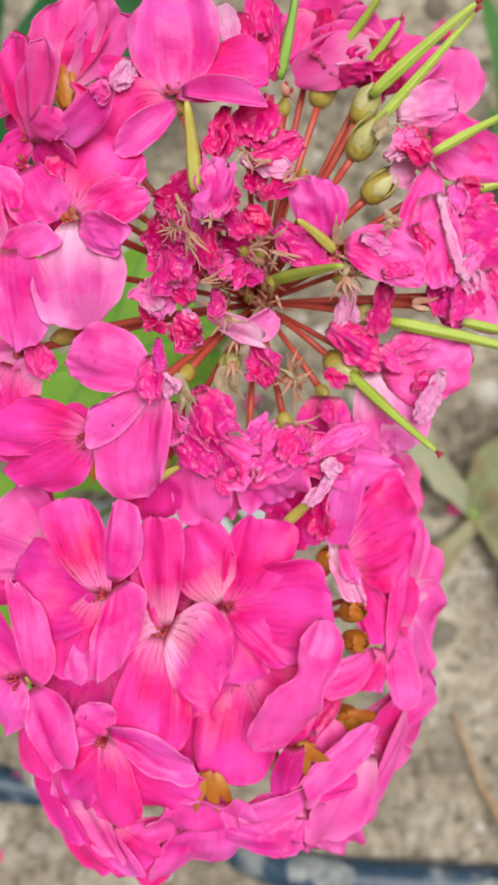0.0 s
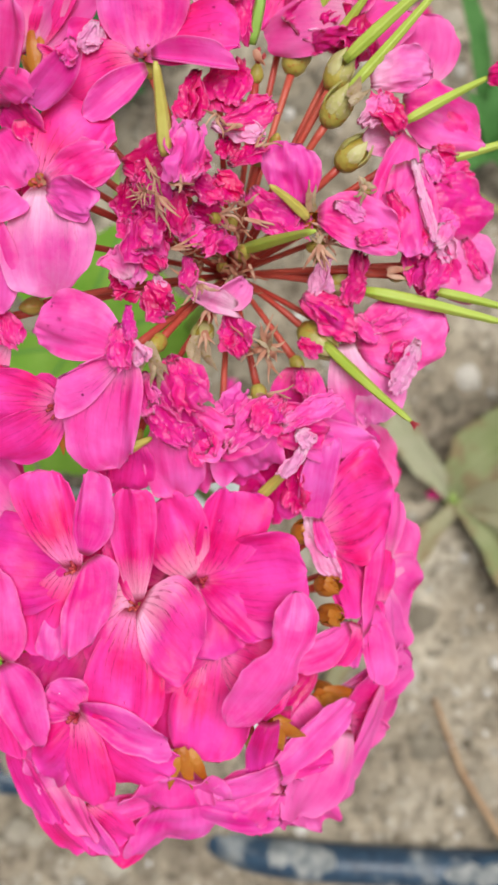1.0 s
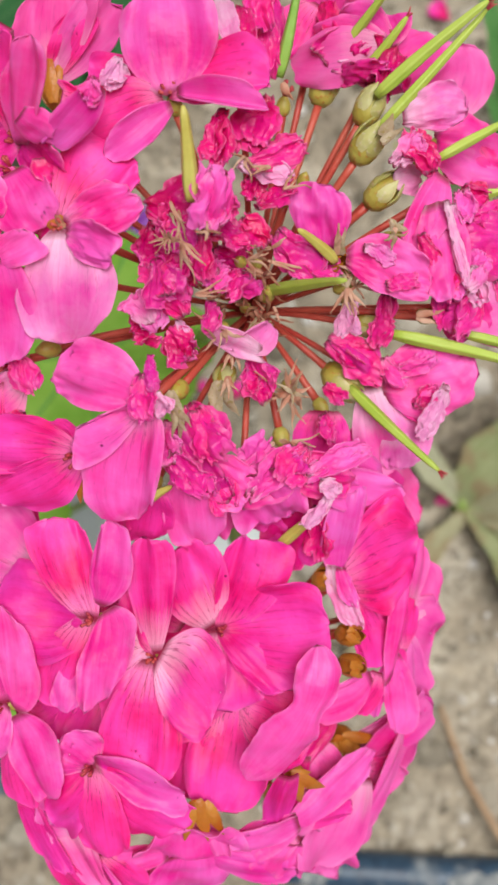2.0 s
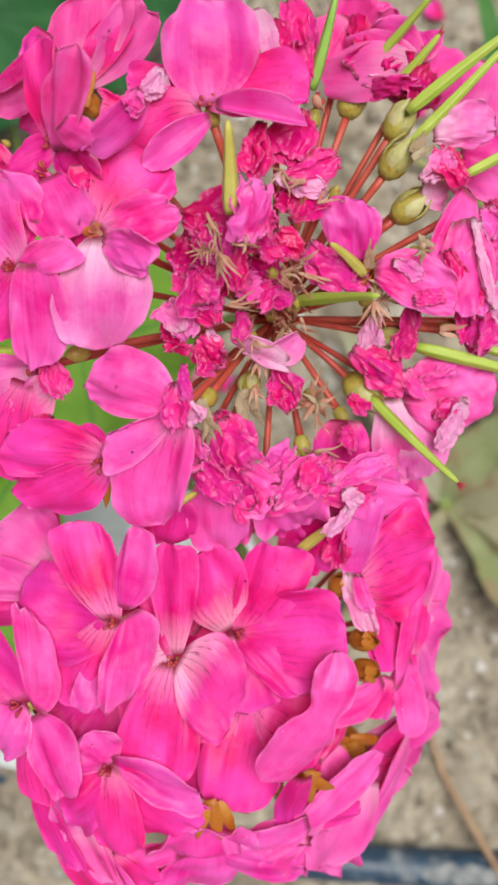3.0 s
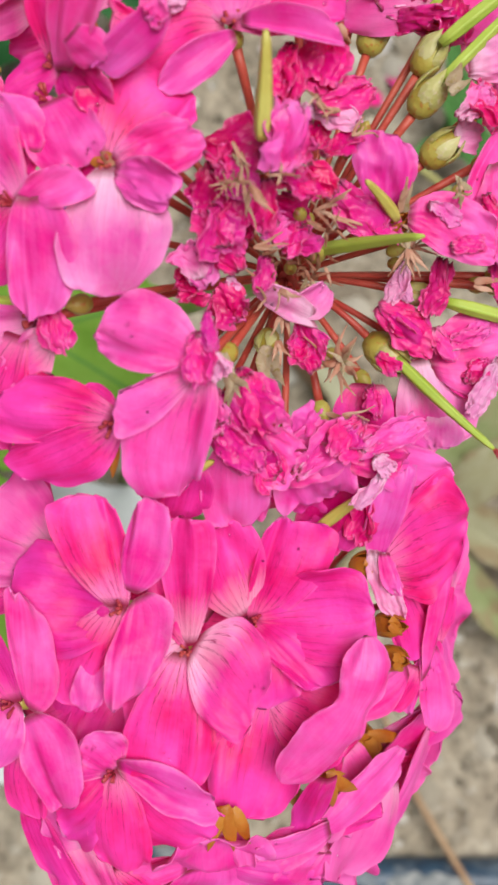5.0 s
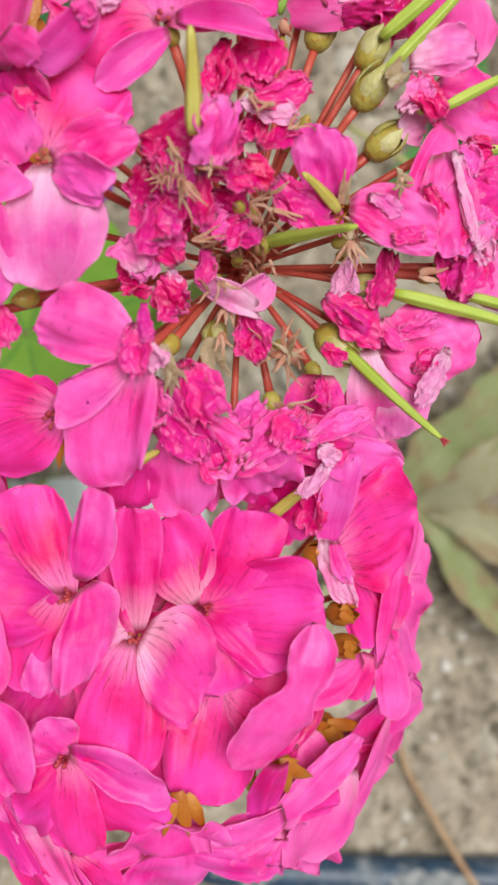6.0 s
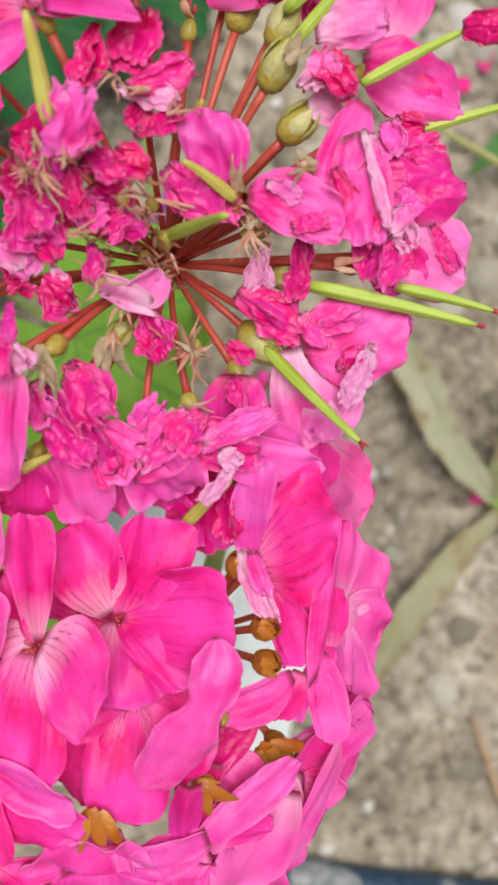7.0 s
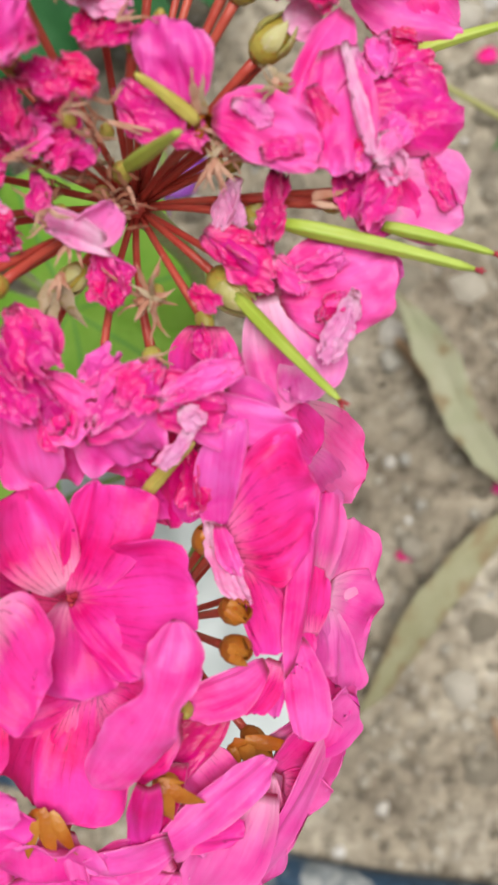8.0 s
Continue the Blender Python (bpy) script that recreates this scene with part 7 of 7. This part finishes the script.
sepal(fl, (38.4, 72.3, 367.2), (42.5, 70.7, 367.4), 0.9, (-0.13, -0.18, 0.97), "straw")
fl = floret(upper_head, (39.3, 71.9, 357.9), 0.7, 0)
sepal(fl, (39.4, 70.2, 364.8), (37.4, 71.7, 369.7), 0.7, (0.5, -0.75, 0.43), "straw")
sepal(fl, (39.4, 70.2, 364.8), (38.9, 72, 369.1), 0.7, (0.15, -0.9, 0.4), "straw")
sepal(fl, (39.4, 70.2, 364.8), (41.5, 72, 368.3), 0.7, (-0.41, -0.69, 0.6), "straw")
sepal(fl, (39.4, 70.2, 364.8), (42.7, 70.4, 367.3), 0.7, (-0.56, -0.32, 0.76), "straw")
sepal(fl, (39.4, 70.2, 364.8), (37.9, 68.3, 366.5), 0.7, (0.53, 0.3, 0.79), "straw")
sepal(fl, (39.4, 70.2, 364.8), (41, 67.6, 365.9), 0.7, (-0.29, 0.23, 0.93), "straw")
sepal(fl, (39.4, 70.2, 364.8), (43.5, 69, 366.9), 0.7, (-0.49, -0.12, 0.86), "straw")
fl = floret(upper_head, (18.1, 67, 362.2), 0.7, 0)
sepal(fl, (14.7, 68.7, 373.7), (13.2, 66.8, 378.5), 0.6, (0.74, 0.52, 0.44), "straw")
sepal(fl, (14.7, 65.1, 368.5), (14.3, 62.6, 373), 0.6, (0.13, 0.86, 0.49), "brown")
sepal(fl, (21.6, 68.9, 368.2), (20.8, 66.7, 365.5), 1.1, (-0.26, -0.71, 0.65), "brown")
sepal(fl, (20.2, 65.7, 367.1), (21.4, 63.6, 366.1), 0.6, (0.07, -0.39, 0.92), "brown")
sepal(fl, (12.1, 67.2, 371.2), (11.4, 67.9, 377.9), 1.0, (0.29, -0.95, 0.14), "papery")
sepal(fl, (13.9, 67.1, 371.1), (14.3, 67.6, 376.4), 0.5, (-0.36, -0.93, 0.11), "papery")
sepal(fl, (20.6, 69.8, 366.1), (19.6, 70.6, 369.6), 1.2, (0.42, -0.86, 0.3), "papery")
sepal(fl, (21.5, 68.8, 361), (17.7, 67.9, 372.8), 0.6, (0.89, -0.38, 0.26), "brown")
sepal(fl, (13.7, 61, 366.8), (13.2, 59.2, 369.7), 0.8, (0.2, 0.81, 0.55), "brown")
sepal(fl, (12.1, 66.4, 375.7), (15, 67, 376.4), 0.8, (-0.2, -0.21, 0.96), "brown")
sepal(fl, (19.9, 62.3, 361.5), (19.2, 59.7, 366.4), 1.0, (0.2, 0.85, 0.49), "papery")
sepal(fl, (14.1, 62.3, 369.3), (12.8, 60.6, 370), 0.6, (0.24, 0.18, 0.95), "straw")
sepal(fl, (12.9, 62.8, 368.9), (9.9, 63.7, 375.3), 1.0, (0.73, -0.55, 0.41), "straw")
sepal(fl, (13.6, 65.2, 368.2), (13.7, 66.3, 374.9), 1.2, (-0.13, -0.98, 0.17), "straw")
sepal(fl, (14.8, 66.5, 365.7), (13.1, 66.7, 375.2), 0.7, (0.6, -0.79, 0.12), "brown")
sepal(fl, (21.8, 67.7, 361), (21.3, 64.6, 366.6), 1.2, (0.02, 0.87, 0.49), "straw")
sepal(fl, (17.9, 69.6, 369.8), (18.7, 66.4, 369.9), 1.2, (-0.1, 0.02, 0.99), "brown")
sepal(fl, (22, 65.6, 366.5), (20.3, 68, 366.6), 0.7, (-0.1, -0.1, 0.99), "brown")
sepal(fl, (23.9, 64.4, 364.4), (27.4, 63.8, 362.4), 0.6, (0.44, -0.27, 0.86), "brown")
sepal(fl, (20.6, 66.7, 363.9), (18.1, 65.6, 367.5), 0.8, (0.81, 0.07, 0.58), "brown")
sepal(fl, (13.5, 62.2, 368.2), (14, 64.5, 373.9), 0.9, (-0.17, -0.91, 0.39), "brown")
sepal(fl, (22.4, 66.1, 361), (22.7, 68.6, 366.6), 0.9, (-0.19, -0.89, 0.4), "brown")
sepal(fl, (19.5, 70, 365.3), (17.2, 66.3, 372.5), 0.9, (0.58, 0.64, 0.51), "straw")
sepal(fl, (23.8, 66.5, 365.7), (24.9, 63.4, 364.3), 0.8, (0.01, -0.41, 0.91), "straw")
sepal(fl, (13.4, 63.7, 371.5), (15.3, 65.6, 370.1), 0.8, (0.4, 0.25, 0.88), "brown")
sepal(fl, (20.2, 62, 360.7), (18.1, 60.6, 369.3), 0.9, (0.96, 0.11, 0.26), "brown")
sepal(fl, (18.2, 68.1, 363.1), (14.5, 66.9, 375.3), 1.0, (0.93, -0.28, 0.25), "papery")
sepal(fl, (22.1, 65.8, 360.1), (19.1, 65.2, 366.4), 0.8, (0.9, -0.2, 0.4), "straw")
sepal(fl, (20.5, 65, 364.2), (18.9, 61.1, 369.3), 0.9, (0.29, 0.72, 0.63), "papery")
sepal(fl, (19.7, 66.9, 363.7), (21.7, 64.5, 363.9), 0.8, (-0.15, -0.04, 0.99), "brown")
sepal(fl, (20.4, 64.8, 365), (19.5, 60.8, 368.9), 0.7, (0.12, 0.68, 0.72), "straw")
sepal(fl, (17.2, 61.7, 362.3), (18.4, 58.7, 365.1), 0.8, (-0.35, 0.56, 0.75), "straw")
sepal(fl, (22.2, 63.3, 361.7), (23.5, 63, 367.2), 1.0, (-0.92, -0.33, 0.21), "straw")
sepal(fl, (14.1, 65.2, 371.5), (15.4, 66, 373.9), 1.1, (-0.59, -0.61, 0.54), "brown")
sepal(fl, (23.2, 64.1, 363.9), (22.3, 61.8, 367), 0.8, (0.26, 0.73, 0.63), "papery")
sepal(fl, (18.4, 61, 364.5), (17.4, 58.3, 368), 1.0, (0.29, 0.72, 0.64), "brown")
sepal(fl, (16.8, 66.4, 370), (19.4, 66.4, 367.6), 0.9, (0.65, -0.23, 0.72), "brown")
sepal(fl, (23.7, 64.1, 359.9), (20.3, 62.5, 368.5), 0.9, (0.93, 0.06, 0.37), "straw")
sepal(fl, (15.8, 60.7, 368), (17.5, 58.2, 366.9), 1.0, (0.11, -0.36, 0.93), "brown")
sepal(fl, (13.8, 68.9, 373.3), (15.8, 68.4, 373.6), 0.6, (-0.18, -0.15, 0.97), "brown")
sepal(fl, (21.2, 64.7, 363.4), (24.1, 65.1, 367.2), 1.1, (-0.74, -0.32, 0.59), "brown")
sepal(fl, (18.1, 69.4, 367.5), (19.3, 70.9, 370.6), 0.6, (-0.43, -0.73, 0.52), "papery")
sepal(fl, (18.5, 67.8, 367.5), (16.9, 66, 371.8), 0.6, (0.73, 0.48, 0.49), "brown")
sepal(fl, (23.8, 70.1, 364.3), (25.4, 66.8, 367.6), 1.1, (-0.48, 0.49, 0.72), "brown")
sepal(fl, (23, 66.9, 363.3), (22.3, 69.5, 367.6), 1.0, (0.07, -0.85, 0.52), "brown")
sepal(fl, (13.3, 63.8, 371.1), (15.1, 65.1, 369.7), 1.0, (0.5, 0.2, 0.84), "brown")
sepal(fl, (15.3, 61.9, 366.4), (13.9, 62.7, 373.4), 1.2, (0.51, -0.84, 0.19), "brown")
sepal(fl, (23.3, 62.3, 362.8), (21.4, 64.4, 365.4), 1.0, (0.3, -0.62, 0.73), "straw")
sepal(fl, (14, 69.6, 372.2), (10.9, 68.7, 378.8), 1.0, (0.9, -0.17, 0.41), "brown")
sepal(fl, (20.6, 70.3, 364.7), (23.4, 69.7, 370.6), 0.9, (-0.89, -0.21, 0.4), "straw")
sepal(fl, (23.4, 61.7, 360.1), (26.3, 61.2, 362.3), 0.7, (-0.61, -0.08, 0.79), "brown")
sepal(fl, (23, 65.5, 359.6), (21.1, 63.5, 366.1), 0.9, (0.76, 0.51, 0.4), "brown")
sepal(fl, (21.8, 63.8, 365.4), (20.1, 63.1, 365.6), 0.5, (0.15, -0.06, 0.99), "papery")
sepal(fl, (24.4, 62.5, 357.6), (21.2, 59.8, 364.8), 0.7, (0.75, 0.45, 0.49), "brown")
sepal(fl, (20.4, 64.6, 364.7), (18.5, 65.2, 369.6), 1.2, (0.69, -0.64, 0.34), "brown")
sepal(fl, (20.4, 62, 364.1), (18.6, 61.6, 366.3), 0.8, (0.77, -0.07, 0.64), "brown")
fl = floret(upper_head, (35.2, 115.2, 355.8), 2.2, 1)
petal(fl, (36.3, 113.5, 357.4), (44.8, 110.4, 368), 4.5, (-0.78, -0.34, 0.53), 0.1, -0.2, 0.12, "crisp")
petal(fl, (37.5, 115, 358), (42, 117.1, 364.9), 5.1, (-0.47, -0.71, 0.52), 0.1, -0.2, 0.12, "dry")
petal(fl, (36.1, 112.9, 357.5), (39.7, 113.4, 363), 4.9, (-0.62, -0.64, 0.46), 0.055, -0.06, 0.095, "papery")
beak(fl, (36.4, 116.2, 359.7), (47.3, 125.5, 373.2), 1.0, 0, "green", 1)
fl = floret(upper_head, (44, 106.8, 366), 2.1, 1)
beak(fl, (43.5, 105.1, 369), (63.4, 119.2, 376.3), 1.2, 0, "green", 1)
fl = floret(upper_head, (43.4, 98.7, 368.1), 2.2, 1)
beak(fl, (43.6, 98.6, 369), (63.6, 119, 373.2), 1.0, 0, "green", 1)
sepal(fl, (43.9, 96.5, 371.9), (46.8, 100.3, 371.9), 3.3, (0.13, -0.1, 0.99), "papery")
sepal(fl, (43.9, 95, 372.9), (47.8, 97.7, 371.3), 2.7, (0.43, -0.06, 0.9), "papery")
fl = floret(upper_head, (47, 90.2, 364.3), 2.2, 1)
petal(fl, (46.9, 89.9, 365.3), (52.2, 91.7, 363.3), 6.6, (0.41, -0.17, 0.9), 0.055, -0.06, 0.09, "papery")
fl = floret(upper_head, (26.3, 107.6, 362.8), 1, 1)
beak(fl, (25.4, 109.9, 367.2), (29.6, 125.3, 375.4), 1.1, 0, "grass", 1)
sepal(fl, (26, 108.6, 367.6), (27.6, 105.1, 367.5), 2.3, (-0.13, -0.06, 0.99), "straw")
fl = floret(upper_head, (10.8, 80.5, 381.8), 1, 1)
beak(fl, (10.9, 80.4, 391), (10.8, 92.7, 401), 1.25, 0, "yellow", 0)
fl = floret(upper_head, (22.8, 69.2, 366.4), 1.3, 1)
beak(fl, (22.4, 69.8, 363.5), (36.6, 67.4, 386), 1.15, 0, "green", 0)
fl = floret(upper_head, (35.7, 74, 368.8), 1.6, 1)
beak(fl, (35.4, 73.8, 370.9), (28.6, 77.8, 379.6), 1.0, 0, "yellow", 0)
fl = floret(upper_head, (40, 50.9, 352.7), 2.9, 1)
beak(fl, (38.4, 51.8, 355), (55.2, 34.9, 360.5), 1.1, 0, "green", 1)
fl = floret(upper_head, (44.2, 63.5, 355.8), 1.8, 1)
beak(fl, (46.8, 61.6, 359.9), (74.9, 55.1, 355), 1.3, 0, "green", 1)
fl = floret(upper_head, (55.6, 65.5, 356.3), 1.2, 1)
beak(fl, (61, 61.9, 356.1), (77.8, 57.7, 353.7), 1.0, 0, "green", 1)
fl = floret(upper_head, (52.2, 95.6, 359.1), 1, 1)
beak(fl, (55.7, 94.9, 363), (73.1, 104.4, 359.8), 1.0, 0, "green", 0)
petal(fl, (72.2, 104.1, 361.1), (81.2, 103.5, 362.2), 5.6, (-0.13, -0.37, 0.92), 0.1, -0.3, 0.12, "dry")
fl = floret(upper_head, (60.5, 88.6, 351), 1, 1)
beak(fl, (61.7, 89.7, 350.5), (84, 95.2, 350.4), 1.0, 0, "green", 1)
fl = floret(upper_head, (8.8, 41.4, 362.9), 1.2, 1)
beak(fl, (-0.2, 29.9, 371.8), (4.5, 32.6, 368.6), 0.9, 0, "yellow", 0)
fl = floret(upper_head, (-19.7, 58.1, 372), 1.3, 1)
beak(fl, (-22.5, 58, 373.4), (-41.4, 59.6, 371.7), 1.0, 0, "green", 1)
fl = floret(upper_head, (13.5, 52.2, 362.8), 1.8, 1)
sepal(fl, (13.4, 52.3, 367.9), (10.8, 45.4, 369.6), 3.2, (0.09, 0.2, 0.98), "papery")
sepal(fl, (13.4, 52.3, 367.9), (16.8, 46.4, 362.4), 3.2, (0.25, -0.58, 0.78), "papery")
sepal(fl, (13.3, 52.2, 368.9), (13.5, 44, 366.8), 3.6, (-0.02, -0.25, 0.97), "papery")
beak(fl, (12.9, 48.6, 367.9), (12.5, 43.4, 367), 0.7, 0, "green", 1)
fl = floret(upper_head, (5.7, 49, 375.5), 1.4, 1)
sepal(fl, (5.8, 49.7, 379.2), (7.3, 41, 372.7), 2.6, (0.11, -0.58, 0.8), "papery")
sepal(fl, (5.8, 49.7, 379.2), (3.9, 42.8, 377.9), 2.2, (-0.01, -0.18, 0.98), "papery")
fl = floret(upper_head, (33, 126.2, 351.3), 1.01, 1)
petal(fl, (33.6, 123, 348.6), (38.5, 131.3, 359.3), 15.4, (-0.18, -0.74, 0.65), 0.055, -0.03, 0.075, "pale")
petal(fl, (33.1, 128.9, 356), (26.7, 117.7, 356.5), 11.6, (0.22, -0.08, 0.97), 0.055, -0.03, 0.09, "fresh")
petal(fl, (37.8, 120.9, 348.5), (43.7, 128, 358), 11.7, (-0.24, -0.7, 0.67), 0.055, -0.03, 0.09, "under")
petal(fl, (23, 127.9, 364), (24.1, 115.7, 367.3), 5.6, (-0.02, 0.26, 0.96), 0.1, -0.2, 0.12, "crisp")
petal(fl, (34.3, 129, 355.7), (36.4, 119.6, 362.7), 4.6, (-0.33, 0.52, 0.79), 0.1, -0.2, 0.12, "dry")
petal(fl, (51.7, 116.6, 357.1), (42.4, 121.7, 357.4), 8.2, (-0.16, -0.35, 0.92), 0.055, -0.03, 0.09, "pale")
# -- end of flower heads --
